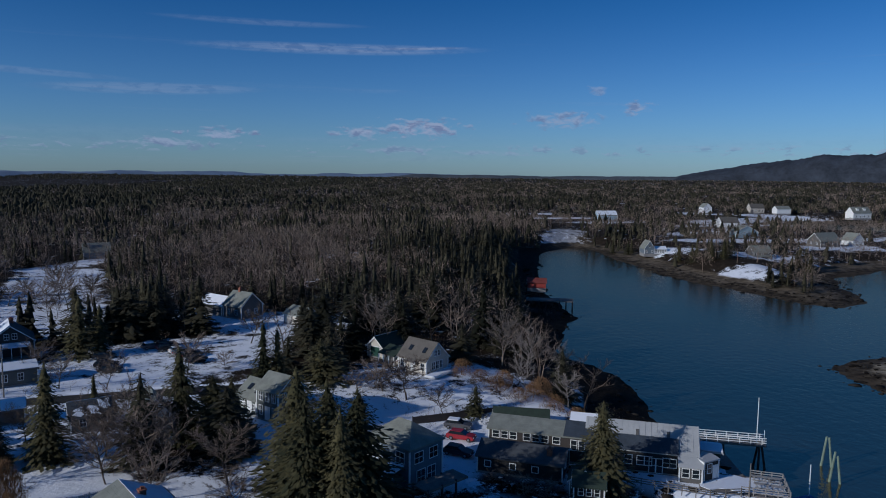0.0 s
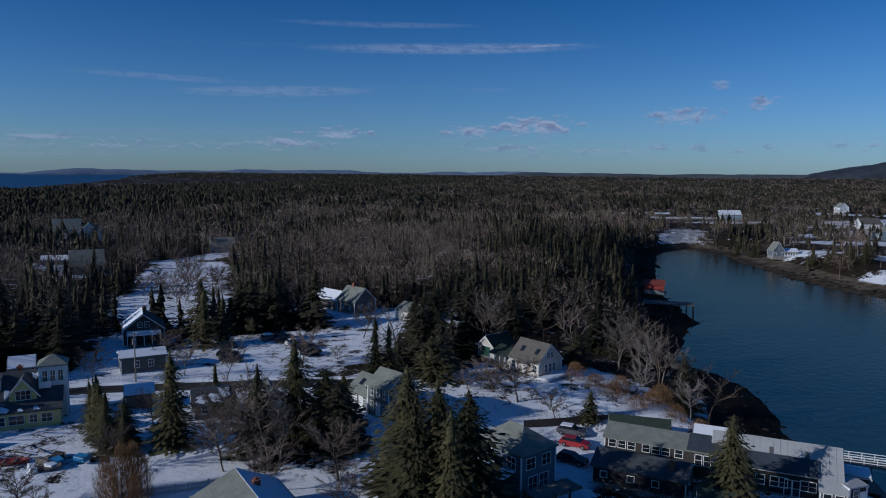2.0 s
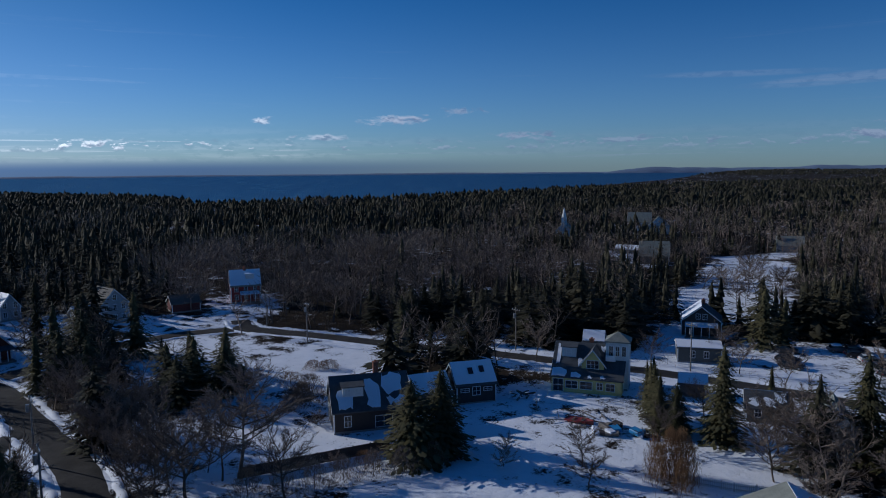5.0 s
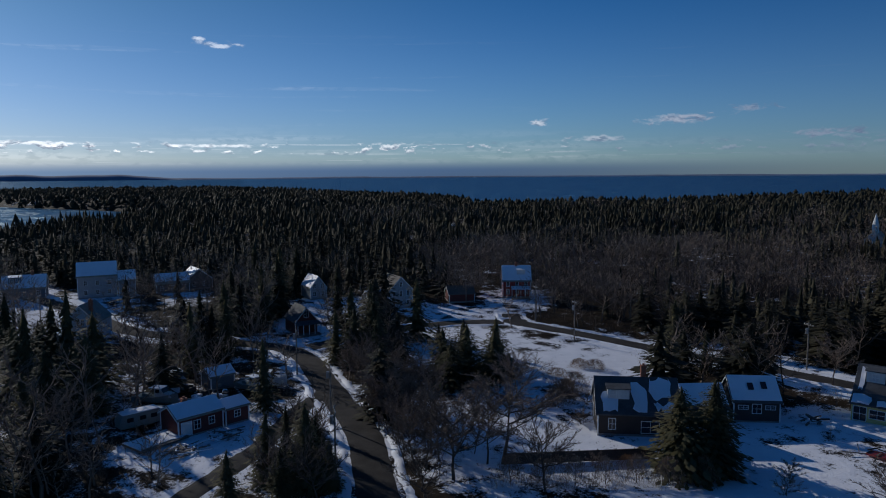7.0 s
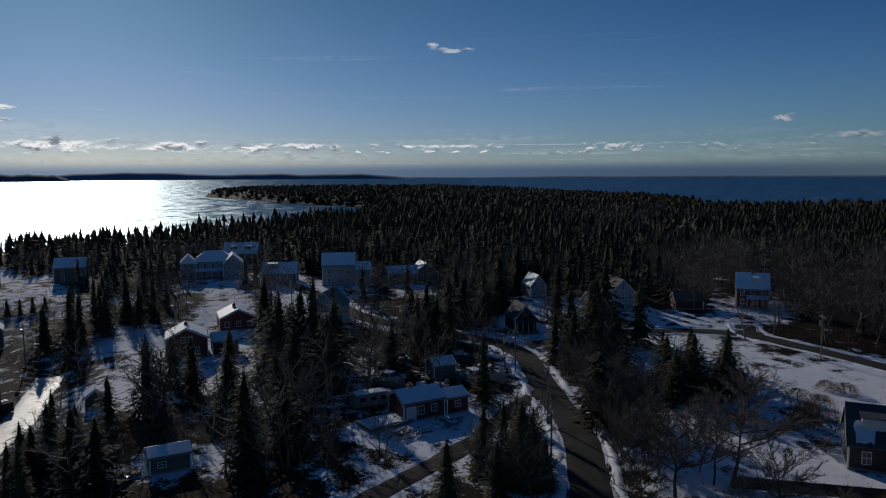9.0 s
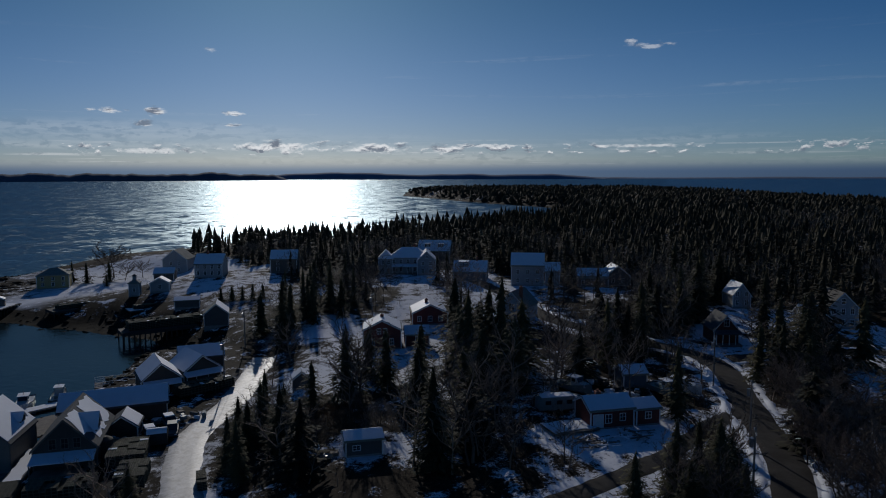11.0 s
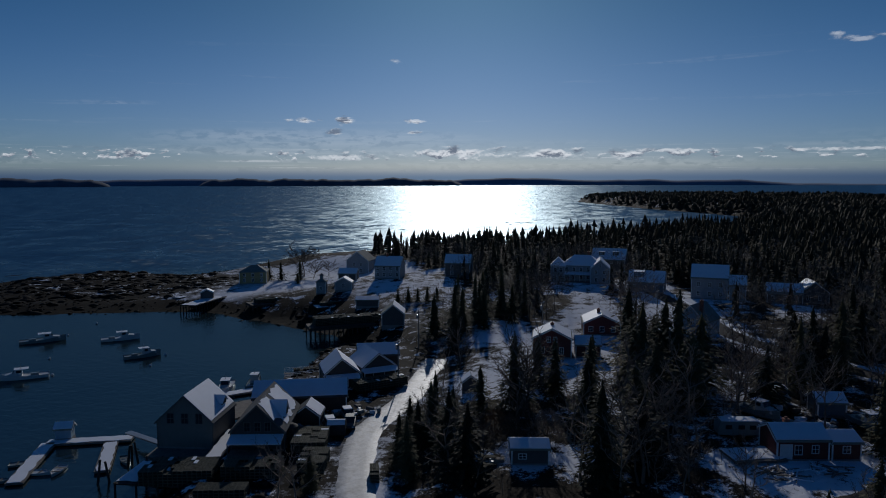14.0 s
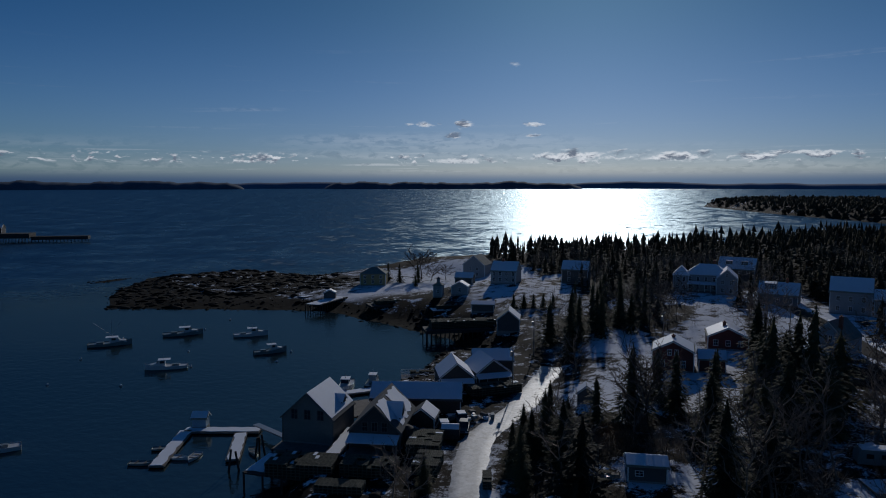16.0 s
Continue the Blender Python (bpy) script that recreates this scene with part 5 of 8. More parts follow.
house("garage_wing", (-31.3, 107.4), (-27.3, 104.3), 6.0, 2.8, 5.0, "x", MOSS, SHINGLE, "shingled garage wing with white doors under a low roof", "garage", wins=[("front", 1.9, 1.0, 0.6, 0.9)],
      doors=[("front", -1.2, 1.9, 2.0, DOORWHITE), ("front", 0.9, 0.9, 2.0, DOORWHITE)], skylights=[("front", -0.6, 0.5), ("front", 1.6, 0.4)])
slate = house("house", (-8.3, 90.6), (-2.4, 85.2), 6.2, 5.5, 7.9, "x", SLATE, SHINGLE, "slate-blue two-storey house with a hipped shingle roof", hip=0.9, wins=
      row("front", 2, 4.5, 3.4, 1.5, 1.4) + row("right", 2, 2.8, 3.4, 1.5, 1.4) + row("right", 2, 2.0, 0.4, 1.5, 1.9), porch=(0, 6.0, 2.2, 2.5, 4, SNOW))
part("sun_room", box(bmesh.new(), -3.6, 1.2, -2.1, -0.02, -0.6, 2.3), SLATE, slate, "glazed sun room under the snowy porch roof")
for u in (-3.0, -1.8, -0.6, 0.6):
    outline, pane = window_meshes(0.95, 1.5, WHITE, 1)
    shared("pane", pane, shared("window", outline, slate, pose(u, -2.1, 0.6)), Matrix())
BLUEROOF = paint("dark_blue_grey_roof", (0.05, 0.062, 0.078), 0.85, 0.3, 0.8, 6.0, 0.5, stripe=0.12)
shop = house("long_shop", (8.7, 98.4), (22.6, 94.2), 6.0, 4.0, 5.1, "x", DARKBROWN, SHINGLE, "long dark shingled waterfront shop with a row of white windows", "shop", wins=
      [("front", u, 2.6, 0.95, 1.0) for u in (-6.2, -4.9, -3.6, -1.6, -0.3, 1.0, 2.7)] + [("front", 5.2, 2.0, 0.8, 1.4), ("front", 6.3, 2.0, 0.8, 1.4)], bars=1)
part("end_roof", solid_into(bmesh.new(), [(3.7, -0.34, 3.98), (3.7, 3.0, 5.2), (3.7, 3.0, 5.3), (3.7, -0.34, 4.1)], (3.9, 0, 0)), BLUEROOF, shop, "blue-grey roofing over the end of the shop")
house("lean_to_shop", (6.7, 91.6), (17.9, 88.0), 6.4, 2.5, 3.7, "x", HALLWALL, DARKROOF, "low dark shingled shop wing with a worn roof and brick chimney", "shop", wins=
      [("front", -4.4, 1.0, 0.8, 0.8), ("front", -0.9, 1.0, 0.8, 0.8), ("front", 2.2, 1.0, 0.8, 0.8), ("right", 0.3, 0.9, 1.0, 1.3)], chimney=(3.9, 1.6, 0.2), bars=0)
hall = house("wharf_hall", (22.2, 93.9), (36.7, 90.0), 7.5, 3.3, 6.0, "x", HALLWALL, METAL, "dark waterfront hall under a pale ribbed metal roof", "shop", wins=
      [("front", u, 1.15, w, 1.2) for u, w in ((-1.7, 1.0), (0.0, 0.95), (0.98, 0.95), (3.4, 0.8), (4.3, 0.8))] + [("front", 1.6, 0.2, 0.85, 2.0), ("front", 2.45, 0.2, 0.85, 2.0)], over=0.25, corners=False, bars=1, base=3.5)
# Thin dark sheet over the lower left of the metal roof.
bm = bmesh.new()
solid_into(bm, [(-7.75, -0.42, 3.2), (-7.75, 1.6, 4.64), (-7.75, 1.6, 4.76), (-7.75, -0.42, 3.32)], (12.75, 0, 0))
part("lower_roof", bm, BLUEROOF, hall, "dark blue-grey strip along the eave")
seam = mesh_of("roof_seam", solid_into(bmesh.new(), [(-0.03, -0.24, 3.15), (-0.03, 3.75, 6.03), (-0.03, 3.75, 6.11), (-0.03, -0.24, 3.23)], (0.06, 0, 0)), METAL)
for i in range(20):
    if i * 0.8 - 7.5 < 4.8:
        continue
    shared("roof_seam", seam, hall, pose(i * 0.8 - 7.5, 0, 0))
seam = mesh_of("roof_seam", solid_into(bmesh.new(), [(-0.03, 1.62, 4.49), (-0.03, 3.75, 6.03), (-0.03, 3.75, 6.11), (-0.03, 1.62, 4.57)], (0.06, 0, 0)), METAL)
for i in range(16):
    shared("roof_seam", seam, hall, pose(i * 0.8 - 7.5, 0, 0))
for u in (-0.75, 3.45):
    bm = solid_into(bmesh.new(), [(u, 1.75, 4.6), (u, 2.55, 5.18), (u, 2.55, 5.3), (u, 1.75, 4.72)], (0.42, 0, 0))
    part("roof_vent", bm, GREYWALL, hall, "grey roof vent")

# the low room built on to the front of the hall
room = root("end_room", 29.45, 91.95, 3.5, math.degrees(math.atan2(-3.9, 14.5)), "small shingled room with white windows built on to the hall", "shop")
bm = solid_into(bmesh.new(), [(5.0, -0.02, -1.0), (5.0, -0.02, 3.0), (5.0, -1.75, 2.05), (5.0, -1.75, -1.0)], (3.0, 0, 0))
part("wall", bm, GREYWALL, room)
part("roof", solid_into(bmesh.new(), [(4.85, -0.3, 3.06), (4.85, -2.0, 2.1), (4.85, -2.0, 2.2), (4.85, -0.3, 3.16)], (3.3, 0, 0)), METAL, room)
for u in (5.85, 7.15):
    outline, pane = window_meshes(0.85, 1.15, WHITE, 1)
    shared("pane", pane, shared("window", outline, room, pose(u, -1.76, 0.75)), Matrix())
for u in (5.05, 7.95):
    part("corner_board", box(bmesh.new(), u - 0.09, u + 0.09, -1.84, -1.7, 0.0, 2.0), WHITE, room)
house("entry_room", (37.1, 88.7), (39.5, 90.0), 2.6, 2.9, 3.1, "x", HALLWALL, METAL, "dark shingled entry with a white window on the wharf", "shop", wins=[("front", -0.35, 1.2, 0.8, 1.25)], doors=[("front", 0.75, 0.7, 1.9, WHITE)], over=0.15, base=3.5, bars=1)
house("tank_room", (38.1, 94.2), (41.1, 93.3), 3.2, 2.5, 2.9, "x", OLDGREEN, METAL, "low lean-to with a snowy roof by the gangway", "shop", snow=("front", "back"), corners=False, base=3.5)
house("green_shed", (10.2, 108.6), (18.8, 107.3), 3.0, 2.2, 3.2, "x", TIMBER, OLDGREEN, "long low shed with a dull green roof", "shed", corners=False)
house("cabin", (22.6, 107.6), (27.2, 106.4), 3.5, 1.9, 2.8, "x", TIMBER, DARKROOF, "small timber hut with a snow-covered roof", "shed", snow=("front", "back"), corners=False)
house("garage", (-38.0, 171.6), (-33.4, 167.6), 6.0, 2.6, 4.2, "x", GREYWALL, SHINGLE, "grey two-door garage with a shingle roof", "garage", doors=[("front", -1.4, 2.3, 2.0, CREAM), ("front", 1.4, 2.3, 2.0, CREAM)])
house("farmhouse", (-55.6, 179.4), (-49.8, 175.4), 7.0, 3.4, 6.6, "x", GREYWALL, SHINGLE, "grey farmhouse with steep shingle roof at the wood's edge", wins=row("front", 2, 3.0, 1.0) + row("right", 2, 2.4, 1.0), chimney=(-1, 3.5, 0.7))
house("farm_wing", (-64.0, 185.4), (-56.2, 180.0), 6.0, 2.6, 4.8, "x", GREYWALL, SHINGLE, "long low farmhouse wing with snow on its roof", "house", snow=("front",))
house("cottage", (-89.9, 136.5), (-83.0, 141.0), 8.0, 3.6, 6.8, "y", DARKBROWN, DARKROOF, "dark steep-gabled cottage with a snowy porch roof", wins=row("front", 2, 1.4, 3.9, 0.8, 1.1) + row("left", 2, 4, 1.0), snow=("left",), chimney=(0.4, 4.5, 0.6), porch=(0, 6.8, 2.2, 2.5, 5, SNOW))
house("garage", (-77.8, 117.4), (-71.6, 122.2), 6.0, 2.9, 3.7, "x", MOSS, DARKROOF, "dark garage with a flat snowy roof by the road", "garage", snow=("front", "back"), wins=row("front", 2, 2.5, 1.0))
house("cottage", (-52.0, 96.2), (-47.0, 99.4), 5.6, 2.3, 4.0, "x", MOSS, DARKROOF, "low dark cottage with snow along its roof edge", wins=row("front", 2, 2.8, 0.9), snow=("back",), patches=[("front", -2.4, 0.8, 0.5, 0.98), ("front", 1.0, 2.4, 0.1, 0.6)])
house("hut", (-65.0, 99.0), (-61.6, 101.2), 4.0, 2.3, 3.4, "x", GREYWALL, DARKROOF, "small grey hut with a snowy roof beside the road", "shed", snow=("front", "back"))
house("white_house", (-39.4, 90.4), (-35.8, 92.4), 6.0, 4.6, 7.2, "y", CLAPWHITE, SHINGLE, "narrow white gabled house half hidden by bare trees", wins=row("front", 2, 1.6, 3.2) + row("front", 2, 1.6, 0.8) + row("right", 2, 3.0, 3.2))
house("near_house", (-31.6, 61.6), (-24.4, 67.8), 8.6, 2.5, 4.7, "y", TEAL, SHINGLE, "teal-blue house with grey shingle roof and white trim", wins=row("front", 2, 1.4, 3.2, 0.9, 1.0) + row("left", 4, 6, 0.9, 0.9, 1.2) + row("front", 3, 5, 0.8), snow=("right",), chimney=(1.2, 4.6, 0.0))

# round the yellow house
yellow = house("yellow_house", (-81.5, 87.2), (-71.9, 93.5), 7.0, 3.9, 7.2, "x", YELLOW, DARKROOF, "pale yellow house with dark snow-patched roofs and a glazed front porch", wins=
               row("left", 2, 3, 0.9) + row("left", 1, 0, 4.2), dormers=[("front", -3.4, 2.4, 1.7, CLAPWHITE), ], chimney=(0, 4.4, 0.4), patches=[("front", -5.4, -4.8, 0.2, 0.9), ("front", 1.9, 3.4, 0.1, 0.35), ("front", -1.8, -0.8, 0.75, 0.98)])
part("porch_wall", box(bmesh.new(), -5.7, 5.7, -2.3, -0.02, -1.0, 2.5), YELLOW, yellow)
part("porch_roof", solid_into(bmesh.new(), [(-6.0, 0.05, 3.75), (-6.0, -2.7, 2.5), (-6.0, -2.7, 2.66), (-6.0, 0.05, 3.91)], (12.0, 0, 0)), DARKROOF, yellow, "dark shingled porch roof")
for u0, u1, v0, v1 in ((-5.8, -3.4, 0.3, 0.96), (-2.6, -1.0, 0.6, 0.97), (0.2, 0.9, 0.8, 0.98), (2.2, 3.0, 0.75, 0.95)):
    q = [(u0, v0), ((u0 + u1) / 2, v0 - 0.08), (u1, v0 + 0.12), (u1 + 0.15, (v0 + v1) / 2), (u1 - 0.1, v1), ((u0 + u1) / 2, v1 - 0.05), (u0 + 0.1, v1)]
    part("snow_patch", solid_into(bmesh.new(), [(u, 0.05 - 2.75 * v, 3.93 - 1.25 * v) for u, v in q], (0, 0, 0.07)), SNOW, yellow)
for u, w, z, h in ((-4.6, 1.6, 0.2, 2.0), (-2.4, 1.9, 0.8, 1.2), (0.0, 1.9, 0.8, 1.2), (2.2, 0.9, 0.9, 1.1), (3.9, 1.3, 0.8, 1.2)):
    outline, pane = window_meshes(w, h, WHITE, 2)
    shared("pane", pane, shared("window", outline, yellow, pose(u, -2.3, z)), Matrix())
# a gable facing the yard, breaking through the front slope
gable = part("front_gable", solid_into(bmesh.new(), [(-1.0, -0.35, 3.4), (2.6, -0.35, 3.4), (2.6, -0.35, 4.6), (0.8, -0.35, 6.9), (-1.0, -0.35, 4.6)], (0, 3.6, 0)), YELLOW, yellow)
for sx in (-1, 1):
    part("gable_roof", solid_into(bmesh.new(), [(0.8, -0.75, 7.12), (0.8 + sx * 2.25, -0.75, 4.3), (0.8 + sx * 2.25, -0.75, 4.1), (0.8, -0.75, 6.92)], (0, 4.2, 0)), DARKROOF, gable)
    part("rake_board", solid_into(bmesh.new(), [(0.8, -0.8, 7.1), (0.8 + sx * 2.28, -0.8, 4.26), (0.8 + sx * 2.28, -0.8, 4.02), (0.8, -0.8, 6.86)], (0, 0.06, 0)), WHITE, gable)
outline, pane = window_meshes(1.9, 1.3, WHITE, 3)
shared("window", outline, gable, pose(0.8, -0.36, 3.85))
shared("pane", pane, yellow, pose(0.8, -0.36, 3.85))
part("balcony_rail", box(box(bmesh.new(), 2.8, 4.4, 0.3, 0.38, 5.2, 6.0), 2.8, 4.4, 0.38, 1.8, 5.05, 5.2), WHITE, yellow, "white railed balcony beside the tower")
house("lookout_tower", (-75.0, 92.9), (-72.0, 94.9), 3.4, 8.2, 9.5, "x", CLAPWHITE, SHINGLE, "white square lookout tower with arched openings", "tower", hip=0.98, wins=
      row("front", 3, 2.1, 5.8, 0.6, 1.6) + row("right", 3, 2.1, 5.8, 0.6, 1.6) + row("left", 3, 2.1, 5.8, 0.6, 1.6) + row("front", 2, 1.4, 2.8))
house("garden_shed", (18.5, 82.9), (22.2, 82.1), 3.0, 2.3, 3.5, "x", HALLWALL, OLDGREEN, "small dark shed with a dull green roof on the wharf yard", "shed", wins=row("front", 3, 2.0, 0.9, 0.6, 0.9), bars=1)
house("garage", (-92.8, 107.6), (-89.7, 109.9), 5.0, 3.0, 4.6, "x", LIGHTBLUE, DARKROOF, "small pale blue garage with a snowy roof", "garage", wins=row("front", 1, 0, 1.2), snow=("front",))
house("dark_house", (-86.2, 47.6), (-81.9, 57.8), 8.5, 3.3, 7.2, "x", DARKBROWN, DARKROOF, "dark brown shingled house with broken snow on its roof", wins=
      [("front", -3.6, 0.9, 0.9, 1.5), ("front", 1.6, 0.5, 2.4, 1.6), ("left", -2.6, 0.6, 1.0, 1.7)], patches=[("front", -5.0, -2.8, 0.5, 0.98), ("front", -0.6, 1.4, 0.25, 0.98), ("front", 1.6, 4.9, 0.05, 0.6), ("front", 2.4, 5.0, 0.75, 0.98)], dormers=[("front", -2.6, 3.0, 1.5, CLAPWHITE)], chimney=(1.2, 4.6, 1.5))
house("house_wing", (-85.0, 61.0), (-83.6, 66.8), 6.0, 2.8, 5.4, "x", DARKBROWN, DARKROOF, "low wing with snow on its roof between house and studio", "house", snow=("front",), snow_part=0.85)
house("studio", (-84.6, 68.6), (-82.2, 74.6), 6.6, 3.3, 6.0, "x", DARKBROWN, DARKROOF, "dark studio annex with two skylights in a snowy roof", wins=
      [("front", -1.9, 2.0, 1.3, 0.5), ("front", 0.0, 1.4, 1.2, 1.3), ("front", 1.9, 2.0, 1.3, 0.5)], snow=("front",), skylights=[("front", -0.5, 0.5), ("front", 1.4, 0.55)])

# along the road to the west
house("red_cabin", (-101.2, -8.6), (-104.6, -2.8), 5.4, 2.9, 4.2, "x", RUST, SHINGLE, "dull red cabin with white corners and a snowy low roof", wins=
      [("front", -0.6, 0.9, 0.9, 1.2), ("front", 1.6, 1.1, 0.8, 1.0), ("right", 0, 1.0, 0.9, 1.0)], doors=[("front", -2.2, 1.4, 2.0, DOORWHITE)], snow=("front", "back"), chimney=(-1.0, 3.0, 0.4))
house("red_annex", (-104.9, -2.4), (-106.8, 0.8), 4.6, 2.6, 3.4, "x", RUST, SHINGLE, "red cabin annex with a low snowy roof", "cabin", snow=("front", "back"), wins=[("front", 0, 1.1, 0.9, 0.9)])
house("blue_shed", (-124.4, -5.2), (-126.2, -1.4), 4.0, 2.5, 3.6, "x", SLATE, SHINGLE, "small blue-grey shed with a snowy roof", "shed", snow=("front",))
house("brown_house", (-162.0, 11.8), (-163.3, 16.8), 7.4, 3.3, 6.3, "y", RUST, DARKROOF, "red-brown gabled house with a porch at the road fork", wins=row("front", 1, 0, 4.0, 1.0, 1.4) + row("right", 2, 3.5, 1.0), porch=(0, 5.6, 2.0, 2.5, 5, DARKROOF))
house("white_cottage", (-197.4, 18.6), (-198.7, 23.0), 7.0, 3.4, 6.4, "y", SHADEWHITE, SHINGLE, "white gabled cottage with a snowy roof", wins=row("front", 2, 2.4, 3.0) + row("front", 2, 2.4, 0.8), snow=("left",))
house("white_house", (-181.6, 37.6), (-183.2, 44.2), 8.0, 5.0, 8.4, "y", SHADEWHITE, BROWNROOF, "white two-storey gabled house with a brown roof", wins=row("front", 3, 4.2, 3.3) + row("front", 3, 4.2, 0.8) + row("front", 1, 0, 5.7))
house("white_wing", (-181.0, 32.2), (-181.7, 37.2), 6.0, 3.0, 5.0, "x", SHADEWHITE, SHINGLE, "low white wing with snow on its roof", "house", wins=row("front", 2, 2.5, 0.9), snow=("front",))
house("red_house", (-186.0, 71.2), (-183.6, 78.6), 7.0, 4.8, 8.6, "x", REDWALL, SHINGLE, "red two-storey house with white trim and snowy roof", wins=row("left", 2, 2.6, 3.2) + row("left", 1, 0, 5.6) + row("left", 2, 2.6, 0.9) + row("front", 3, 5, 0.9) + row("front", 3, 5, 3.1), snow=("front",), dormers=[("front", 1.2, 2.2, 1.5, CLAPWHITE)], porch=(1.0, 5.2, 2.2, 2.5, 5, SNOW), chimney=(0, 3.5, 0.6))
house("cabin", (-184.6, 55.0), (-184.0, 62.0), 6.0, 2.4, 4.2, "x", RUST, BROWNROOF, "low rust-coloured cabin among bare trees")
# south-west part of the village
house("large_white_house", (-215.0, -43.6), (-216.6, -33.8), 9.0, 6.2, 9.6, "x", SHADEWHITE, SHINGLE, "large white three-storey house with a snowy roof", wins=row("front", 3, 6, 3.6) + row("front", 3, 6, 0.9) + row("left", 2, 4, 3.6), snow=("front",))
house("hotel", (-226.0, -88.0), (-229.2, -76.0), 9.0, 5.6, 8.6, "x", SHADEWHITE, SNOW, "broad pale house with two-storey porches under a hipped snowy roof", hip=0.8, wins=row("front", 5, 9.6, 3.5) + row("front", 5, 9.6, 0.9) + row("left", 2, 4, 3.5), porch=(-1.0, 9.0, 2.4, 2.6, 6, SNOW), chimney=(2.0, 5.0, 0.9), over=0.5)
house("hotel_wing", (-224.6, -77.6), (-226.6, -71.8), 10.0, 5.2, 8.0, "y", SHADEWHITE, SHINGLE, "gabled pale wing with snow on its roof beside the porches", "house", wins=row("front", 2, 2.6, 3.3) + row("front", 2, 2.6, 0.8) + row("front", 1, 0, 5.7, 0.7, 0.9), snow=("left", "right"))
house("hotel_bay", (-223.2, -91.0), (-224.8, -86.6), 6.0, 5.4, 8.2, "y", SHADEWHITE, SNOW, "pale corner bay with tall windows and a pointed snowy roof", "house", hip=0.95, wins=row("front", 2, 2.0, 3.4, 0.8, 1.4) + row("front", 2, 2.0, 0.8, 0.8, 1.4))
house("grey_house", (-258.0, -89.0), (-260.0, -77.0), 9.0, 4.6, 8.4, "x", GREYWALL, SHINGLE, "grey house with several small dormers and snow", wins=row("front", 4, 8, 3.2), snow=("front",), dormers=[("front", -2.6, 2.0, 1.4, GREYWALL), ("front", 2.6, 2.0, 1.4, GREYWALL)])
house("grey_cottage", (-217.4, -63.0), (-219.0, -52.6), 8.0, 3.0, 6.2, "x", SLATE, SHINGLE, "blue-grey cottage with a cross gable and snowy roof", wins=row("front", 3, 7, 0.9), snow=("front",), chimney=(2, 4, 1.0), dormers=[("front", -2.2, 3.0, 1.8, SLATE)])
house("low_house", (-217.0, -23.4), (-218.6, -14.6), 8.0, 2.8, 5.2, "x", GREYWALL, SHINGLE, "low grey house with a snowy roof", wins=row("front", 3, 6, 0.8), snow=("front",), snow_part=0.8)
house("low_house", (-221.0, -15.6), (-223.4, -8.4), 8.0, 3.0, 6.0, "y", GREYWALL, SHINGLE, "gabled grey house with bright snow on both roof slopes", wins=row("front", 2, 3, 0.9), snow=("left", "right"))
house("house_ell", (-216.2, -33.2), (-216.9, -29.0), 6.0, 4.6, 7.0, "x", SHADEWHITE, SHINGLE, "narrow white ell beside the large white house", "house", wins=row("front", 1, 0, 2.8) + row("front", 1, 0, 0.8), snow=("front",))
house("shore_shed", (-182.4, -150.6), (-185.2, -145.8), 4.0, 2.8, 4.4, "y", SHADEWHITE, SHINGLE, "small pale shed with a snowy roof above the old wharves", "shed", snow=("left", "right"), wins=row("front", 1, 0, 1.0))
cupola = house("watch_hut", (-178.2, -155.0), (-179.6, -152.4), 2.8, 4.0, 5.0, "x", SHADEWHITE, SHINGLE, "narrow white hut with a little lantern roof by the wharves", "hut", hip=0.9, wins=row("front", 1, 0, 1.4, 0.7, 1.0))
part("lantern", box(bmesh.new(), -0.5, 0.5, 0.9, 1.9, 4.9, 6.0), SHADEWHITE, cupola)
part("lantern_roof", rod_into(bmesh.new(), (0, 1.4, 6.0), (0, 1.4, 6.7), 0.85, 0.05, 8), DARKROOF, cupola)
house("pale_house", (-169.6, -37.4), (-168.2, -30.6), 8.0, 4.4, 7.8, "y", LIGHTBLUE, SHINGLE, "pale blue gabled house with a tall brick chimney", wins=row("front", 2, 0.9, 3.4, 0.6, 1.4) + row("front", 2, 3.6, 0.9), snow=("left",), chimney=(1.6, 2.0, 0.9))
house("brown_roof_house", (-168.0, -15.5), (-168.4, -8.0), 7.0, 3.0, 6.0, "y", GREYWALL, BROWNROOF, "low grey house with a brown roof among spruces")
house("red_cottage", (-160.4, -56.6), (-163.8, -48.8), 8.5, 3.0, 5.0, "y", RUST, SHINGLE, "red cottage with white windows under a snowy roof", wins=row("front", 3, 5.2, 0.9, 0.9, 1.2), snow=("left", "right"), chimney=(-0.6, 3.6, 0.6))
house("red_barn_house", (-136.6, -59.2), (-139.6, -51.8), 7.4, 4.2, 6.2, "y", RUST, SHINGLE, "dark red gabled house with white trim and a snowy roof", wins=row("front", 2, 4.0, 0.9, 0.8, 1.3) + row("front", 2, 1.3, 3.3, 0.7, 1.1), snow=("left", "right"), chimney=(0, 3.6, 0.4))
house("red_wing", (-140.8, -51.2), (-142.8, -46.6), 5.0, 2.8, 4.2, "x", RUST, SHINGLE, "low red wing with a snowy roof", "house", snow=("front",), wins=row("front", 1, 0, 1.0))
house("shore_house", (-191.4, -205.0), (-197.6, -197.2), 9.0, 4.6, 6.8, "x", OLIVE, SHINGLE, "olive-yellow hip-roofed house above the rocky shore", hip=0.85, wins=row("front", 3, 6.4, 0.9) + row("front", 3, 6.4, 2.9, 0.8, 1.1))
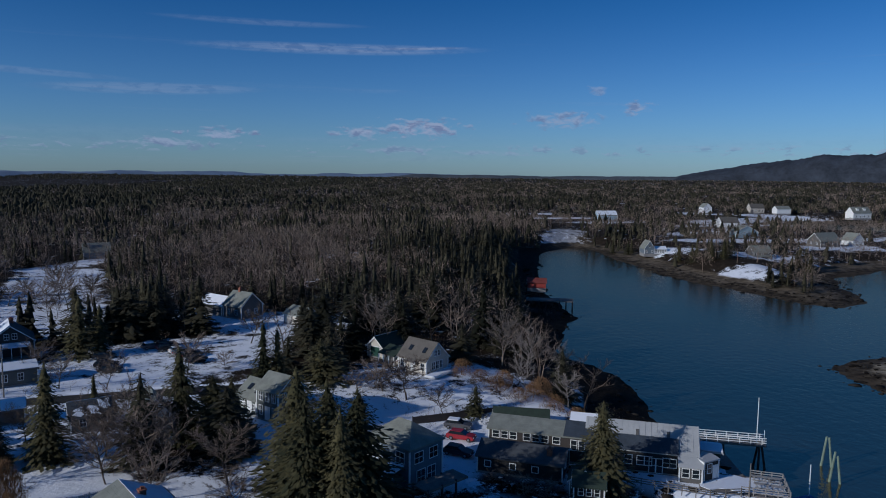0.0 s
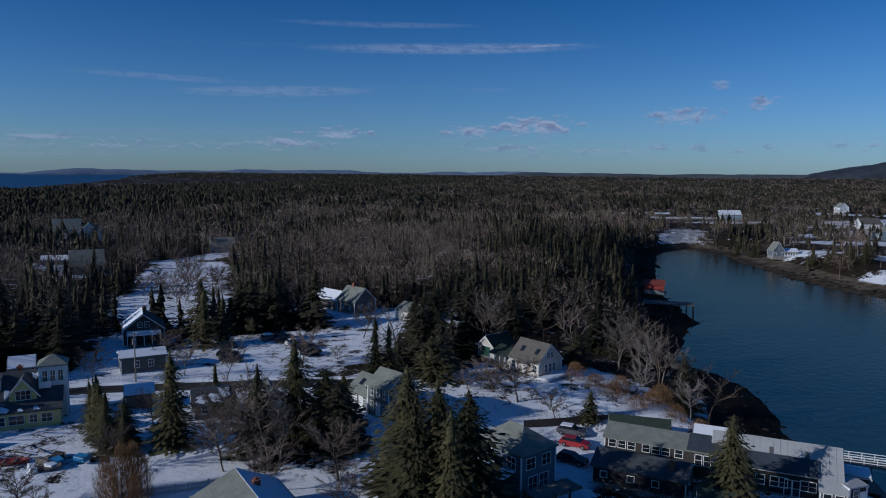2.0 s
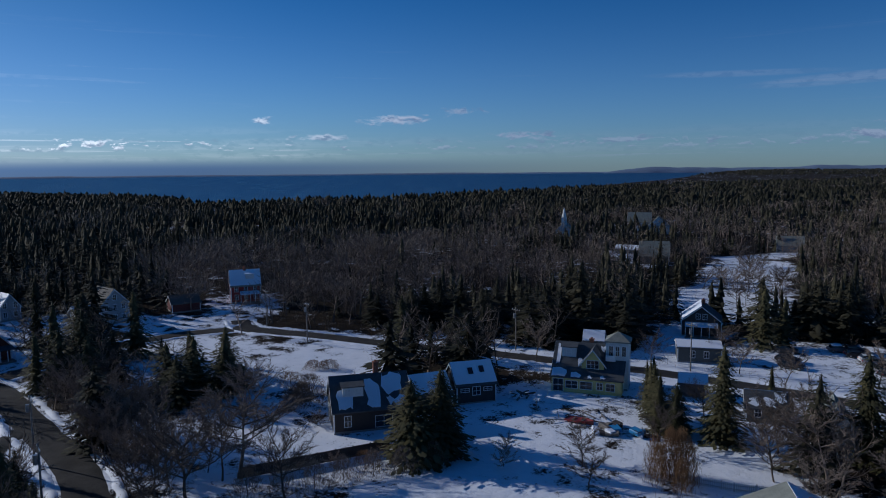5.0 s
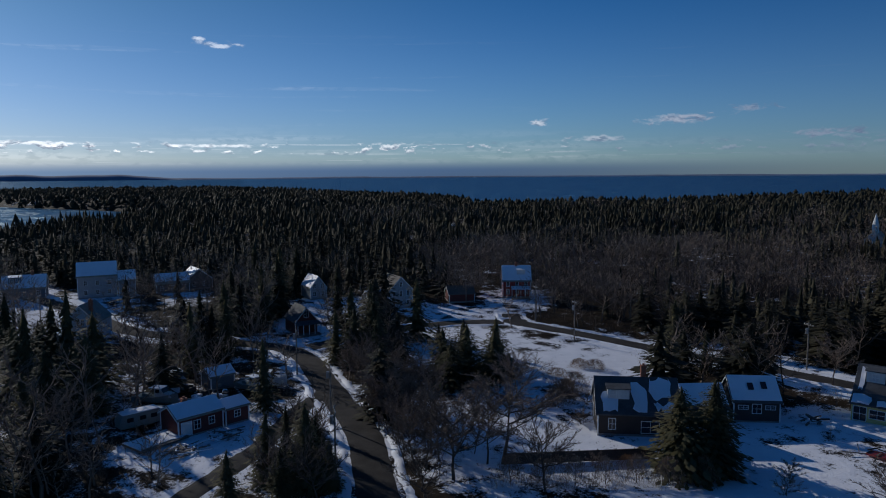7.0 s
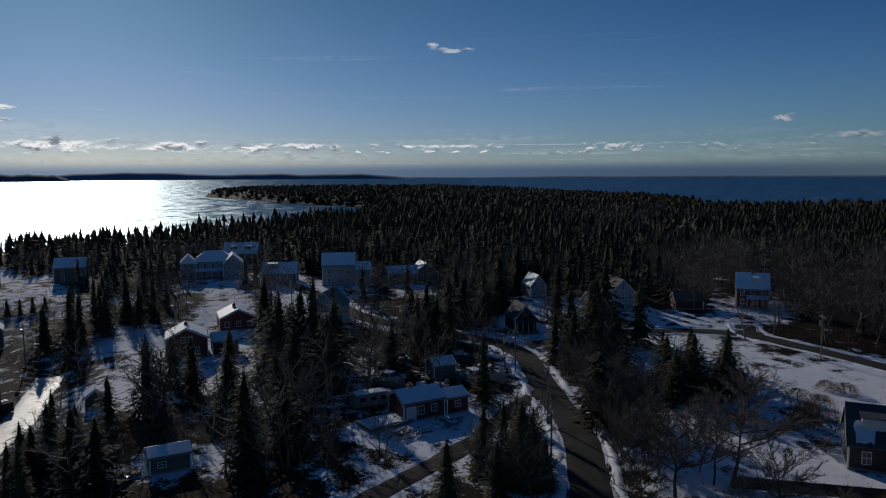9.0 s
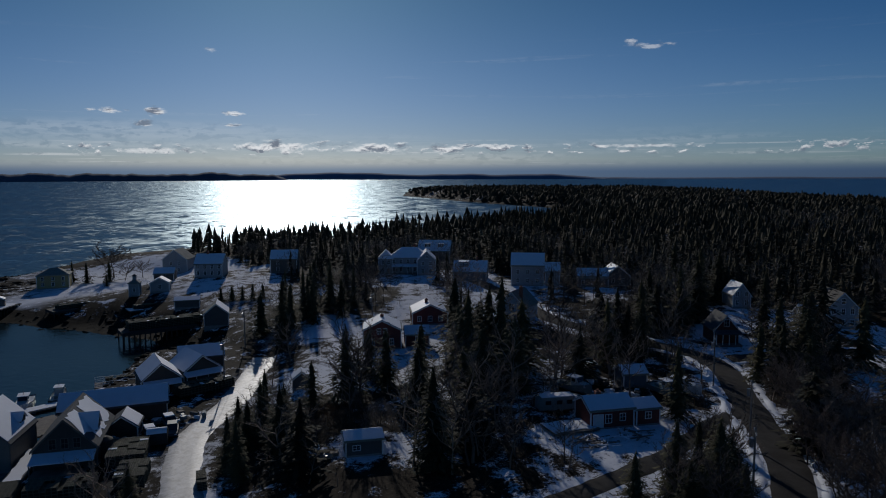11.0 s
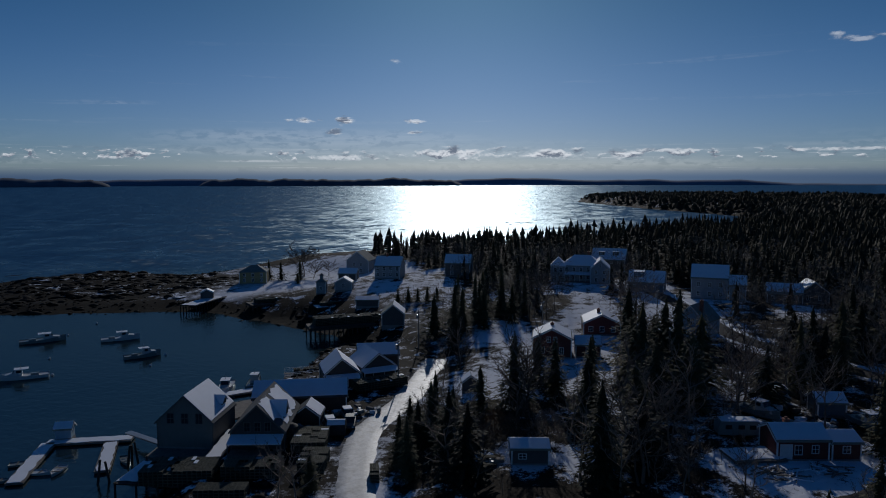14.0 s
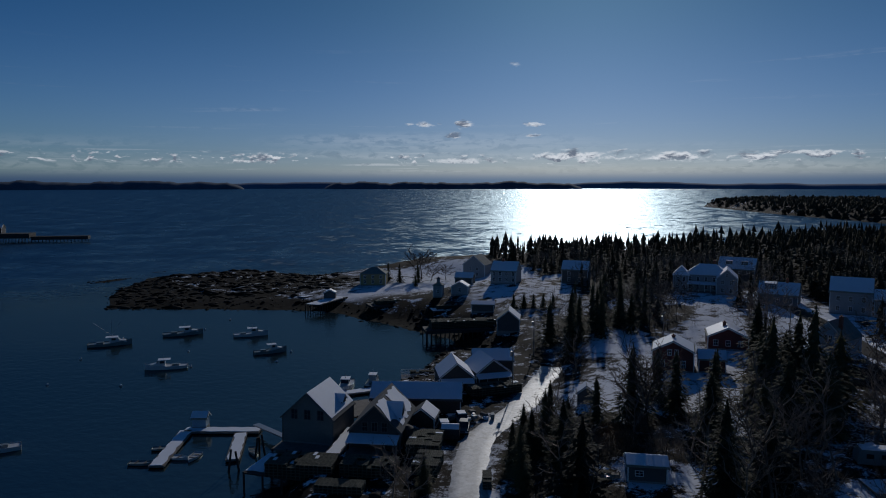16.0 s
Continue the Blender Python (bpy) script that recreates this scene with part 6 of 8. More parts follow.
house("white_house", (-230.6, -184.4), (-233.4, -175.4), 9.0, 5.6, 9.2, "y", SHADEWHITE, SHINGLE, "white gabled house near the sea", wins=row("front", 2, 3, 3.2) + row("front", 2, 3, 0.9), snow=("left",))
house("white_house", (-202.4, -149.0), (-205.6, -140.6), 8.0, 4.6, 7.6, "x", SHADEWHITE, SHINGLE, "white two-storey house with a snowy roof and chimney", wins=row("front", 4, 7, 3.0) + row("front", 4, 7, 0.9), snow=("front",), chimney=(-1, 4, 0.7))
house("tall_house", (-217.1, -128.9), (-220.4, -120.6), 7.0, 5.0, 7.8, "x", GREYWALL, SHINGLE, "grey house with a snowy roof behind spruces", wins=row("front", 2, 4, 3.0) + row("front", 2, 4, 0.9), snow=("front",))
house("shore_hut", (-196.4, -160.6), (-199.2, -155.0), 5.0, 2.6, 4.2, "x", GREYWALL, SHINGLE, "small grey shore hut with snow on its roof", "shed", snow=("front",), wins=row("front", 1, 0, 1.0))
house("hut", (-110.2, -61.2), (-111.8, -58.6), 2.6, 2.0, 3.2, "y", GREYWALL, SHINGLE, "little grey hut with a sunlit snowy roof beside the dock road", "hut", snow=("left", "right"), corners=False)
house("shingled_barn", (-153.6, -110.6), (-156.8, -105.6), 7.0, 3.4, 5.8, "y", GREYWALL, SHINGLE, "weathered shingled barn above the wharf", "barn", snow=("right",))
house("flat_shed", (-168.0, -130.6), (-171.6, -125.0), 4.5, 2.2, 2.9, "x", GREYWALL, SHINGLE, "low shed with a snowy flat roof", "shed", snow=("front", "back"))
house("tool_shed", (-82.0, -37.9), (-84.4, -33.8), 3.6, 2.3, 2.9, "x", GREYWALL, SHINGLE, "low grey tool shed with a snow-covered roof in brush", "shed", snow=("front", "back"), wins=[("front", -1.0, 0.9, 0.9, 0.6)])

# docks
# Weathered shingle, its colour darkened for dock fronts turned from the sun.
WHARFWALL = wall_paint("weathered_shingle_wall_shaded", (0.085, 0.074, 0.064))
SILVERED = wall_paint("pale_weathered_shingle_wall", (0.2, 0.185, 0.165))
house("boathouse", (-68.2, -90.4), (-72.1, -82.8), 9.0, 4.3, 8.2, "y", SILVERED, DARKROOF, "big shingled boathouse on piles with snow on one roof slope", "boathouse", base=2.6, wins=row("front", 3, 4.4, 3.9, 1.0, 1.5), snow=("right",), snow_part=0.92, trim=TIMBER, dormers=())
house("fish_house", (-71.8, -78.6), (-76.0, -72.0), 12.0, 3.2, 7.0, "y", WHARFWALL, DARKROOF, "weathered shingled fish house with patchy snow and white windows", "fish house", base=3.2, trim=TIMBER, wins=row("front", 3, 3.0, 3.0, 0.8, 1.3), porch=(0, 7.8, 2.6, 1.9, 2, SNOW), patches=[("right", -5.8, -1.0, 0.03, 0.7), ("right", 0.5, 5.8, 0.05, 0.95), ("right", -4.0, 1.0, 0.6, 0.98)])
house("long_shed", (-85.6, -88.4), (-95.4, -76.0), 8.0, 3.0, 4.9, "x", DARKBROWN, DARKROOF, "long dark dock shed under an even snowy roof", "shed", base=2.9, snow=("front", "back"))
house("dock_shed", (-102.8, -87.2), (-107.8, -82.6), 8.0, 3.2, 6.0, "y", WHARFWALL, DARKROOF, "gabled dock shed with bright snow on its roof", "shed", base=3.0, snow=("left", "right"), porch=(0, 6.4, 1.6, 2.3, 2, SNOW), doors=[("front", 0, 2.2, 2.2, DARKROOF)])
house("dock_shed", (-110.0, -83.8), (-116.0, -80.0), 8.0, 3.0, 5.6, "y", WHARFWALL, DARKROOF, "gabled dock shed with a wide snowy front roof", "shed", base=3.2, snow=("left", "right"), porch=(0, 7.4, 1.8, 2.2, 2, SNOW), doors=[("front", 0, 2.2, 2.1, DARKROOF)])
house("back_shed", (-117.2, -90.2), (-122.6, -83.8), 6.0, 3.2, 5.0, "x", WHARFWALL, DARKROOF, "snow-roofed shed behind the gabled dock sheds", "shed", base=3.2, snow=("front", "back"))
house("small_barn", (-83.8, -77.6), (-86.0, -73.9), 4.0, 2.0, 3.6, "y", DARKBROWN, DARKROOF, "small dark barn with snow on one roof slope", "barn", base=3.4, snow=("right",))



def cross_gable(ob, eave, top, half, v, w, low, peak, wall, roof, snowy):
    """A gabled dormer on the right-hand slope of a roof whose ridge runs inward."""
    slope = (top - eave) / half
    x0, x1 = (top - peak) / slope, (top - low) / slope + 0.15
    bm = solid_into(bmesh.new(), [(x1, v - w / 2, low - 0.3), (x1, v + w / 2, low - 0.3), (x1, v + w / 2, low + 0.5), (x1, v, peak), (x1, v - w / 2, low + 0.5)], (-(x1 - x0) * 0.7, 0, 0))
    d = part("dormer", bm, wall, ob)
    for s in (-1, 1):
        bm = solid_into(bmesh.new(), [(x0, v, peak + 0.05), (x1 + 0.25, v, peak + 0.05), (x1 + 0.25, v + s * (w / 2 + 0.25), low + 0.3), (x0 + (x1 - x0) * 0.8, v + s * (w / 2 + 0.25), low + 0.3)], (0, 0, 0.12))
        part("dormer_roof", bm, SNOW if snowy else roof, d)


for thing in [o for o in bpy.data.objects if o.name in ("boathouse", "fish_house")]:
    if thing.name == "boathouse":
        cross_gable(thing, 4.3, 8.2, 4.27, 6.4, 1.8, 5.0, 6.3, WHARFWALL, DARKROOF, True)
    else:
        cross_gable(thing, 3.2, 7.0, 3.91, 4.6, 3.0, 3.9, 6.2, WHARFWALL, DARKROOF, True)

house("boat_shed", (10.6, 107.4), (19.0, 107.2), 3.0, 1.5, 2.2, "x", MOSS, OLDGREEN, "long low shed with a dark green roof behind the shop", "shed")

# across the inlet and far inland
house("inlet_house", (109.0, 373.6), (114.5, 373.8), 8.0, 3.2, 7.2, "y", SLATE, SHINGLE, "dark gabled house with white rakes across the inlet", wins=row("front", 2, 3, 0.9) + row("front", 1, 0, 3.6), base=3.6)
house("inlet_wing", (114.6, 374.0), (121.0, 374.2), 6.0, 2.5, 4.0, "x", CLAPWHITE, SHINGLE, "low white sun room wing across the inlet", "house", wins=row("front", 5, 5, 0.8), snow=("front",), base=3.6)
house("shore_house", (153.4, 342.2), (162.6, 342.6), 8.0, 4.6, 7.4, "x", GREYWALL, SHINGLE, "grey two-storey shore house with a porch", wins=row("front", 3, 7, 3.0) + row("front", 3, 7, 0.9), porch=(0, 9, 2.4, 2.4, 5, SHINGLE), base=4)
house("grey_house", (213.6, 394.0), (228.0, 400.0), 9.0, 5.2, 9.6, "x", GREYWALL, SHINGLE, "large grey gabled house across the inlet", wins=row("front", 4, 11, 3.2) + row("front", 4, 11, 0.9) + row("left", 2, 4, 3.2), base=4.5)
house("white_house", (241.0, 410.0), (249.0, 413.0), 8.0, 4.6, 8.6, "y", CLAPWHITE, SHINGLE, "white gabled house behind bare trees", base=4.5, wins=row("front", 2, 3, 1.0))
house("white_farm", (394.0, 677.0), (414.0, 682.0), 10.0, 5.5, 11.0, "x", CLAPWHITE, SHINGLE, "white farmhouse beside a snowy field", wins=row("front", 4, 14, 1.2, 1.2, 1.6), base=7, dormers=[("front", -4, 3, 2.2, CLAPWHITE), ("front", 4, 3, 2.2, CLAPWHITE)])
house("white_farm", (328.0, 752.0), (343.0, 754.0), 9.0, 5.0, 9.5, "x", CREAM, BROWNROOF, "pale farmhouse beyond the snowy field", wins=row("front", 4, 11, 1.2, 1.2, 1.6), base=8)
house("white_barn", (348.0, 735.0), (363.0, 737.0), 9.0, 5.0, 8.0, "x", CLAPWHITE, SHINGLE, "long white barn beyond the snowy field", "barn", base=8)
house("white_house", (272.0, 736.0), (281.0, 738.0), 9.0, 6.0, 10.0, "y", CLAPWHITE, SHINGLE, "small white house at the field's edge", base=8)
house("white_house", (133.0, 600.0), (150.0, 603.0), 9.0, 4.0, 7.5, "x", LIGHTBLUE, SHINGLE, "pale house with snow on its roof in the woods", base=8, snow=("front",))
house("white_house", (212.0, 533.0), (226.0, 535.0), 9.0, 4.0, 8.0, "x", CLAPWHITE, BROWNROOF, "white house with a brown roof beyond the inlet", base=7)
house("blue_house", (188.0, 448.0), (203.0, 450.0), 9.0, 4.5, 8.4, "y", LIGHTBLUE, SHINGLE, "pale blue house among bare trees", base=6, wins=row("front", 2, 4, 1.0))
house("far_house", (-228.0, 311.0), (-219.0, 317.0), 9.0, 6.0, 11.0, "y", CLAPWHITE, SHINGLE, "white house above the trees on the hill", base=7, wins=row("front", 2, 4, 4.0, 1.1, 1.7))
house("far_house", (-246.0, 318.0), (-236.0, 325.0), 9.0, 7.0, 12.0, "x", CLAPWHITE, SHINGLE, "pale house with a steep roof on the hill", base=7, wins=row("front", 3, 7, 4.0, 1.1, 1.7))
house("far_barn", (-166.0, 222.0), (-157.0, 228.0), 9.0, 4.0, 9.0, "x", GREYWALL, SHINGLE, "grey barn with a big plain roof at the clearing", "barn", base=6.5)
house("far_house", (-150.0, 294.0), (-141.0, 299.0), 8.0, 4.0, 7.5, "x", SLATE, SHINGLE, "blue-grey house at the end of the snowy field", base=6.5)
house("far_shed", (-190.0, 238.0), (-176.0, 246.0), 7.0, 3.0, 4.6, "x", SLATE, SHINGLE, "low shed with a wide snowy roof", "shed", base=6.5, snow=("front", "back"))
steeple = house("church", (-252.0, 268.0), (-246.0, 272.5), 12.0, 7.0, 11.0, "y", CLAPWHITE, SHINGLE, "white wooden church with a pointed steeple", "church", base=5)
bm = box(bmesh.new(), -1.2, 1.2, 0.7, 3.1, 7.0, 13.5)
part("tower", bm, CLAPWHITE, steeple)
bm = bmesh.new()
rod_into(bm, (0, 1.9, 13.5), (0, 1.9, 18.5), 1.3, 0.05, 8)
part("spire", bm, CLAPWHITE, steeple)

# ---- boats, docks, cars and small things ----
def paint_of(name, colour, rough=0.4):
    return paint(name, colour, rough, 0.08, 0.7, 6.0, spec=0.5)


RUBBER = paint("black_rubber", (0.02, 0.02, 0.02), 0.8, 0.2)
STEEL = paint("dull_steel", (0.35, 0.35, 0.36), 0.4, 0.1, metal=0.9)
LAMP = paint("clear_headlight", (0.7, 0.7, 0.7), 0.2, 0.05)
WHEEL = None


def car(x, y, turn, coat, label, tall=1.45, length=4.5, snow=False):
    """A parked car: lower body, glazed cabin, wheels and lamps."""
    global WHEEL
    ob = root("car", x, y, g(x, y) + 0.05, turn, label, "car", "parked cars")
    h, l = length / 2, tall
    bm = solid_into(bmesh.new(), [(-h, -0.88, 0.35), (-h, -0.88, 0.85), (-h + 0.25, -0.88, 0.98), (h - 1.35, -0.88, 0.98), (h - 0.15, -0.88, 0.8), (h, -0.88, 0.6), (h, -0.88, 0.35), (h - 0.3, -0.88, 0.26), (-h + 0.3, -0.88, 0.26)], (0, 1.76, 0))
    bmesh.ops.bevel(bm, geom=bm.edges[:], offset=0.06, segments=1, affect="EDGES")
    part("body", bm, coat, ob)
    bm = solid_into(bmesh.new(), [(-h + 0.3, -0.78, 0.96), (-h + 0.65, -0.7, l - 0.06), (h - 2.1, -0.7, l - 0.06), (h - 1.3, -0.78, 0.96)], (0, 1.56, 0))
    part("cabin_glass", bm, PANE, ob, "dark tinted windows")
    bm = box(bmesh.new(), -h + 0.6, h - 2.05, -0.72, 0.72, l - 0.07, l + (0.1 if snow else 0.0))
    bmesh.ops.bevel(bm, geom=bm.edges[:], offset=0.04, segments=1, affect="EDGES")
    part("car_roof", bm, SNOW if snow else coat, ob)
    if WHEEL is None:
        WHEEL = (mesh_of("tyre", rod_into(bmesh.new(), (0, -0.11, 0), (0, 0.11, 0), 0.33, 0.33, 12), RUBBER),
                 mesh_of("rim", rod_into(bmesh.new(), (0, -0.12, 0), (0, 0.12, 0), 0.19, 0.19, 8), STEEL))
    for sx in (-h + 0.8, h - 0.85):
        for sy in (-0.82, 0.82):
            t = shared("tyre", WHEEL[0], ob, pose(sx, sy, 0.33))
            shared("rim", WHEEL[1], t, Matrix())
    for sy in (-0.6, 0.6):
        part("headlight", box(bmesh.new(), h - 0.12, h - 0.01, sy - 0.18, sy + 0.18, 0.6, 0.74), LAMP, ob)
        part("tail_light", box(bmesh.new(), -h - 0.02, -h + 0.06, sy - 0.2, sy + 0.2, 0.66, 0.84), paint("red_lens", (0.3, 0.01, 0.01), 0.3), ob)
    return ob


BLACKCOAT, GREYCOAT = paint_of("black_car_paint", (0.015, 0.016, 0.02)), paint_of("grey_car_paint", (0.09, 0.09, 0.1))
REDCOAT, WHITECOAT = paint_of("red_car_paint", (0.32, 0.02, 0.03)), paint_of("white_car_paint", (0.6, 0.6, 0.58))
for x, y, turn, coat, label, snow in [
        (-67.9, 139.4, 20, BLACKCOAT, "black sedan parked on the snowy lot", False), (-61.8, 129.4, 12, BLACKCOAT, "dark sedan parked across the snowy lot", False),
        (-61.2, 147.5, 40, GREYCOAT, "grey car parked at the back of the lot", True), (-57.4, 146.2, 42, BLACKCOAT, "black car in the row at the wood's edge", False),
        (-54.0, 144.2, 42, WHITECOAT, "white wagon in the row at the wood's edge", False), (-50.4, 141.0, 45, BLACKCOAT, "black car at the end of the parked row", False),
        (-64.4, 133.2, 15, BLACKCOAT, "black pickup parked on the snowy lot", False), (-58.8, 149.0, 41, BLACKCOAT, "dark car in the back row of the lot", False), (-52.4, 142.4, 44, GREYCOAT, "grey car in the row at the wood's edge", False),
        (-48.0, 137.0, 60, BLACKCOAT, "dark car nosed into the brush", False), (-37.4, 114.6, 15, BLACKCOAT, "black car on the drive behind spruces", False),
        (4.8, 103.6, -20, REDCOAT, "red car beside the slate-blue house", False), (4.2, 97.4, -25, BLACKCOAT, "black car beside the slate-blue house", False),
        (4.4, 108.6, -15, GREYCOAT, "grey car with snow by the board fence", True)]:
    car(x, y, turn, coat, label, snow=snow)
for x, y, turn, coat, label, snow in [
        (-62.4, 91.6, 80, GREYCOAT, "snow-dusted car by the yellow house", True), (-84.8, 104.4, 60, GREYCOAT, "grey car beside the road", True),
        (-88.6, -69.8, 35, BLACKCOAT, "black pickup by the dock road", False), (-91.4, -72.4, 50, GREYCOAT, "car half covered in snow by the dock road", True),
        (-86.2, -71.8, 48, BLACKCOAT, "dark van near the fish house", True)]:
    car(x, y, turn, coat, label, tall=1.7, snow=snow)


def hull_into(bm, length, beam, free, bow=1.6, draft=0.3):
    """A boat hull lofted from stern to stem, open on top at the sheer."""
    rows = []
    n = 9
    for i in range(n):
        f = i / (n - 1)
        x = -length / 2 + length * f
        w = beam / 2 * (1 - max(0, (f - 0.45) / 0.55) ** 2.2) * (0.9 + 0.1 * min(1, f * 3))
        sheer = free * (1 + (bow - 1) * max(0, f - 0.3) ** 1.6 / 0.56)
        w = max(w, 0.02)
        rows.append([bm.verts.new(p) for p in ((x, -w, sheer), (x, -w * 0.92, 0.05), (x, -w * 0.45, -draft), (x, 0, -draft - 0.1), (x, w * 0.45, -draft), (x, w * 0.92, 0.05), (x, w, sheer))])
    for a, b in zip(rows, rows[1:]):
        for j in range(6):
            bm.faces.new((a[j], b[j], b[j + 1], a[j + 1]))
    bm.faces.new(rows[0])
    deck = [bm.verts.new((r[0].co.x, r[0].co.y * 0.93, r[0].co.z - 0.16)) for r in rows] + [bm.verts.new((r[6].co.x, r[6].co.y * 0.93, r[6].co.z - 0.16)) for r in rows[::-1]]
    for j in range(n - 1):
        bm.faces.new((rows[j][0], rows[j + 1][0], deck[j + 1], deck[j]))
        bm.faces.new((rows[j][6], rows[j + 1][6], deck[2 * n - 2 - j], deck[2 * n - 1 - j]))
        bm.faces.new((deck[j], deck[j + 1], deck[2 * n - 2 - j], deck[2 * n - 1 - j]))
    return bm


HULLWHITE, HULLGREY = paint_of("white_hull_paint", (0.55, 0.55, 0.53)), paint_of("grey_green_hull_paint", (0.2, 0.23, 0.22))


def lobster_boat(x, y, turn, length, coat, label, rigged=False, z=0.0):
    ob = root("lobster_boat", x, y, z, turn, label, "boat", "moored boats")
    part("hull", hull_into(bmesh.new(), length, length * 0.32, 0.75, 2.0), coat, ob)
    b = length * 0.32
    bm = solid_into(bmesh.new(), [(0.02 * length, -b * 0.3, 0.6), (0.02 * length, -b * 0.3, 2.2), (0.16 * length, -b * 0.3, 2.2), (0.21 * length, -b * 0.3, 1.45), (0.36 * length, -b * 0.26, 1.25), (0.38 * length, -b * 0.26, 0.8)], (0, b * 0.6, 0))
    part("wheelhouse", bm, HULLWHITE, ob)
    part("wheelhouse_roof", box(bmesh.new(), -0.1 * length, 0.185 * length, -b * 0.34, b * 0.34, 2.2, 2.3), SNOW, ob, "snow-covered cabin roof")
    bm = solid_into(bmesh.new(), [(0.168 * length, -b * 0.27, 2.14), (0.212 * length, -b * 0.27, 1.52), (0.222 * length, -b * 0.27, 1.52), (0.178 * length, -b * 0.27, 2.14)], (0, b * 0.54, 0))
    part("windscreen", bm, PANE, ob)
    for sy in (-1, 1):
        part("side_window", box(bmesh.new(), 0.045 * length, 0.14 * length, sy * b * 0.305 - 0.015, sy * b * 0.305 + 0.015, 1.5, 2.05), PANE, ob)
    part("mast", rod_into(bmesh.new(), (0.05 * length, 0, 2.3), (0.05 * length, 0, 3.4 if not rigged else 6.8), 0.05, 0.03), STEEL, ob)
    part("rub_rail", solid_into(bmesh.new(), [(-length / 2 - 0.03, -b * 0.46, 0.62), (-length / 2 - 0.03, b * 0.46, 0.62), (-length / 2 - 0.03, b * 0.46, 0.72), (-length / 2 - 0.03, -b * 0.46, 0.72)], (0.08, 0, 0)), RUBBER, ob)
    if rigged:
        for dx in (-0.2, 0.1):
            part("boom", rod_into(bmesh.new(), (0.05 * length, 0, 2.6), ((0.05 + dx * 2) * length, 0.4, 6.2), 0.05, 0.03), STEEL, ob)
    part("engine_box", box(bmesh.new(), -0.3 * length, -0.14 * length, -b * 0.16, b * 0.16, 0.55, 1.05), HULLGREY, ob)
    return ob


lobster_boat(-83.9, -156.4, -32, 9.6, HULLWHITE, "white lobster boat on its mooring in the harbour")
lobster_boat(-106.3, -188.4, 151, 11.0, HULLGREY, "grey-green lobster boat moored in the harbour")
lobster_boat(-118.3, -172.4, 146, 9.6, HULLWHITE, "white lobster boat moored near the ledge")
lobster_boat(-109.4, -150.8, 155, 8.4, HULLGREY, "small dark lobster boat moored off the docks")
lobster_boat(-86.4, -191.0, 150, 11.0, HULLGREY, "rigged grey fishing boat with a tall mast on its mooring", True)
lobster_boat(-38.2, -128.2, -20, 9.0, HULLWHITE, "white boat lying at its mooring near the floats")
lobster_boat(-100.8, -112.0, 40, 9.0, HULLWHITE, "snow-covered lobster boat tied up behind the long shed")
lobster_boat(-106.4, -109.6, 215, 8.0, HULLGREY, "grey workboat tied up behind the boathouse")
lobster_boat(-124.4, 3.4, 75, 8.4, HULLWHITE, "white motor boat laid up on land beside junk", z=g(-124.4, 3.4) + 0.5)
lobster_boat(-119.8, -13.4, 60, 8.0, HULLGREY, "old grey boat laid up in snowy brush", z=g(-119.8, -13.4) + 0.5)


def dinghy(x, y, turn, length, coat, label, z=0.05):
    ob = root("dinghy", x, y, z, turn, label, "boat", "dinghies at the float")
    part("hull", hull_into(bmesh.new(), length, length * 0.4, 0.35, 1.4, 0.12), coat, ob)
    for f in (-0.22, 0.12):
        part("thwart", box(bmesh.new(), f * length - 0.12, f * length + 0.12, -length * 0.17, length * 0.17, 0.28, 0.33), TIMBER, ob)
    return ob


dinghy(-57.6, -107.8, 140, 4.2, HULLGREY, "grey skiff lying beside the float")
dinghy(-56.6, -102.8, 118, 4.4, HULLWHITE, "white skiff tied along the float")
dinghy(-58.6, -100.8, 35, 3.8, HULLWHITE, "small white dinghy at the float")
dinghy(-66.2, -95.6, 60, 3.8, HULLGREY, "dinghy pulled up at the finger float")
dinghy(-52.0, -104.6, 130, 4.0, HULLGREY, "dark skiff off the end of the float")
dinghy(-66.8, 77.2, 20, 4.2, paint_of("faded_red_plastic", (0.25, 0.03, 0.03)), "faded red kayak lying in the snowy yard", g(-66.8, 77.2) + 0.2)

bm_buoy = bmesh.new()
bmesh.ops.create_uvsphere(bm_buoy, u_segments=10, v_segments=7, radius=0.32)
rod_into(bm_buoy, (0, 0, 0.25), (0, 0, 0.55), 0.04)
BUOY = mesh_of("mooring_buoy", bm_buoy, paint_of("white_buoy_plastic", (0.5, 0.52, 0.55)))
for x, y in ((-88.5, -153.5), (-114.5, -190.5), (-96.5, -168.5), (-113.5, -147.5), (-92.5, -196.5), (-104.8, -141.8), (-74.5, -181.0), (-60.0, -163.0), (-128.0, -198.0), (-70.0, -150.0)):
    ob = new("mooring_buoy", BUOY)
    ob.matrix_world = pose(x, y, 0.08, 12, 8, x * 40)
    tagged(ob, "small pale mooring buoy floating in the harbour", "buoy", "mooring buoys")


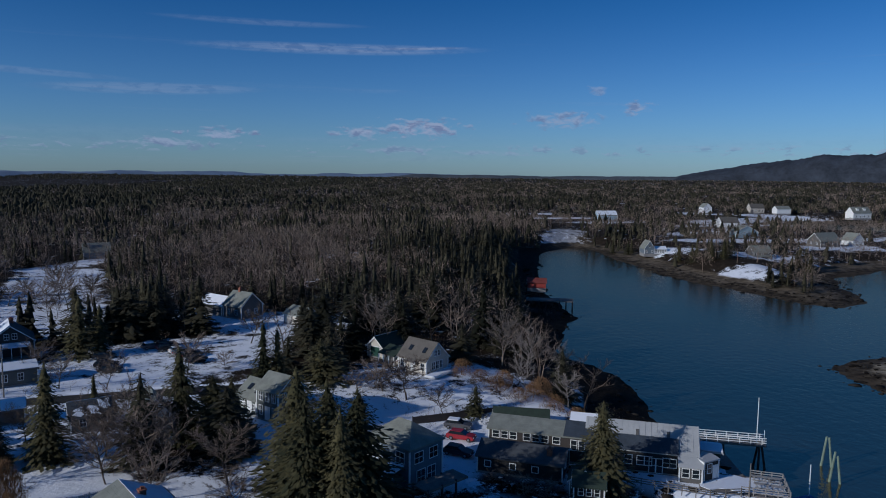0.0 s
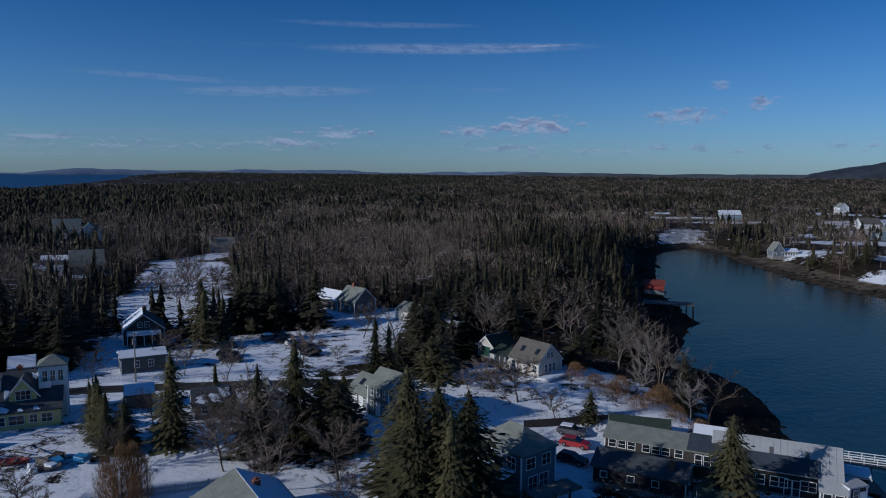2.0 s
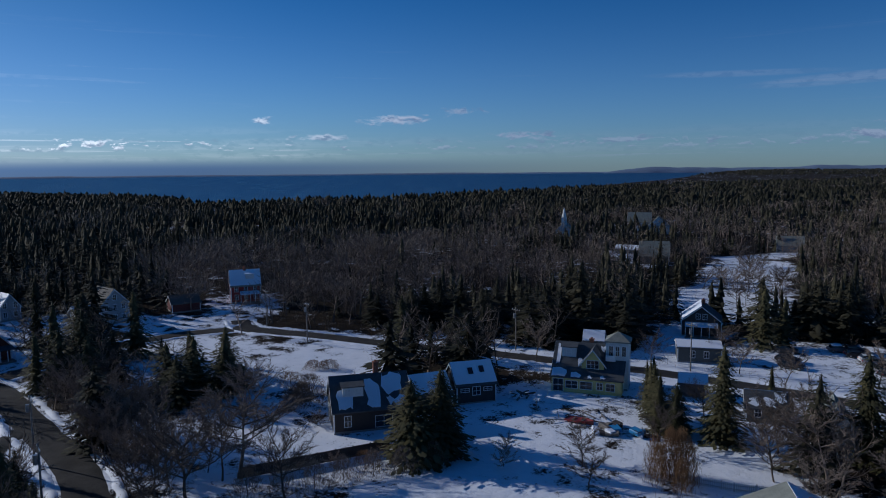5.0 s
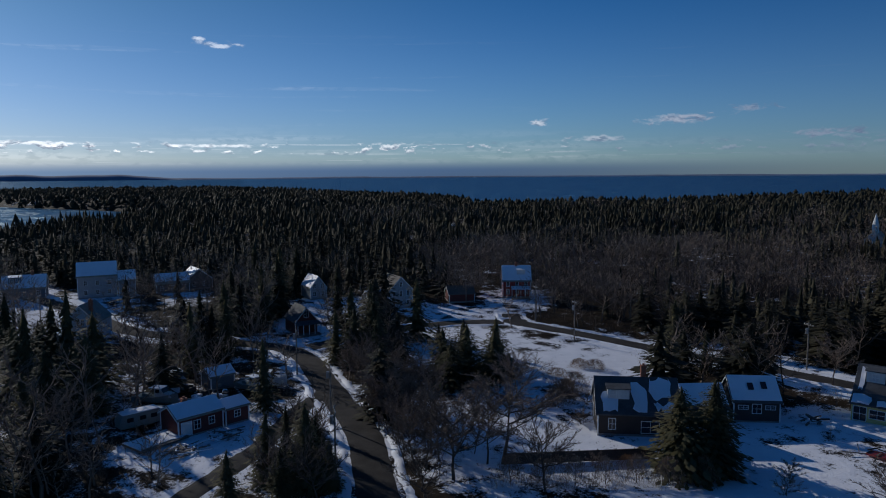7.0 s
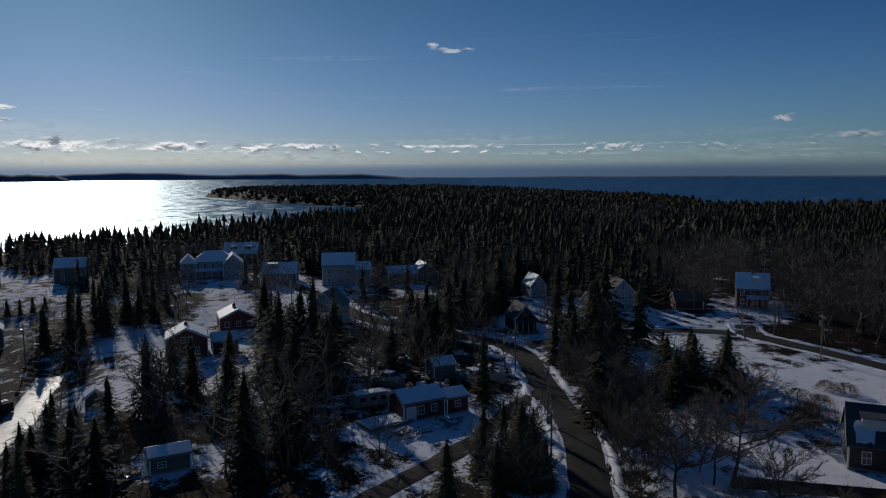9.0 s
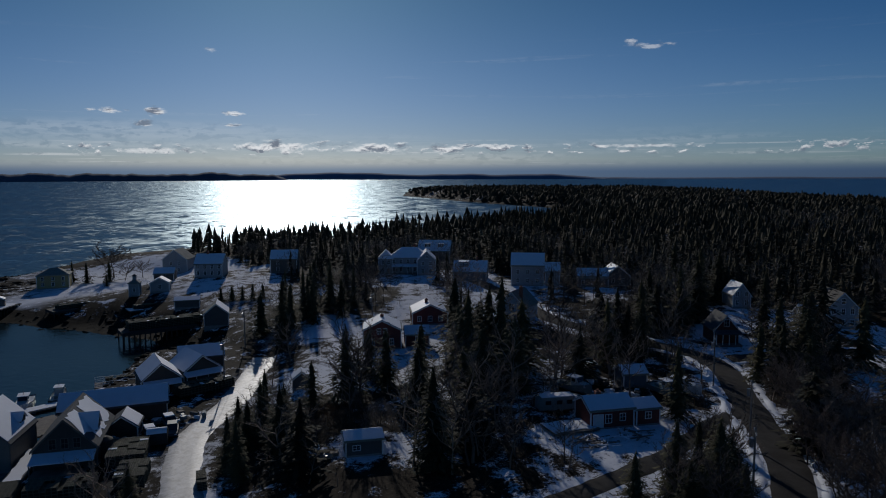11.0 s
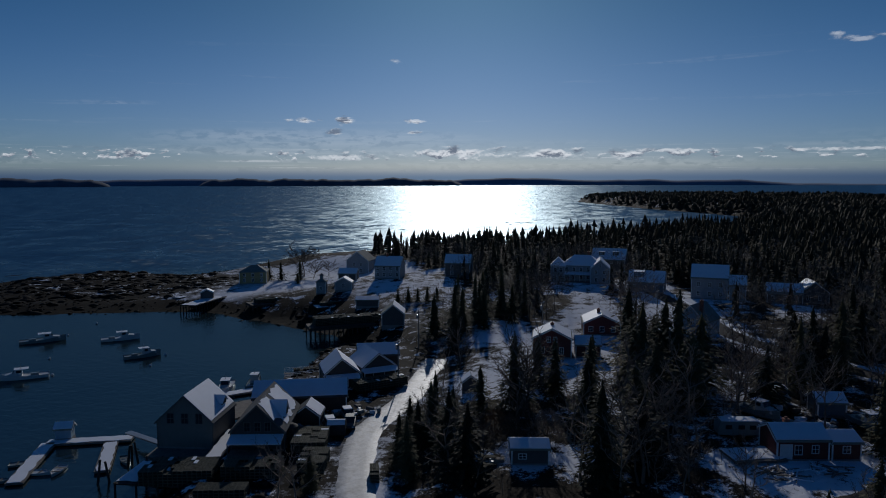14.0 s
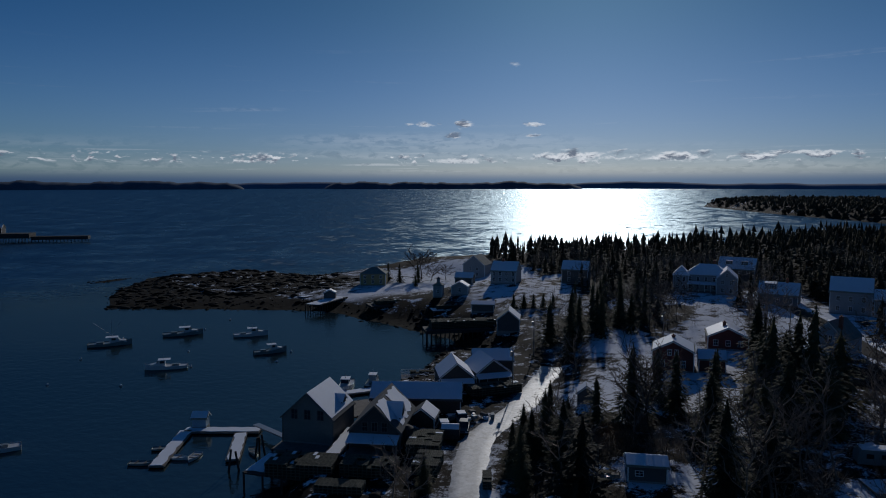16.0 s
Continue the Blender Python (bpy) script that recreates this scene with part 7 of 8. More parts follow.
def planked(name, a, b, width, z, label, category, mat=None, piles=True, pile_gap=3.0, board=0.0, snow=False, rail=False, thick=0.28):
    """A deck of boards between two points, on piles."""
    ax, ay = a
    bx, by = b
    length = math.hypot(bx - ax, by - ay)
    ob = root(name, ax, ay, z, math.degrees(math.atan2(by - ay, bx - ax)), label, category)
    mat = mat or TIMBER
    if board:
        me = mesh_of("board", box(bmesh.new(), 0.02, board - 0.03, -width / 2, width / 2, -0.06, 0.0), mat)
        for i in range(int(length / board)):
            shared("board", me, ob, pose(i * board, 0, 0.0))
        part("underframe", box(bmesh.new(), 0.1, length - 0.1, -width / 2 + 0.15, width / 2 - 0.15, -thick, -0.06), mat, ob)
    else:
        part("deck", box(bmesh.new(), 0, length, -width / 2, width / 2, -thick, 0), mat, ob)
    if snow:
        bm = bmesh.new()
        steps = max(3, int(length / 1.2))
        top, low = [], []
        for i in range(steps + 1):
            x = 0.1 + (length - 0.2) * i / steps
            w = width / 2 * (0.86 + 0.1 * math.sin(i * 2.3 + ax))
            top.append((x, w)), low.append((x, -w * (0.9 + 0.1 * math.sin(i * 1.7))))
        solid_into(bm, [(x, y, 0.01) for x, y in top + low[::-1]], (0, 0, 0.08))
        part("deck_snow", bm, SNOW, ob, "trodden snow on the deck")
    if piles:
        me = mesh_of("pile", rod_into(bmesh.new(), (0, 0, -z - 1.5), (0, 0, 0.1), 0.17, 0.15, 7), PILE)
        for i in range(int(length / pile_gap) + 1):
            for s in (-1, 1):
                shared("pile", me, ob, pose(min(length - 0.2, 0.2 + i * pile_gap), s * (width / 2 - 0.1), 0))
    if rail:
        for s in (-1, 1):
            for i in range(int(length / 1.6) + 1):
                part("rail_post", box(bmesh.new(), i * 1.6, i * 1.6 + 0.1, s * (width / 2 - 0.08) - 0.05, s * (width / 2 - 0.08) + 0.05, 0, 1.1), WHITE, ob)
            for h in (0.35, 0.7, 1.08):
                part("handrail", box(bmesh.new(), 0, length, s * (width / 2 - 0.08) - 0.03, s * (width / 2 - 0.08) + 0.03, h - 0.05, h + 0.05), WHITE, ob)
    return ob


# harbour side
planked("wharf", (-60.5, -86.5), (-69.0, -68.0), 8.0, 2.55, "broad timber wharf with snow between trap stacks", "wharf", PILE, snow=True, board=0.45)
planked("wharf", (-70.5, -92.0), (-77.0, -79.5), 12.5, 2.6, "timber wharf under the boathouse", "wharf", pile_gap=2.4)
planked("wharf", (-78.0, -98.5), (-101.0, -88.0), 9.0, 2.5, "timber wharf behind the long shed", "wharf")
planked("wharf", (-100.5, -96.0), (-124.0, -88.5), 10.0, 2.9, "timber wharf carrying the gabled dock sheds", "wharf", snow=True)
planked("trap_pier", (-108.4, -103.0), (-114.4, -96.4), 4.0, 2.4, "short pier railed with iron posts", "wharf", rail=True)
planked("wharf", (-146.4, -130.6), (-163.0, -117.0), 7.0, 3.2, "old dark crib wharf on close-set piles", "wharf", PILE, pile_gap=1.3, thick=0.8)
planked("wharf", (-168.0, -147.0), (-181.0, -137.0), 6.0, 3.8, "old timber wharf in front of the blue-roofed shed", "wharf", PILE, pile_gap=1.5, snow=True)
planked("wharf", (-163.6, -171.0), (-179.4, -163.2), 7.0, 3.2, "old dark wharf on tall piles along the inner harbour", "wharf", PILE, pile_gap=1.3, thick=0.7)
planked("wharf", (-153.0, -187.4), (-171.0, -193.4), 6.0, 2.9, "weathered snowy wharf below the shore house", "wharf", PILE, pile_gap=1.6, snow=True)
house("wharf_hut", (-163.6, -194.0), (-166.4, -191.0), 2.6, 2.2, 3.2, "y", GREYWALL, SHINGLE, "little grey hut with a snowy roof on the weathered wharf", "hut", base=2.9, snow=("left", "right"), corners=False)
planked("wharf", (-163.0, -206.0), (-178.0, -206.5), 4.0, 2.4, "narrow snowy landing beside the ledge", "wharf", PILE, snow=True)
planked("float", (-52.6, -101.4), (-64.0, -112.4), 2.4, 0.45, "narrow snow-covered floating dock", "float", piles=False, snow=True)
planked("float", (-64.0, -113.0), (-72.6, -102.8), 2.6, 0.45, "snow-covered floating dock with a hut", "float", piles=False, snow=True)
planked("float", (-69.4, -104.0), (-61.6, -94.6), 2.2, 0.45, "short finger float with trodden snow", "float", piles=False, snow=True)
planked("float", (-94.0, -110.0), (-104.0, -105.0), 3.0, 0.45, "snow-covered work float behind the long shed", "float", piles=False, snow=True)
planked("gangway", (-72.0, -103.2), (-71.4, -92.4), 1.2, 1.6, "sloping gangway from float to wharf", "gangway", STEEL, piles=False, rail=False, thick=0.2)
house("float_hut", (-65.2, -112.6), (-66.8, -110.8), 2.0, 2.0, 2.7, "x", LIGHTBLUE, SHINGLE, "little blue hut standing on the float", "hut", base=0.45, snow=("front", "back"), corners=False)
# far breakwater at the harbour mouth
planked("breakwater_wharf", (-175.0, -602.0), (-205.0, -578.0), 14.0, 7.0, "dark timber wharf head at the harbour mouth", "wharf", PILE, pile_gap=2.2, thick=3.5)
planked("breakwater_wharf", (-205.0, -578.0), (-236.0, -554.0), 7.0, 4.5, "low dark jetty at the harbour mouth", "wharf", PILE, pile_gap=2.5, thick=2.5)
house("wharf_shed", (-168.0, -604.0), (-188.0, -590.0), 10.0, 4.0, 7.0, "x", DARKBROWN, SHINGLE, "dark wharf shed with a snowy roof at the harbour mouth", "shed", base=7.0, snow=("front",))

# lobster traps in stacks
# A near-black box in the hollow trap paints the shade between its slats.
bm_trap = box(bmesh.new(), 0.05, 1.15, 0.04, 0.56, 0.02, 0.35)
for f in bm_trap.faces:
    f.material_index = 1
for x0 in (0.0, 0.28, 0.56, 0.84, 1.13):
    box(bm_trap, x0, x0 + 0.06, 0, 0.6, 0.33, 0.4)
for y0 in (0.0, 0.17, 0.36, 0.54):
    box(bm_trap, 0.0, 1.19, y0, y0 + 0.06, 0.35, 0.38)
for x0 in (0.0, 0.56, 1.13):
    for y0 in (-0.01, 0.57):
        box(bm_trap, x0, x0 + 0.06, y0, y0 + 0.04, 0.0, 0.35)
for y0 in (-0.012, 0.575):
    box(bm_trap, 0.0, 1.19, y0, y0 + 0.035, 0.16, 0.2)
TRAP = mesh_of("lobster_trap", bm_trap, paint("wire_trap", (0.15, 0.145, 0.1), 0.8, 0.6, 0.5, 30.0, 0.4))
TRAP.materials.append(paint("trap_inside_shade", (0.02, 0.02, 0.016), 0.9, 0.4))
TRAP_SNOW = mesh_of("trap_snow", box(bmesh.new(), 0.05, 1.15, 0.05, 0.55, 0.4, 0.46), SNOW)


def trap_stack(a, b, rows, levels, z, label, seed):
    rnd = random.Random(seed)
    length = math.hypot(b[0] - a[0], b[1] - a[1])
    ob = root("trap_stack", a[0], a[1], z, math.degrees(math.atan2(b[1] - a[1], b[0] - a[0])), label, "lobster traps", "stacks of traps")
    n = int(length / 0.64)
    for i in range(n):
        for j in range(rows):
            up = levels - (1 if rnd.random() < 0.12 else 0)
            for k in range(up):
                shared("lobster_trap", TRAP, ob, pose(i * 0.64 + 0.62, j * 1.25 + rnd.uniform(-0.05, 0.05), k * 0.41, 0, 0, 90 + rnd.uniform(-3, 3)))
            if rnd.random() < 0.04:
                shared("trap_snow", TRAP_SNOW, ob, pose(i * 0.64 + 0.62, j * 1.25, (up - 1) * 0.41, 0, 0, 90))
    return ob


trap_stack((-57.9, -80.9), (-63.5, -72.4), 4, 5, 2.56, "long stack of wire lobster traps on the wharf", 1)
trap_stack((-63.6, -71.6), (-68.0, -64.8), 3, 5, 3.2, "stack of wire lobster traps in front of the fish house", 2)
trap_stack((-57.9, -70.2), (-61.6, -64.4), 2, 4, 2.9, "short stack of lobster traps dusted with snow", 3)
trap_stack((-78.0, -66.0), (-84.0, -70.0), 4, 4, 3.4, "jumbled stacks of lobster traps by the road", 4)
trap_stack((-72.2, -61.2), (-77.4, -64.4), 3, 4, 3.4, "stack of lobster traps beside the road", 5)
trap_stack((-103.6, -79.6), (-113.0, -74.4), 3, 4, 3.6, "low snowy rows of lobster traps by the sheds", 6)
trap_stack((-73.6, -53.0), (-77.0, -55.6), 1, 3, g(-75, -54), "a few yellow-grey traps on the road edge", 7)
trap_stack((-109.6, -101.4), (-113.2, -97.4), 1, 3, 2.42, "lobster traps piled on the short pier", 8)
trap_stack((-147.2, -128.4), (-161.8, -116.4), 4, 5, 3.2, "dark wall of stacked traps on the old wharf", 9)
trap_stack((-168.8, -145.2), (-179.6, -136.8), 2, 3, 3.8, "rows of traps on the wharf by the blue-roofed shed", 11)
trap_stack((-165.4, -169.0), (-178.4, -162.6), 3, 3, 3.2, "dark rows of traps along the tall wharf", 10)

# fuel tank, arched shelter and boats laid up ashore
tank = root("fuel_tank", -79.0, -73.6, 3.4, 0, "dark round fuel tank beside the small barn", "tank")
part("shell", rod_into(bmesh.new(), (0, 0, 0), (0, 0, 2.4), 1.2, 1.2, 20), PILE, tank)
part("dome", rod_into(bmesh.new(), (0, 0, 2.4), (0, 0, 2.8), 1.2, 0.5, 20), PILE, tank)
shelter = root("arched_shelter", -84.6, -71.2, 3.4, 35, "low arched dark shelter with snow on its crown", "shelter")
bm = bmesh.new()
solid_into(bm, [(1.3 * math.cos(math.pi * i / 10), 0, 2.1 * math.sin(math.pi * i / 10)) for i in range(11)], (0, 3.0, 0))
part("cover", bm, PILE, shelter)
bm = bmesh.new()
solid_into(bm, [(1.34 * math.cos(math.pi * (0.25 + i / 20)), 0.1, 2.16 * math.sin(math.pi * (0.25 + i / 20))) for i in range(11)] + [(0.8, 0.1, 1.5), (-0.8, 0.1, 1.5)][::-1], (0, 2.8, 0))
part("cover_snow", bm, SNOW, shelter)
planked("ramp", (-66.4, -77.2), (-78.0, -84.6), 2.4, 3.55, "snowy timber ramp between boathouse and fish house", "ramp", piles=False, snow=True)
lobster_boat(-130.0, -11.4, 20, 9.0, HULLWHITE, "white boat laid up ashore under snow", z=g(-130, -11.4) + 0.5)
lobster_boat(-122.0, 1.6, 35, 8.0, HULLGREY, "grey boat laid up ashore beside the road", z=g(-122, 1.6) + 0.5)
camper = root("camper", -108.4, -14.6, g(-108.4, -14.6), 118, "old camper trailer under a thick snowy roof", "trailer")
bm = solid_into(bmesh.new(), [(-3.0, -1.1, 0.5), (3.0, -1.1, 0.5), (3.1, -1.1, 1.6), (2.7, -1.1, 2.5), (-2.7, -1.1, 2.5), (-3.1, -1.1, 1.6)], (0, 2.2, 0))
bmesh.ops.bevel(bm, geom=bm.edges[:], offset=0.12, segments=2, affect="EDGES")
part("body", bm, HULLGREY, camper)
part("roof_snow", box(bmesh.new(), -2.6, 2.6, -1.0, 1.0, 2.49, 2.64), SNOW, camper, "thick snow on the roof")
for u in (-1.6, 0.2, 1.8):
    part("window", box(bmesh.new(), u - 0.45, u + 0.45, -1.13, -1.08, 1.4, 2.0), PANE, camper)
for sy in (-1.0, 1.0):
    part("tyre", rod_into(bmesh.new(), (0, sy - 0.1, 0.33), (0, sy + 0.1, 0.33), 0.34, 0.34, 12), RUBBER, camper)
covered = dinghy(-80.4, -42.6, 115, 6.4, HULLGREY, "laid-up boat under a snowy cover in brush", g(-80.4, -42.6) + 0.5)
bm = bmesh.new()
solid_into(bm, [(-2.8, -0.9, 0.55), (-2.8, 0, 1.15), (-2.8, 0.9, 0.55)], (4.6, 0, 0))
part("cover", bm, SNOW, covered, "tent cover under snow")

# pier and floats on the inlet side
planked("wharf", (30.0, 235.0), (45.5, 232.6), 6.0, 3.0, "old timber wharf on dark piles under the wooded bank", "wharf", pile_gap=2.2)
house("fish_shed", (33.6, 262.0), (40.4, 261.0), 5.0, 2.4, 3.8, "x", REDWALL, paint("rust_red_roof", (0.2, 0.05, 0.04), 0.7, 0.25), "low red shed at the water's edge under spruces", "shed", base=2.2, corners=False)
house("garden_shed", (18.3, 84.7), (22.2, 83.8), 3.2, 2.2, 3.6, "y", MOSS, OLDGREEN, "small dark shed with a dull green roof on the wharf yard", "shed", wins=[("front", -0.6, 1.0, 0.6, 0.7)], doors=[("front", 0.7, 0.8, 1.8, GREENDOOR)])
planked("footbridge", (39.6, 104.2), (51.2, 101.7), 2.0, 4.1, "white-railed footbridge out to the pile cluster", "pier", piles=False, rail=True)
planked("wharf", (36.7, 89.6), (47.2, 86.6), 6.2, 3.55, "snow-covered wharf in front of the hall", "wharf", snow=True)
planked("wharf", (26.0, 96.0), (44.0, 95.0), 9.0, 3.3, "timber wharf under the waterfront hall", "wharf")
planked("float", (48.6, 89.4), (53.6, 91.2), 1.8, 0.5, "low blue-edged landing float beside the wharf", "float", paint("blue_float", (0.05, 0.13, 0.3), 0.6, 0.2), piles=False)


def railing(points, z, label, mat, height=1.0, gap=1.5):
    """A timber railing of posts and three rails along a line of points."""
    ob = root("railing", points[0][0], points[0][1], z, 0, label, "railing")
    ox, oy = points[0]
    for (ax, ay), (bx, by) in zip(points, points[1:]):
        length = math.hypot(bx - ax, by - ay)
        turn = math.degrees(math.atan2(by - ay, bx - ax))
        n = max(1, round(length / gap))
        for i in range(n + 1):
            part("rail_post", box(bmesh.new(), -0.06, 0.06, -0.06, 0.06, -0.4, height + 0.06), mat, ob).matrix_basis = pose(ax - ox + (bx - ax) * i / n, ay - oy + (by - ay) * i / n, 0, 0, 0, turn)
        for h in (0.36, 0.68, 1.0):
            part("rail", box(bmesh.new(), 0, length, -0.035, 0.035, height * h - 0.07, height * h + 0.05), mat, ob).matrix_basis = pose(ax - ox, ay - oy, 0, 0, 0, turn)
    return ob


PALETIMBER = paint("silver_weathered_timber", (0.3, 0.28, 0.26), 0.85, 0.3, 1.2, 9.0, 0.5)
railing([(44.2, 90.6), (48.1, 89.4), (46.4, 83.7), (40.8, 85.3)], 3.55, "silvered timber railing round the end of the wharf", PALETIMBER)
railing([(25.2, 89.1), (30.0, 87.0), (36.4, 84.4), (40.6, 84.9)], 3.5, "dark timber fence along the edge of the snowy wharf yard", TIMBER, 0.95, 1.8)


def picnic_table(x, y, z, turn):
    ob = root("picnic_table", x, y, z, turn, "weathered picnic table with two benches on the wharf", "picnic table", "picnic tables")
    for k in range(5):
        part("table_board", box(bmesh.new(), -0.9, 0.9, -0.37 + k * 0.15, -0.24 + k * 0.15, 0.71, 0.75), PALETIMBER, ob)
    for s in (-1, 1):
        part("bench", box(bmesh.new(), -0.9, 0.9, s * 0.72 - 0.13, s * 0.72 + 0.13, 0.41, 0.45), PALETIMBER, ob)
        bm = solid_into(bmesh.new(), [(s * 0.65, -0.75, 0), (s * 0.65, -0.65, 0), (s * 0.65, -0.2, 0.71), (s * 0.65, -0.3, 0.71)], (0.06, 0, 0))
        solid_into(bm, [(s * 0.65, 0.75, 0), (s * 0.65, 0.65, 0), (s * 0.65, 0.2, 0.71), (s * 0.65, 0.3, 0.71)], (0.06, 0, 0))
        box(bm, s * 0.65 + 0.06, s * 0.65 + 0.1, -0.8, 0.8, 0.33, 0.41)
        part("trestle", bm, PALETIMBER, ob)


for x, y in ((44.7, 89.0), (46.5, 88.4), (44.0, 86.6), (45.8, 85.8)):
    picnic_table(x, y, 3.64, -16)


def pile_cluster(x, y, tops, label, mat, spread=0.5, lean=0.5, base=-1.5):
    ob = root("pile_cluster", x, y, 0, 0, label, "mooring pile")
    for i, h in enumerate(tops):
        a = i * 2.1
        part("pile", rod_into(bmesh.new(), (math.cos(a) * (spread + lean), math.sin(a) * (spread + lean), base), (math.cos(a) * spread * 0.4, math.sin(a) * spread * 0.4, h), 0.2, 0.16, 8), mat, ob)
    return ob


OLDPILE = paint("green_stained_pile", (0.2, 0.25, 0.19), 0.85, 0.4, 0.8, 8.0, 0.5)
pile_cluster(61.3, 102.6, (4.8, 4.9), "leaning cluster of green-stained mooring piles", OLDPILE)
pile_cluster(59.4, 96.7, (4.2, 4.8), "second cluster of green-stained mooring piles", OLDPILE)
pile_cluster(50.5, 101.9, (3.9, 3.9, 3.8, 3.9), "dark pile cluster carrying the footbridge end", PILE, 0.7, 0.5)
pile_cluster(45.0, 102.7, (3.9, 3.9), "dark piles under the footbridge", PILE, 0.5, 0.2)
pile_cluster(-66.0, -93.6, (3.2, 3.6, 3.0), "dark mooring piles at the wharf corner", PILE, 0.9, 0.2)
pile_cluster(-60.0, -91.8, (3.4, 3.0), "dark mooring piles at the wharf corner", PILE, 0.9, 0.2)


def pole(name, x, y, height, label, category, mat, radius=0.14, arm=True, base=None, group=""):
    z = g(x, y) if base is None else base
    ob = root(name, x, y, z, 0, label, category, group)
    part("shaft", rod_into(bmesh.new(), (0, 0, -0.5), (0, 0, height), radius, radius * 0.7, 8), mat, ob)
    if arm:
        part("crossarm", box(bmesh.new(), -1.1, 1.1, -0.06, 0.06, height - 0.7, height - 0.56), TIMBER, ob)
        for dx in (-1.0, -0.4, 0.4, 1.0):
            part("insulator", rod_into(bmesh.new(), (dx, 0, height - 0.56), (dx, 0, height - 0.36), 0.05, 0.04), WHITE, ob)
        part("transformer", rod_into(bmesh.new(), (0, -0.35, height - 2.2), (0, -0.35, height - 1.2), 0.24, 0.24, 10), STEEL, ob)
    return ob


pole("flagpole", 50.0, 101.9, 7.2, "tall white flagpole at the footbridge end", "flagpole", WHITE, 0.09, False, 4.0)
pole("lamp_post", 51.0, 101.6, 2.2, "short white lamp post at the footbridge end", "lamp post", WHITE, 0.05, False, 4.0)
pole("timber_post", 41.6, 84.8, 4.4, "weathered timber post at the wharf fence", "post", TIMBER, 0.11, False, 3.5)
pole("mast_pole", 53.0, 91.6, 5.0, "white pole standing by the float", "pole", WHITE, 0.09, False, 0.0)
GREYPOLE = paint("silvered_pole", (0.24, 0.21, 0.18), 0.85, 0.25, 2.0, 12.0, 0.4)
LINE = [(-82, 10.6), (-101.3, 12.4), (-129, 9.6), (-146, 21)]
POLES = [(-72.4, 113.4), (-104, 99.6), (-137.2, 69.2), (-158, 69)]
HILL = [(-153, -64), (-178, -44), (-112, -76.5), (-140, -90)]
tops = []
for x, y in LINE + POLES + HILL:
    pole("utility_pole", x, y, 9.2, "weathered wooden utility pole with a crossarm beside the road", "utility pole", GREYPOLE, group="utility poles")
    tops.append(Vector((x, y, g(x, y) + 8.6)))


def wire(p, q, off, radius=0.018):
    curve = bpy.data.curves.new("power_line", "CURVE")
    curve.dimensions, curve.bevel_depth, curve.bevel_resolution = "3D", radius, 0
    s = curve.splines.new("POLY")
    s.points.add(12)
    for i in range(13):
        f = i / 12
        c = p.lerp(q, f) + Vector((off, 0, -4 * 0.7 * f * (1 - f)))
        s.points[i].co = (*c, 1)
    curve.materials.append(RUBBER)
    return tagged(new("power_line", curve), "thin black power line sagging between poles", "cable", "power lines")


for i, j in ((0, 1), (1, 2), (2, 3), (4, 5), (5, 6), (6, 7), (8, 9), (10, 11)):
    for off in (-1.0, 1.0):
        wire(tops[i], tops[j], off)


def fence(a, b, height, label, mat, gap=0.16, width=0.12, posts=2.4):
    length = math.hypot(b[0] - a[0], b[1] - a[1])
    ob = root("fence", a[0], a[1], g((a[0] + b[0]) / 2, (a[1] + b[1]) / 2), math.degrees(math.atan2(b[1] - a[1], b[0] - a[0])), label, "fence")
    me = mesh_of("picket", box(bmesh.new(), 0, width, -0.015, 0.015, 0.05, height), mat)
    for i in range(int(length / gap)):
        shared("picket", me, ob, pose(i * gap, 0, 0))
    me = mesh_of("post", box(bmesh.new(), -0.06, 0.06, 0.02, 0.14, -0.4, height + 0.1), mat)
    for i in range(int(length / posts) + 1):
        shared("post", me, ob, pose(i * posts, 0, 0))
    for h in (0.3, height - 0.25):
        part("rail", box(bmesh.new(), 0, length, 0.016, 0.06, h - 0.05, h + 0.05), mat, ob)
    return ob


fence((-46.5, 71.4), (-41.0, 74.2), 1.0, "weathered white picket fence in snow", paint("grey_white_paint", (0.4, 0.4, 0.39), 0.8, 0.2), 0.2, 0.09)
fence((-41.0, 74.2), (-36.5, 77.8), 1.0, "weathered white picket fence behind the teal house", paint("grey_white_paint", (0.4, 0.4, 0.39)), 0.2, 0.09)
fence((-80.6, 31.6), (-76.7, 50.8), 1.5, "long dark board fence below the dark house", DARKBROWN, 0.2, 0.19)
fence((-3.0, 108.6), (11.0, 114.0), 1.3, "dark board fence behind the parked cars", DARKBROWN, 0.2, 0.19)
planked("deck", (-1.0, 81.6), (4.2, 86.4), 3.0, 5.6, "raised wooden deck beside the slate-blue house", "deck", pile_gap=2.4)
planked("deck", (-0.6, 124.6), (3.6, 130.6), 2.4, g(0, 127) + 0.5, "low snowy deck round the cream house", "deck", WHITE, piles=False, snow=True)
planked("deck", (-98.6, -14.4), (-103.0, -8.6), 5.0, g(-101, -11) + 0.5, "sagging snowy deck beside the red cabin", "deck", piles=False, snow=True, board=0.4)


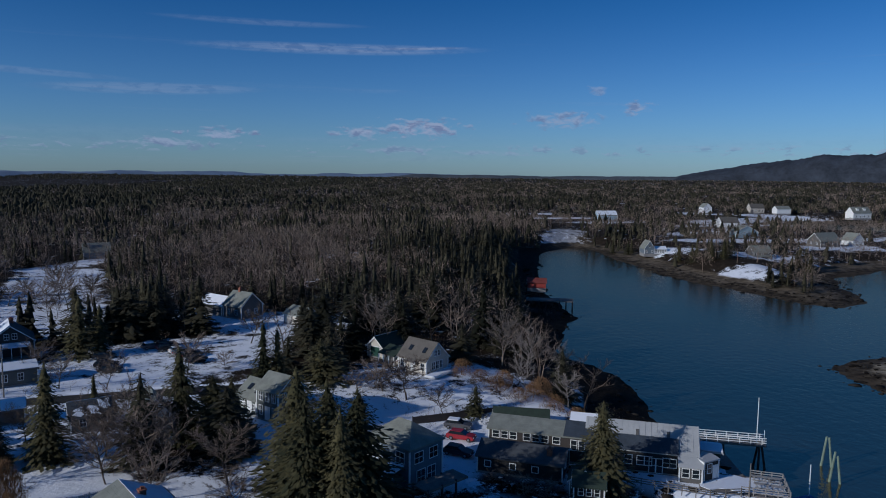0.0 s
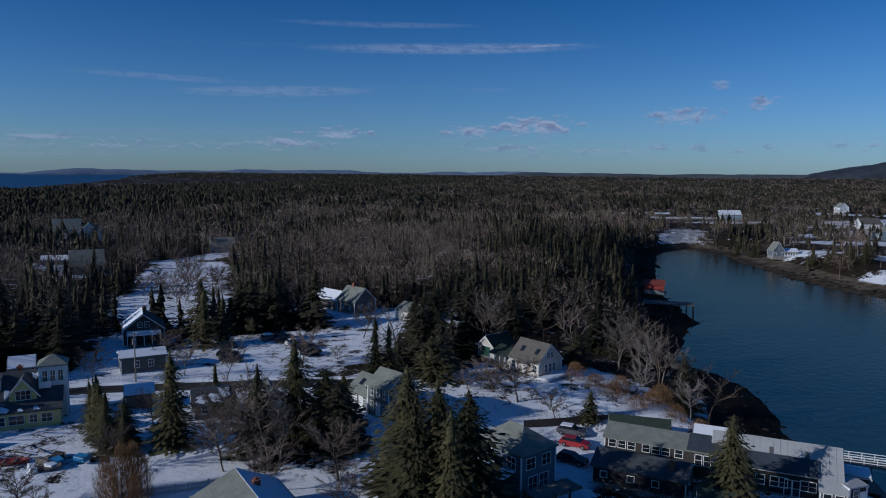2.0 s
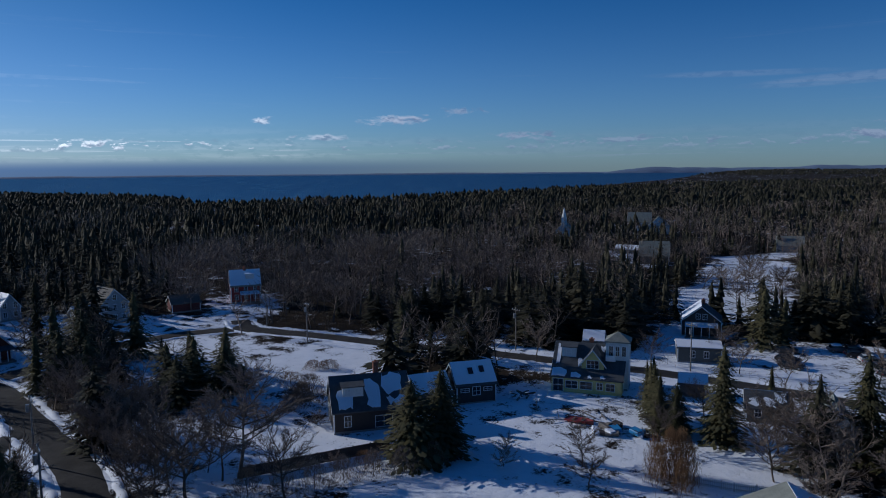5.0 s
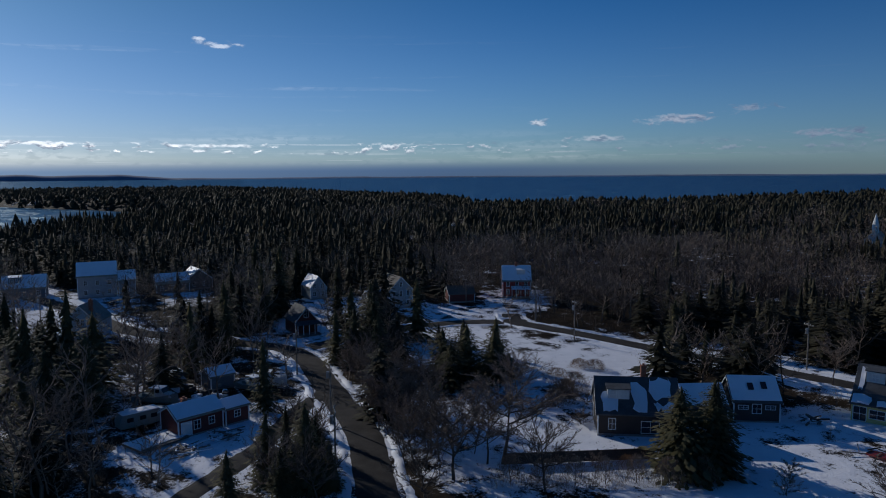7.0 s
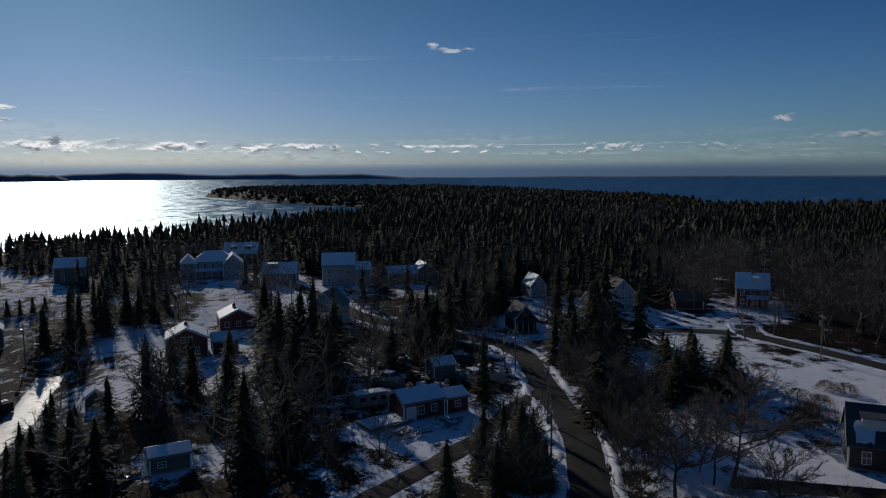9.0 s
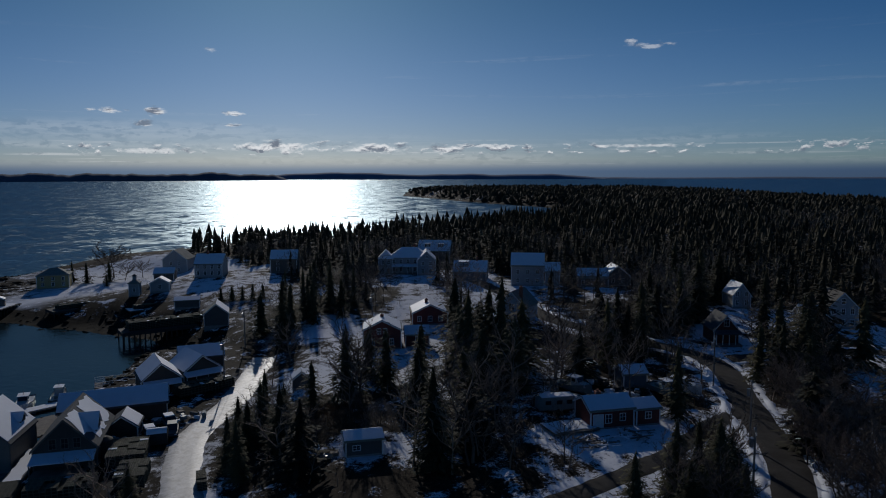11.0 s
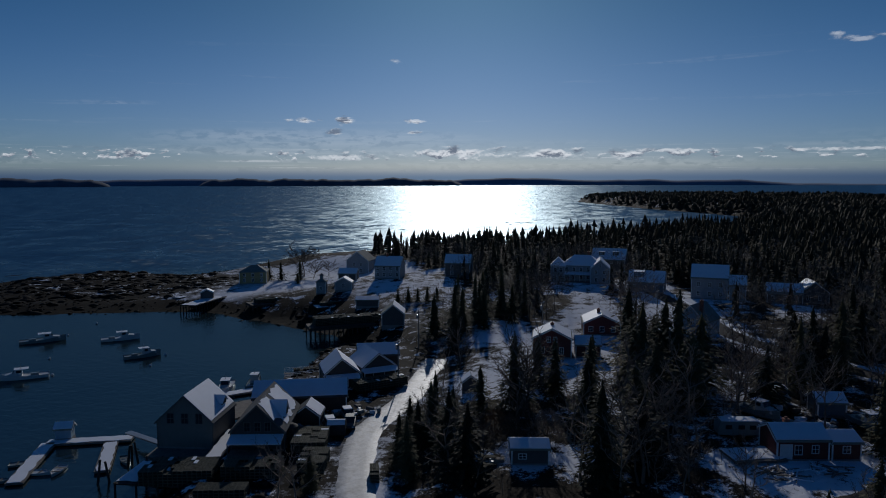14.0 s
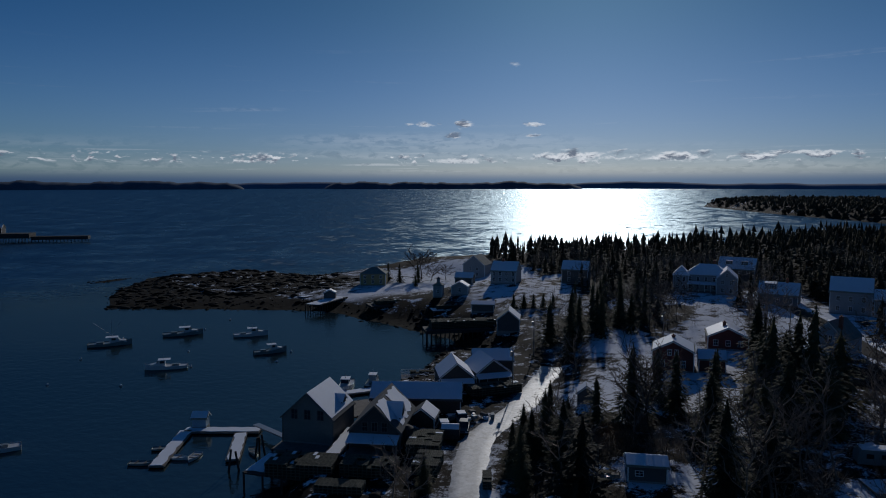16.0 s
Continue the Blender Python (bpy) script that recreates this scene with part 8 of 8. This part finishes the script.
def heap(name, x, y, count, size, mats, label, category, seed, spread):
    """Loose boards, boxes and lumps thrown together."""
    rnd = random.Random(seed)
    ob = root(name, x, y, g(x, y), 0, label, category)
    for i in range(count):
        l, w, h = size[0] * rnd.uniform(0.4, 1), size[1] * rnd.uniform(0.5, 1.2), size[2] * rnd.uniform(0.5, 1.3)
        bm = box(bmesh.new(), -l / 2, l / 2, -w / 2, w / 2, 0, h)
        bmesh.ops.bevel(bm, geom=bm.edges[:], offset=min(w, h) * 0.15, segments=1, affect="EDGES")
        p = part("scrap", bm, mats[i % len(mats)], ob)
        p.matrix_basis = pose(rnd.uniform(-spread, spread), rnd.uniform(-spread, spread), rnd.uniform(0, 0.4), rnd.uniform(-8, 8), rnd.uniform(-8, 8), rnd.uniform(0, 180))
    return ob


BLUETARP = paint_of("blue_tarpaulin", (0.03, 0.2, 0.42), 0.5)
heap("lumber_pile", -96.6, -8.0, 26, (4.5, 0.25, 0.12), [TIMBER, SNOW, TIMBER], "scattered snowy planks beside the red cabin", "lumber", 1, 2.4)
heap("lumber_pile", -100.6, -2.8, 18, (4.0, 0.25, 0.12), [TIMBER, SNOW], "loose stacked boards along the cabin wall", "lumber", 2, 1.8)
heap("junk_heap", -122.0, -7.0, 22, (2.2, 1.0, 0.7), [TIMBER, SNOW, HULLGREY, DARKBROWN], "snowy heap of boxes and old gear", "junk", 3, 5.0)
heap("junk_heap", -112.5, -13.6, 14, (2.6, 1.2, 0.8), [SNOW, TIMBER, HULLGREY], "snow-covered old gear among weeds", "junk", 4, 4.0)
heap("junk_heap", -60.4, 78.0, 12, (2.4, 1.2, 0.6), [BLUETARP, TIMBER, DARKBROWN, SNOW], "yard heap with a blue tarpaulin", "junk", 5, 2.4)
heap("brush_pile", -67.5, 78.8, 16, (3.5, 0.15, 0.12), [TIMBER, DARKBROWN], "poles and brush lying in the yard", "brush pile", 6, 4.0)
heap("gear_pile", -81.5, -74.6, 16, (1.4, 0.9, 0.7), [HULLGREY, SNOW, OLIVE, TIMBER], "fishing gear piled beside the fish house", "gear", 7, 2.6)
heap("gear_pile", -93.8, -72.6, 14, (1.6, 1.0, 0.6), [HULLGREY, SNOW, TIMBER], "fishing gear and pallets by the dock road", "gear", 8, 3.0)
heap("gear_pile", -98.6, -106.8, 10, (1.2, 0.9, 0.6), [HULLGREY, SNOW, TIMBER], "snowy fishing gear heaped on the work float", "gear", 14, 2.0)
heap("gear_pile", -82.0, -40.5, 8, (1.6, 0.9, 0.6), [TIMBER, SNOW], "snowy scrap beside the tool shed", "gear", 9, 2.4)

heap("lumber_pile", -81.0, 78.9, 20, (3.4, 0.3, 0.25), [SNOW, TIMBER, SNOW, DARKBROWN], "snow-covered stack of firewood and boards", "lumber", 12, 1.3)
post = root("bird_house", -74.5, 76.1, g(-74.5, 76.1), 20, "small white bird house on a post in the snow", "bird house")
part("post", rod_into(bmesh.new(), (0, 0, -0.4), (0, 0, 1.7), 0.06, 0.05, 6), TIMBER, post)
part("box", box(bmesh.new(), -0.5, 0.5, -0.25, 0.25, 1.7, 2.0), WHITE, post)
canopy = root("garden_canopy", -66.6, 93.0, g(-66.6, 93.0), 0, "bright green folded garden canopy", "canopy")
part("pole", rod_into(bmesh.new(), (0, 0, -0.3), (0, 0, 2.7), 0.04, 0.04, 6), STEEL, canopy)
part("cloth", rod_into(bmesh.new(), (0, 0, 0.7), (0, 0, 2.6), 0.75, 0.06, 9), GREENROOF, canopy, "folded green cloth")

# ---- single trees ----
for i, (x, y, h, w) in enumerate([
        (-50.0, 86.6, 13.6, 1.25), (-51.5, 102.2, 7.5, 1.0), (-35.4, 94.6, 14.0, 1.25), (-31.2, 96.0, 9.5, 1.7), (-28.6, 96.4, 9.0, 1.7),
        (-30.6, 122.0, 12.0, 1.0), (-28.4, 123.4, 10.5, 1.0), (-20.3, 122.4, 8.5, 2.0), (-14.4, 73.0, 17.6, 1.45), (-10.8, 71.4, 16.8, 1.5), (-7.4, 71.0, 16.2, 1.45), (-15.6, 78.6, 15.4, 1.2),
        (-8.8, 67.6, 15.0, 1.1), (-12.6, 68.6, 15.6, 1.1), (22.8, 86.6, 12.2, 1.25), (7.4, 112.6, 5.6, 1.3), (-72.7, 139.4, 13.5, 1.3), (-70.2, 143.0, 11.0, 1.2)]):
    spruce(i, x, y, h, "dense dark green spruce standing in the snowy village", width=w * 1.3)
for i, (x, y, h, w) in enumerate([
        (-66.6, 92.6, 7.0, 0.8), (-64.0, 90.0, 8.0, 0.8), (-61.2, 87.2, 8.5, 0.9), (-58.8, 85.0, 8.0, 1.0), (-57.2, 82.4, 7.0, 1.2), (-68.8, 97.4, 6.5, 0.8), (-55.6, 84.4, 7.5, 1.2), (-54.6, 82.6, 6.0, 1.2), (-60.0, 86.0, 7.0, 1.0), (-115.5, 79.4, 13.0, 1.2), (-72.0, 51.0, 11.0, 1.5), (-70.4, 54.6, 12.0, 1.6),
        (-73.6, 57.4, 10.5, 1.3), (-150.4, 37.4, 14.0, 1.2), (-112.4, 34.0, 8.5, 1.7), (-116.2, 38.0, 10.5, 1.6), (-114.0, 42.4, 9.5, 1.7), (-119.2, 44.6, 10.5, 1.5), (-119.0, 34.4, 9.5, 1.6), (-122.4, 39.4, 10.0, 1.6), (-143.0, 40.4, 5.0, 1.2), (-140.6, 21.4, 15.0, 1.0), (-137.6, 25.4, 13.5, 1.0), (-143.2, 25.8, 15.0, 1.0), (-110.3, 3.2, 12.0, 0.9), (-80.0, 7.0, 11.0, 1.0),
        (-83.4, 2.6, 9.0, 1.0), (-87.4, 5.2, 8.0, 1.0), (-77.0, 4.0, 7.0, 1.1), (-79.4, 9.6, 6.5, 1.1), (-85.2, 8.6, 7.0, 1.1), (-90.2, 9.2, 6.5, 1.1), (-75.2, -1.6, 8.0, 1.1), (-94.4, 7.4, 6.0, 1.1)]):
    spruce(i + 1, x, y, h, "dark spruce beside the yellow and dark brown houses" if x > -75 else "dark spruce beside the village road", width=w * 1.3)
for i, (x, y, h, w) in enumerate([
        (-104.4, -48.2, 13.0, 1.1), (-99.8, -34.2, 11.6, 1.1), (-121.0, -32.0, 17.0, 1.0), (-76.6, -50.6, 9.0, 0.9), (-80.0, -54.2, 8.0, 0.9), (-88.0, -50.2, 9.0, 0.8), (-112.0, -38.0, 12.0, 0.8), (-120.5, -40.6, 10.5, 1.1), (-125.4, -27.0, 19.0, 0.9), (-128.5, -30.0, 17.0, 0.9), (-81.8, -26.0, 13.5, 1.1), (-89.6, -58.8, 7.0, 1.1), (-92.8, -57.0, 8.5, 1.0),
        (-86.6, -55.4, 7.5, 1.0), (-96.4, -58.4, 9.0, 1.0), (-67.4, -59.4, 5.5, 1.1), (-83.8, -48.4, 10.0, 1.0), (-142.0, -40.6, 16.0, 1.0), (-148.0, -3.0, 13.0, 1.0), (-137.0, -9.0, 14.0, 0.9), (-143.0, -82.0, 14.0, 0.7), (-156.8, -3.4, 15.0, 1.0),
        (-152.0, -8.0, 14.0, 1.0), (-174.0, 23.0, 14.0, 1.0), (-176.0, 5.0, 15.0, 1.0), (-182.0, 9.0, 16.0, 1.0), (-178.0, -2.0, 14.0, 1.0), (-172.0, 5.0, 12.0, 1.0), (-206.0, 11.0, 15.0, 1.0), (-211.0, 16.0, 14.0, 1.0), (-207.0, 4.0, 16.0, 1.0), (-206.5, -204.5, 8.6, 1.0), (-208.0, -199.5, 8.0, 1.0), (-212.0, -193.0, 8.4, 1.0), (-204.0, -187.0, 4.6, 1.3), (-114.0, -45.0, 10.5, 1.3), (-118.4, -50.2, 9.5, 1.3), (-112.6, -27.4, 12.0, 1.3), (-117.4, -23.0, 13.0, 1.3), (-107.0, -29.0, 10.0, 1.3), (-124.0, -34.6, 14.0, 1.3), (-131.6, -24.4, 14.0, 1.3), (-101.0, -52.6, 8.0, 1.3), (-150.4, -84.0, 12.0, 1.2), (-155.0, -88.6, 12.5, 1.2), (-147.0, -90.0, 11.0, 1.2)]):
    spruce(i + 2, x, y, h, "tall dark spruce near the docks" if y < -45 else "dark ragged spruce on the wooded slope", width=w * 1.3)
for i, (x, y, h, w) in enumerate([
        (-24.7, 80.8, 7.5, 1.5), (-41.6, 84.0, 8.0, 1.2), (-39.4, 80.2, 7.0, 1.2), (-36.4, 82.6, 8.0, 1.2), (-43.0, 88.0, 8.5, 1.1), (-33.6, 84.6, 7.0, 1.2), (-37.3, 87.0, 9.0, 1.2), (-40.4, 90.4, 9.5, 1.1), (-4.4, 115.2, 7.5, 1.7), (-8.6, 117.6, 6.0, 1.8), (2.0, 112.0, 5.0, 1.4), (-46.6, 128.0, 7.5, 1.2), (-81.0, 31.6, 12.0, 1.5), (-78.4, 24.2, 11.5, 1.3), (-107.8, 21.4, 9.5, 1.2),
        (-84.0, 24.0, 8.0, 1.1), (-95.0, 96.6, 9.0, 1.0), (-57.6, 118.6, 6.5, 1.1), (-108.4, 25.0, 9.0, 1.1), (-103.8, 41.6, 7.5, 1.2), (-221.0, -199.0, 12.5, 1.6), (-203.0, -209.5, 6.0, 1.6), (-217.0, -190.5, 6.5, 1.4), (-226.0, -190.0, 6.5, 1.4), (-99.4, 19.8, 8.0, 1.1), (-41.0, 152.0, 8.0, 1.2)]):
    leafless(i, x, y, h, "leafless grey-brown hardwood tree with fine twigs", width=w)
for i, (x, y, h, w) in enumerate([
        (-84.0, 19.6, 7.5, 0.9), (-89.0, 20.6, 8.0, 0.9), (-93.4, 21.6, 7.0, 1.0), (-98.2, 21.2, 8.5, 0.9), (-103.0, 20.8, 7.5, 0.9), (-112.2, 20.2, 8.0, 0.9), (-117.4, 19.6, 7.0, 1.0), (-122.6, 20.0, 8.0, 0.9), (-96.0, 25.0, 8.0, 0.9), (-72.5, 33.6, 9.0, 1.1), (-81.5, 29.6, 9.5, 1.0), (-70.5, 18.8, 8.5, 1.0), (-80.5, 20.6, 8.0, 1.1),
        (-103.0, 26.0, 8.5, 1.1), (-107.0, 43.8, 6.5, 1.4), (-78.0, 3.0, 8.0, 1.0), (-75.2, 8.0, 8.5, 1.0), (-88.6, 8.6, 7.5, 1.0), (-91.6, 6.0, 7.0, 1.0)]):
    leafless(i + 1, x, y, h, "slender leafless tree in roadside brush", width=w)
for i, (x, y, h, w) in enumerate([
        (-158.0, -82.0, 11.0, 1.0), (-163.0, -86.0, 12.0, 1.0), (-168.0, -90.0, 12.5, 1.0), (-172.0, -84.0, 12.0, 1.0), (-166.0, -78.0, 10.5, 1.0), (-176.0, -92.0, 12.0, 1.0), (-171.0, -97.0, 11.5, 1.0), (-180.0, -88.0, 12.5, 1.0), (-184.0, -95.0, 12.0, 1.0), (-178.0, -80.0, 11.0, 1.0), (-186.0, -86.0, 12.0, 1.0), (-177.6, -122.0, 4.6, 1.7), (-178.8, -119.0, 4.8, 1.7), (-179.8, -116.2, 4.6, 1.7), (-180.8, -113.4, 4.8, 1.7), (-181.8, -110.6, 4.6, 1.7), (119.0, 348.0, 9.0, 1.3), (122.6, 340.0, 9.6, 1.3), (127.0, 346.0, 9.2, 1.3), (131.0, 338.0, 9.8, 1.4), (134.0, 330.0, 9.6, 1.3), (128.6, 330.0, 8.0, 1.4), (138.0, 336.0, 9.0, 1.3), (143.0, 344.0, 8.6, 1.3),
        (170.0, 330.0, 11.0, 1.5), (175.0, 334.0, 10.0, 1.5), (166.6, 326.0, 9.0, 1.6), (172.0, 324.0, 9.6, 1.6), (105.0, 392.0, 8.0, 1.3), (99.0, 402.0, 8.6, 1.3), (109.0, 400.0, 9.0, 1.3), (-131.9, 20.7, 12.0, 1.2), (-128.4, 24.4, 10.5, 1.2), (-135.4, 17.6, 11.0, 1.2), (-125.0, 46.6, 9.0, 1.5), (-109.3, 81.8, 8.0, 1.2)]):
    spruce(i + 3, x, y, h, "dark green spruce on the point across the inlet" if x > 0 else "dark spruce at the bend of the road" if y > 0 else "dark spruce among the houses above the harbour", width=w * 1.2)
rnd = random.Random(88)
for i in range(16):
    f, off = rnd.random(), rnd.uniform(3.8, 14.0)
    x, y = -78 - 52 * f, 15.4 + off - 2.0 * f
    if math.hypot(x + 85, y - 52) > 13:
        leafless(i, x, y, rnd.uniform(5.0, 8.5), "slender leafless tree in roadside brush", width=rnd.uniform(0.9, 1.3))
for i in range(18):
    f = rnd.random()
    x, y = -98 - 38 * f + rnd.uniform(-11, 11), 166 + 84 * f + rnd.uniform(-6, 6)
    leafless(i, x, y, rnd.uniform(5.5, 9.0), "leafless tree standing in the snowy field", width=rnd.uniform(0.9, 1.3))
for i, (x, y, h, w) in enumerate([(-74.0, 126.0, 7.0, 1.2), (-80.0, 112.0, 6.5, 1.2), (-66.0, 118.8, 6.0, 1.2), (-56.0, 92.0, 6.0, 1.3), (-53.6, 77.0, 5.5, 1.3), (-56.4, 66.0, 5.0, 1.4), (-52.0, 62.0, 4.6, 1.4), (-31.6, 76.2, 6.5, 1.3), (-20.6, 72.0, 5.5, 1.4), (-18.0, 96.0, 6.0, 1.2)]):
    leafless(i + 2, x, y, h, "leafless yard tree with a rounded twiggy crown", width=w)
for i, (x, y, h) in enumerate([(24.2, 119.4, 6.8), (17.0, 124.0, 6.0), (27.0, 140.0, 7.5), (14.0, 139.0, 10.0), (18.6, 134.0, 9.0), (-12.5, 155.0, 10.0)]):
    leafless(i, x, y, h, "pale-barked leafless birch at the shore edge", 1.0, BIRCH)
for i, (x, y, h, w, m) in enumerate([
        (-9.2, 119.4, 3.6, 1.6, 0), (-13.4, 119.0, 3.2, 1.7, 0), (-46.4, 70.6, 7.2, 0.42, 1), (-48.2, 72.2, 6.6, 0.45, 1), (-45.0, 71.2, 6.2, 0.45, 1), (-46.8, 72.6, 6.8, 0.42, 1), (-49.2, 70.8, 5.6, 0.5, 1), (-47.6, 69.0, 5.4, 0.5, 1), (-44.4, 69.0, 4.6, 0.55, 1), (-104.4, 36.0, 3.8, 1.5, 0), (-90.0, -42.0, 4.0, 1.3, 0), (-94.0, -38.0, 4.4, 1.3, 0), (-98.0, -44.0, 4.0, 1.3, 0), (-93.0, -46.0, 3.6, 1.3, 1), (-88.0, -45.0, 3.4, 1.3, 0), (-100.0, -26.0, 4.0, 1.3, 0), (-94.0, -24.0, 4.4, 1.3, 0), (-90.0, -18.0, 4.0, 1.2, 0), (-74.0, 34.0, 3.6, 1.1, 0), (-72.6, 37.4, 3.8, 1.0, 0), (-71.8, 41.0, 3.6, 1.1, 0), (-71.0, 44.6, 3.8, 1.0, 0), (-69.6, 48.0, 3.6, 1.1, 0), (-75.6, 30.4, 3.8, 1.1, 0), (-68.6, 52.0, 3.6, 1.0, 0), (-77.6, 38.0, 1.8, 1.5, 0), (-76.4, 42.0, 2.0, 1.5, 0), (-75.4, 46.0, 1.8, 1.5, 1), (-74.6, 49.0, 2.2, 1.4, 0), (-91.0, 47.4, 2.4, 1.3, 0), (-98.0, 52.0, 2.6, 1.4, 0), (-116.4, 63.0, 2.0, 2.4, 1), (-118.4, 61.0, 1.8, 2.4, 1), (-112.0, 53.2, 2.4, 2.2, 1), (-102.2, 50.4, 3.6, 1.5, 0), (-105.6, 53.6, 3.6, 1.4, 0), (-100.0, 48.0, 3.6, 1.3, 0), (-101.8, 48.8, 2.2, 1.6, 1), (-105.0, 52.0, 2.2, 1.6, 1), (-96.0, 40.0, 2.0, 1.7, 0), (-98.4, 43.6, 2.2, 1.7, 0),
        (11.5, 121.0, 3.0, 1.6, 1), (15.0, 117.6, 2.6, 1.6, 1), (8.8, 125.0, 2.6, 1.6, 1), (18.0, 119.0, 3.2, 1.4, 1), (21.0, 115.0, 3.0, 1.4, 1), (5.4, 128.4, 3.4, 1.4, 1), (24.0, 111.0, 2.8, 1.4, 1), (13.0, 124.0, 3.2, 1.4, 1), (19.6, 122.0, 3.6, 1.4, 1), (-66.2, 62.0, 2.4, 1.4, 0), (-62.8, 58.6, 2.6, 1.4, 0), (-41.6, 134.4, 3.0, 1.5, 0),
        (8.4, 88.6, 1.5, 1.8, 0), (10.4, 87.6, 1.7, 1.8, 0), (12.4, 86.8, 1.8, 1.8, 0), (14.4, 86.0, 1.9, 1.8, 0), (16.2, 85.0, 2.0, 1.8, 0), (12.8, 84.6, 1.5, 1.9, 0), (15.0, 83.0, 1.7, 1.9, 0), (17.4, 82.0, 1.6, 1.8, 0), (24.4, 84.4, 1.5, 1.8, 0), (26.6, 85.4, 1.4, 1.8, 0)]):
    leafless(i, x, y, h, "russet leafless brush in thin snow" if m else "grey-brown leafless bush in snow", w, RUSSET if m else None, "bush", DENSE if h > 3.5 or m else THICKETS)


def low_growth():
    """Weeds, saplings and brush along the edges of the open ground, and boulders on the tide line."""
    rs = np.random.RandomState(5)
    n = 16000
    a, r = np.radians(rs.uniform(-40, 168, n)), np.sqrt(rs.uniform(80 ** 2, 290 ** 2, n))
    x, y = -np.sin(a) * r, np.cos(a) * r
    c, d = clearing(x, y), shore_distance(x, y)
    clump = waves(x, y, 11, 6.0) + 0.6 * waves(x, y, 4, 2.0)
    road = np.full(n, 1e9)
    for line in STREETS + [DOCK_ROAD, DRIVE]:
        for (ax, ay), (bx, by) in zip(line, line[1:]):
            road = np.minimum(road, capsule(x, y, ax, ay, bx, by))
    keep = (d > 7) & (road > 4.0) & ((c > -2.0) | (clump > 0.3)) & (rs.uniform(0, 1, n) < np.where(c > -2, 0.6, np.where(clump > 0.6, 0.5, 0.2)))
    keep &= (np.hypot(x - 117, y - 152) > 50) & (capsule(x, y, -175, -235, -130, -275) > 62) & (capsule(x, y, -62, -70, -118, -90) > 14)
    for bx, by, br in BUILT:
        keep &= np.hypot(x - bx, y - by) > br * 0.75
    x, y = x[keep], y[keep]
    p = np.stack([x, y, ground(x, y) - 0.05], 1)
    kind = rs.randint(0, 4, len(p))
    for k, mat in ((0, TWIGS), (1, TWIGS), (2, TWIGS), (3, RUSSET)):
        q = p[kind == k]
        stuff("brush", puff_template(200 + k, 34, 0.013, 0.55, 0.04), q, rs.uniform(0.9, 3.4, len(q)), np.full(len(q), 0.9), mat, "low leafless brush and dead weeds in snow", "brush", k)
    n = 60000
    a, r = np.radians(rs.uniform(-36, 166, n)), np.sqrt(rs.uniform(85 ** 2, 360 ** 2, n))
    x, y = -np.sin(a) * r, np.cos(a) * r
    d = shore_distance(x, y)
    keep = (d > -2) & (d < 13) & (rs.uniform(0, 1, n) < 0.6)
    keep |= (capsule(x, y, -175, -245, -130, -275) < 40) & (d > 0) & (rs.uniform(0, 1, n) < 0.5)
    x, y = x[keep], y[keep]
    p = np.stack([x, y, ground(x, y)], 1)
    bm = bmesh.new()
    bmesh.ops.create_icosphere(bm, subdivisions=1, radius=0.5)
    v = np.array([tuple(q.co) for q in bm.verts])
    f = np.array([[w.index for w in t.verts] for t in bm.faces])
    bm.free()
    size = rs.gamma(1.6, 0.3, len(p)) + 0.12
    stone = paint("weed_dark_stone", (0.02, 0.017, 0.0145), 0.9, 0.6, 0.5, 5.0, 0.6, spec=0.05, piece=0.9)
    n = 900
    x, y = rs.uniform(-215, -105, n), rs.uniform(-318, -205, n)
    keep = (capsule(x, y, -195, -245, -132, -270) < 40) & (shore_distance(x, y) > 1)
    x, y = x[keep], y[keep]
    slabs = np.stack([x, y, ground(x, y) - 0.15], 1)
    for k in range(3):
        rr = np.random.RandomState(20 + k)
        q = slice(k, None, 3)
        stuff("ledge_rocks", (v * np.array([1.7, 0.9, 0.34]) * rr.uniform(0.7, 1.25, (len(v), 1)), f), slabs[q], rs.uniform(1.2, 4.6, len(slabs[q])), np.full(len(slabs[q]), 1.0), stone, "dark tilted slabs of rock on the tidal ledge", "rocks", 20 + k)
    for k in range(3):
        rr = np.random.RandomState(k)
        q = slice(k, None, 3)
        stuff("shore_stones", (v * np.array([1, 0.8, 0.6]) * rr.uniform(0.75, 1.2, (len(v), 1)), f), p[q], size[q], np.full(len(p[q]), 1.5), stone, "dark weedy boulders and stones on the tide line", "stones", k)


low_growth()
woods()
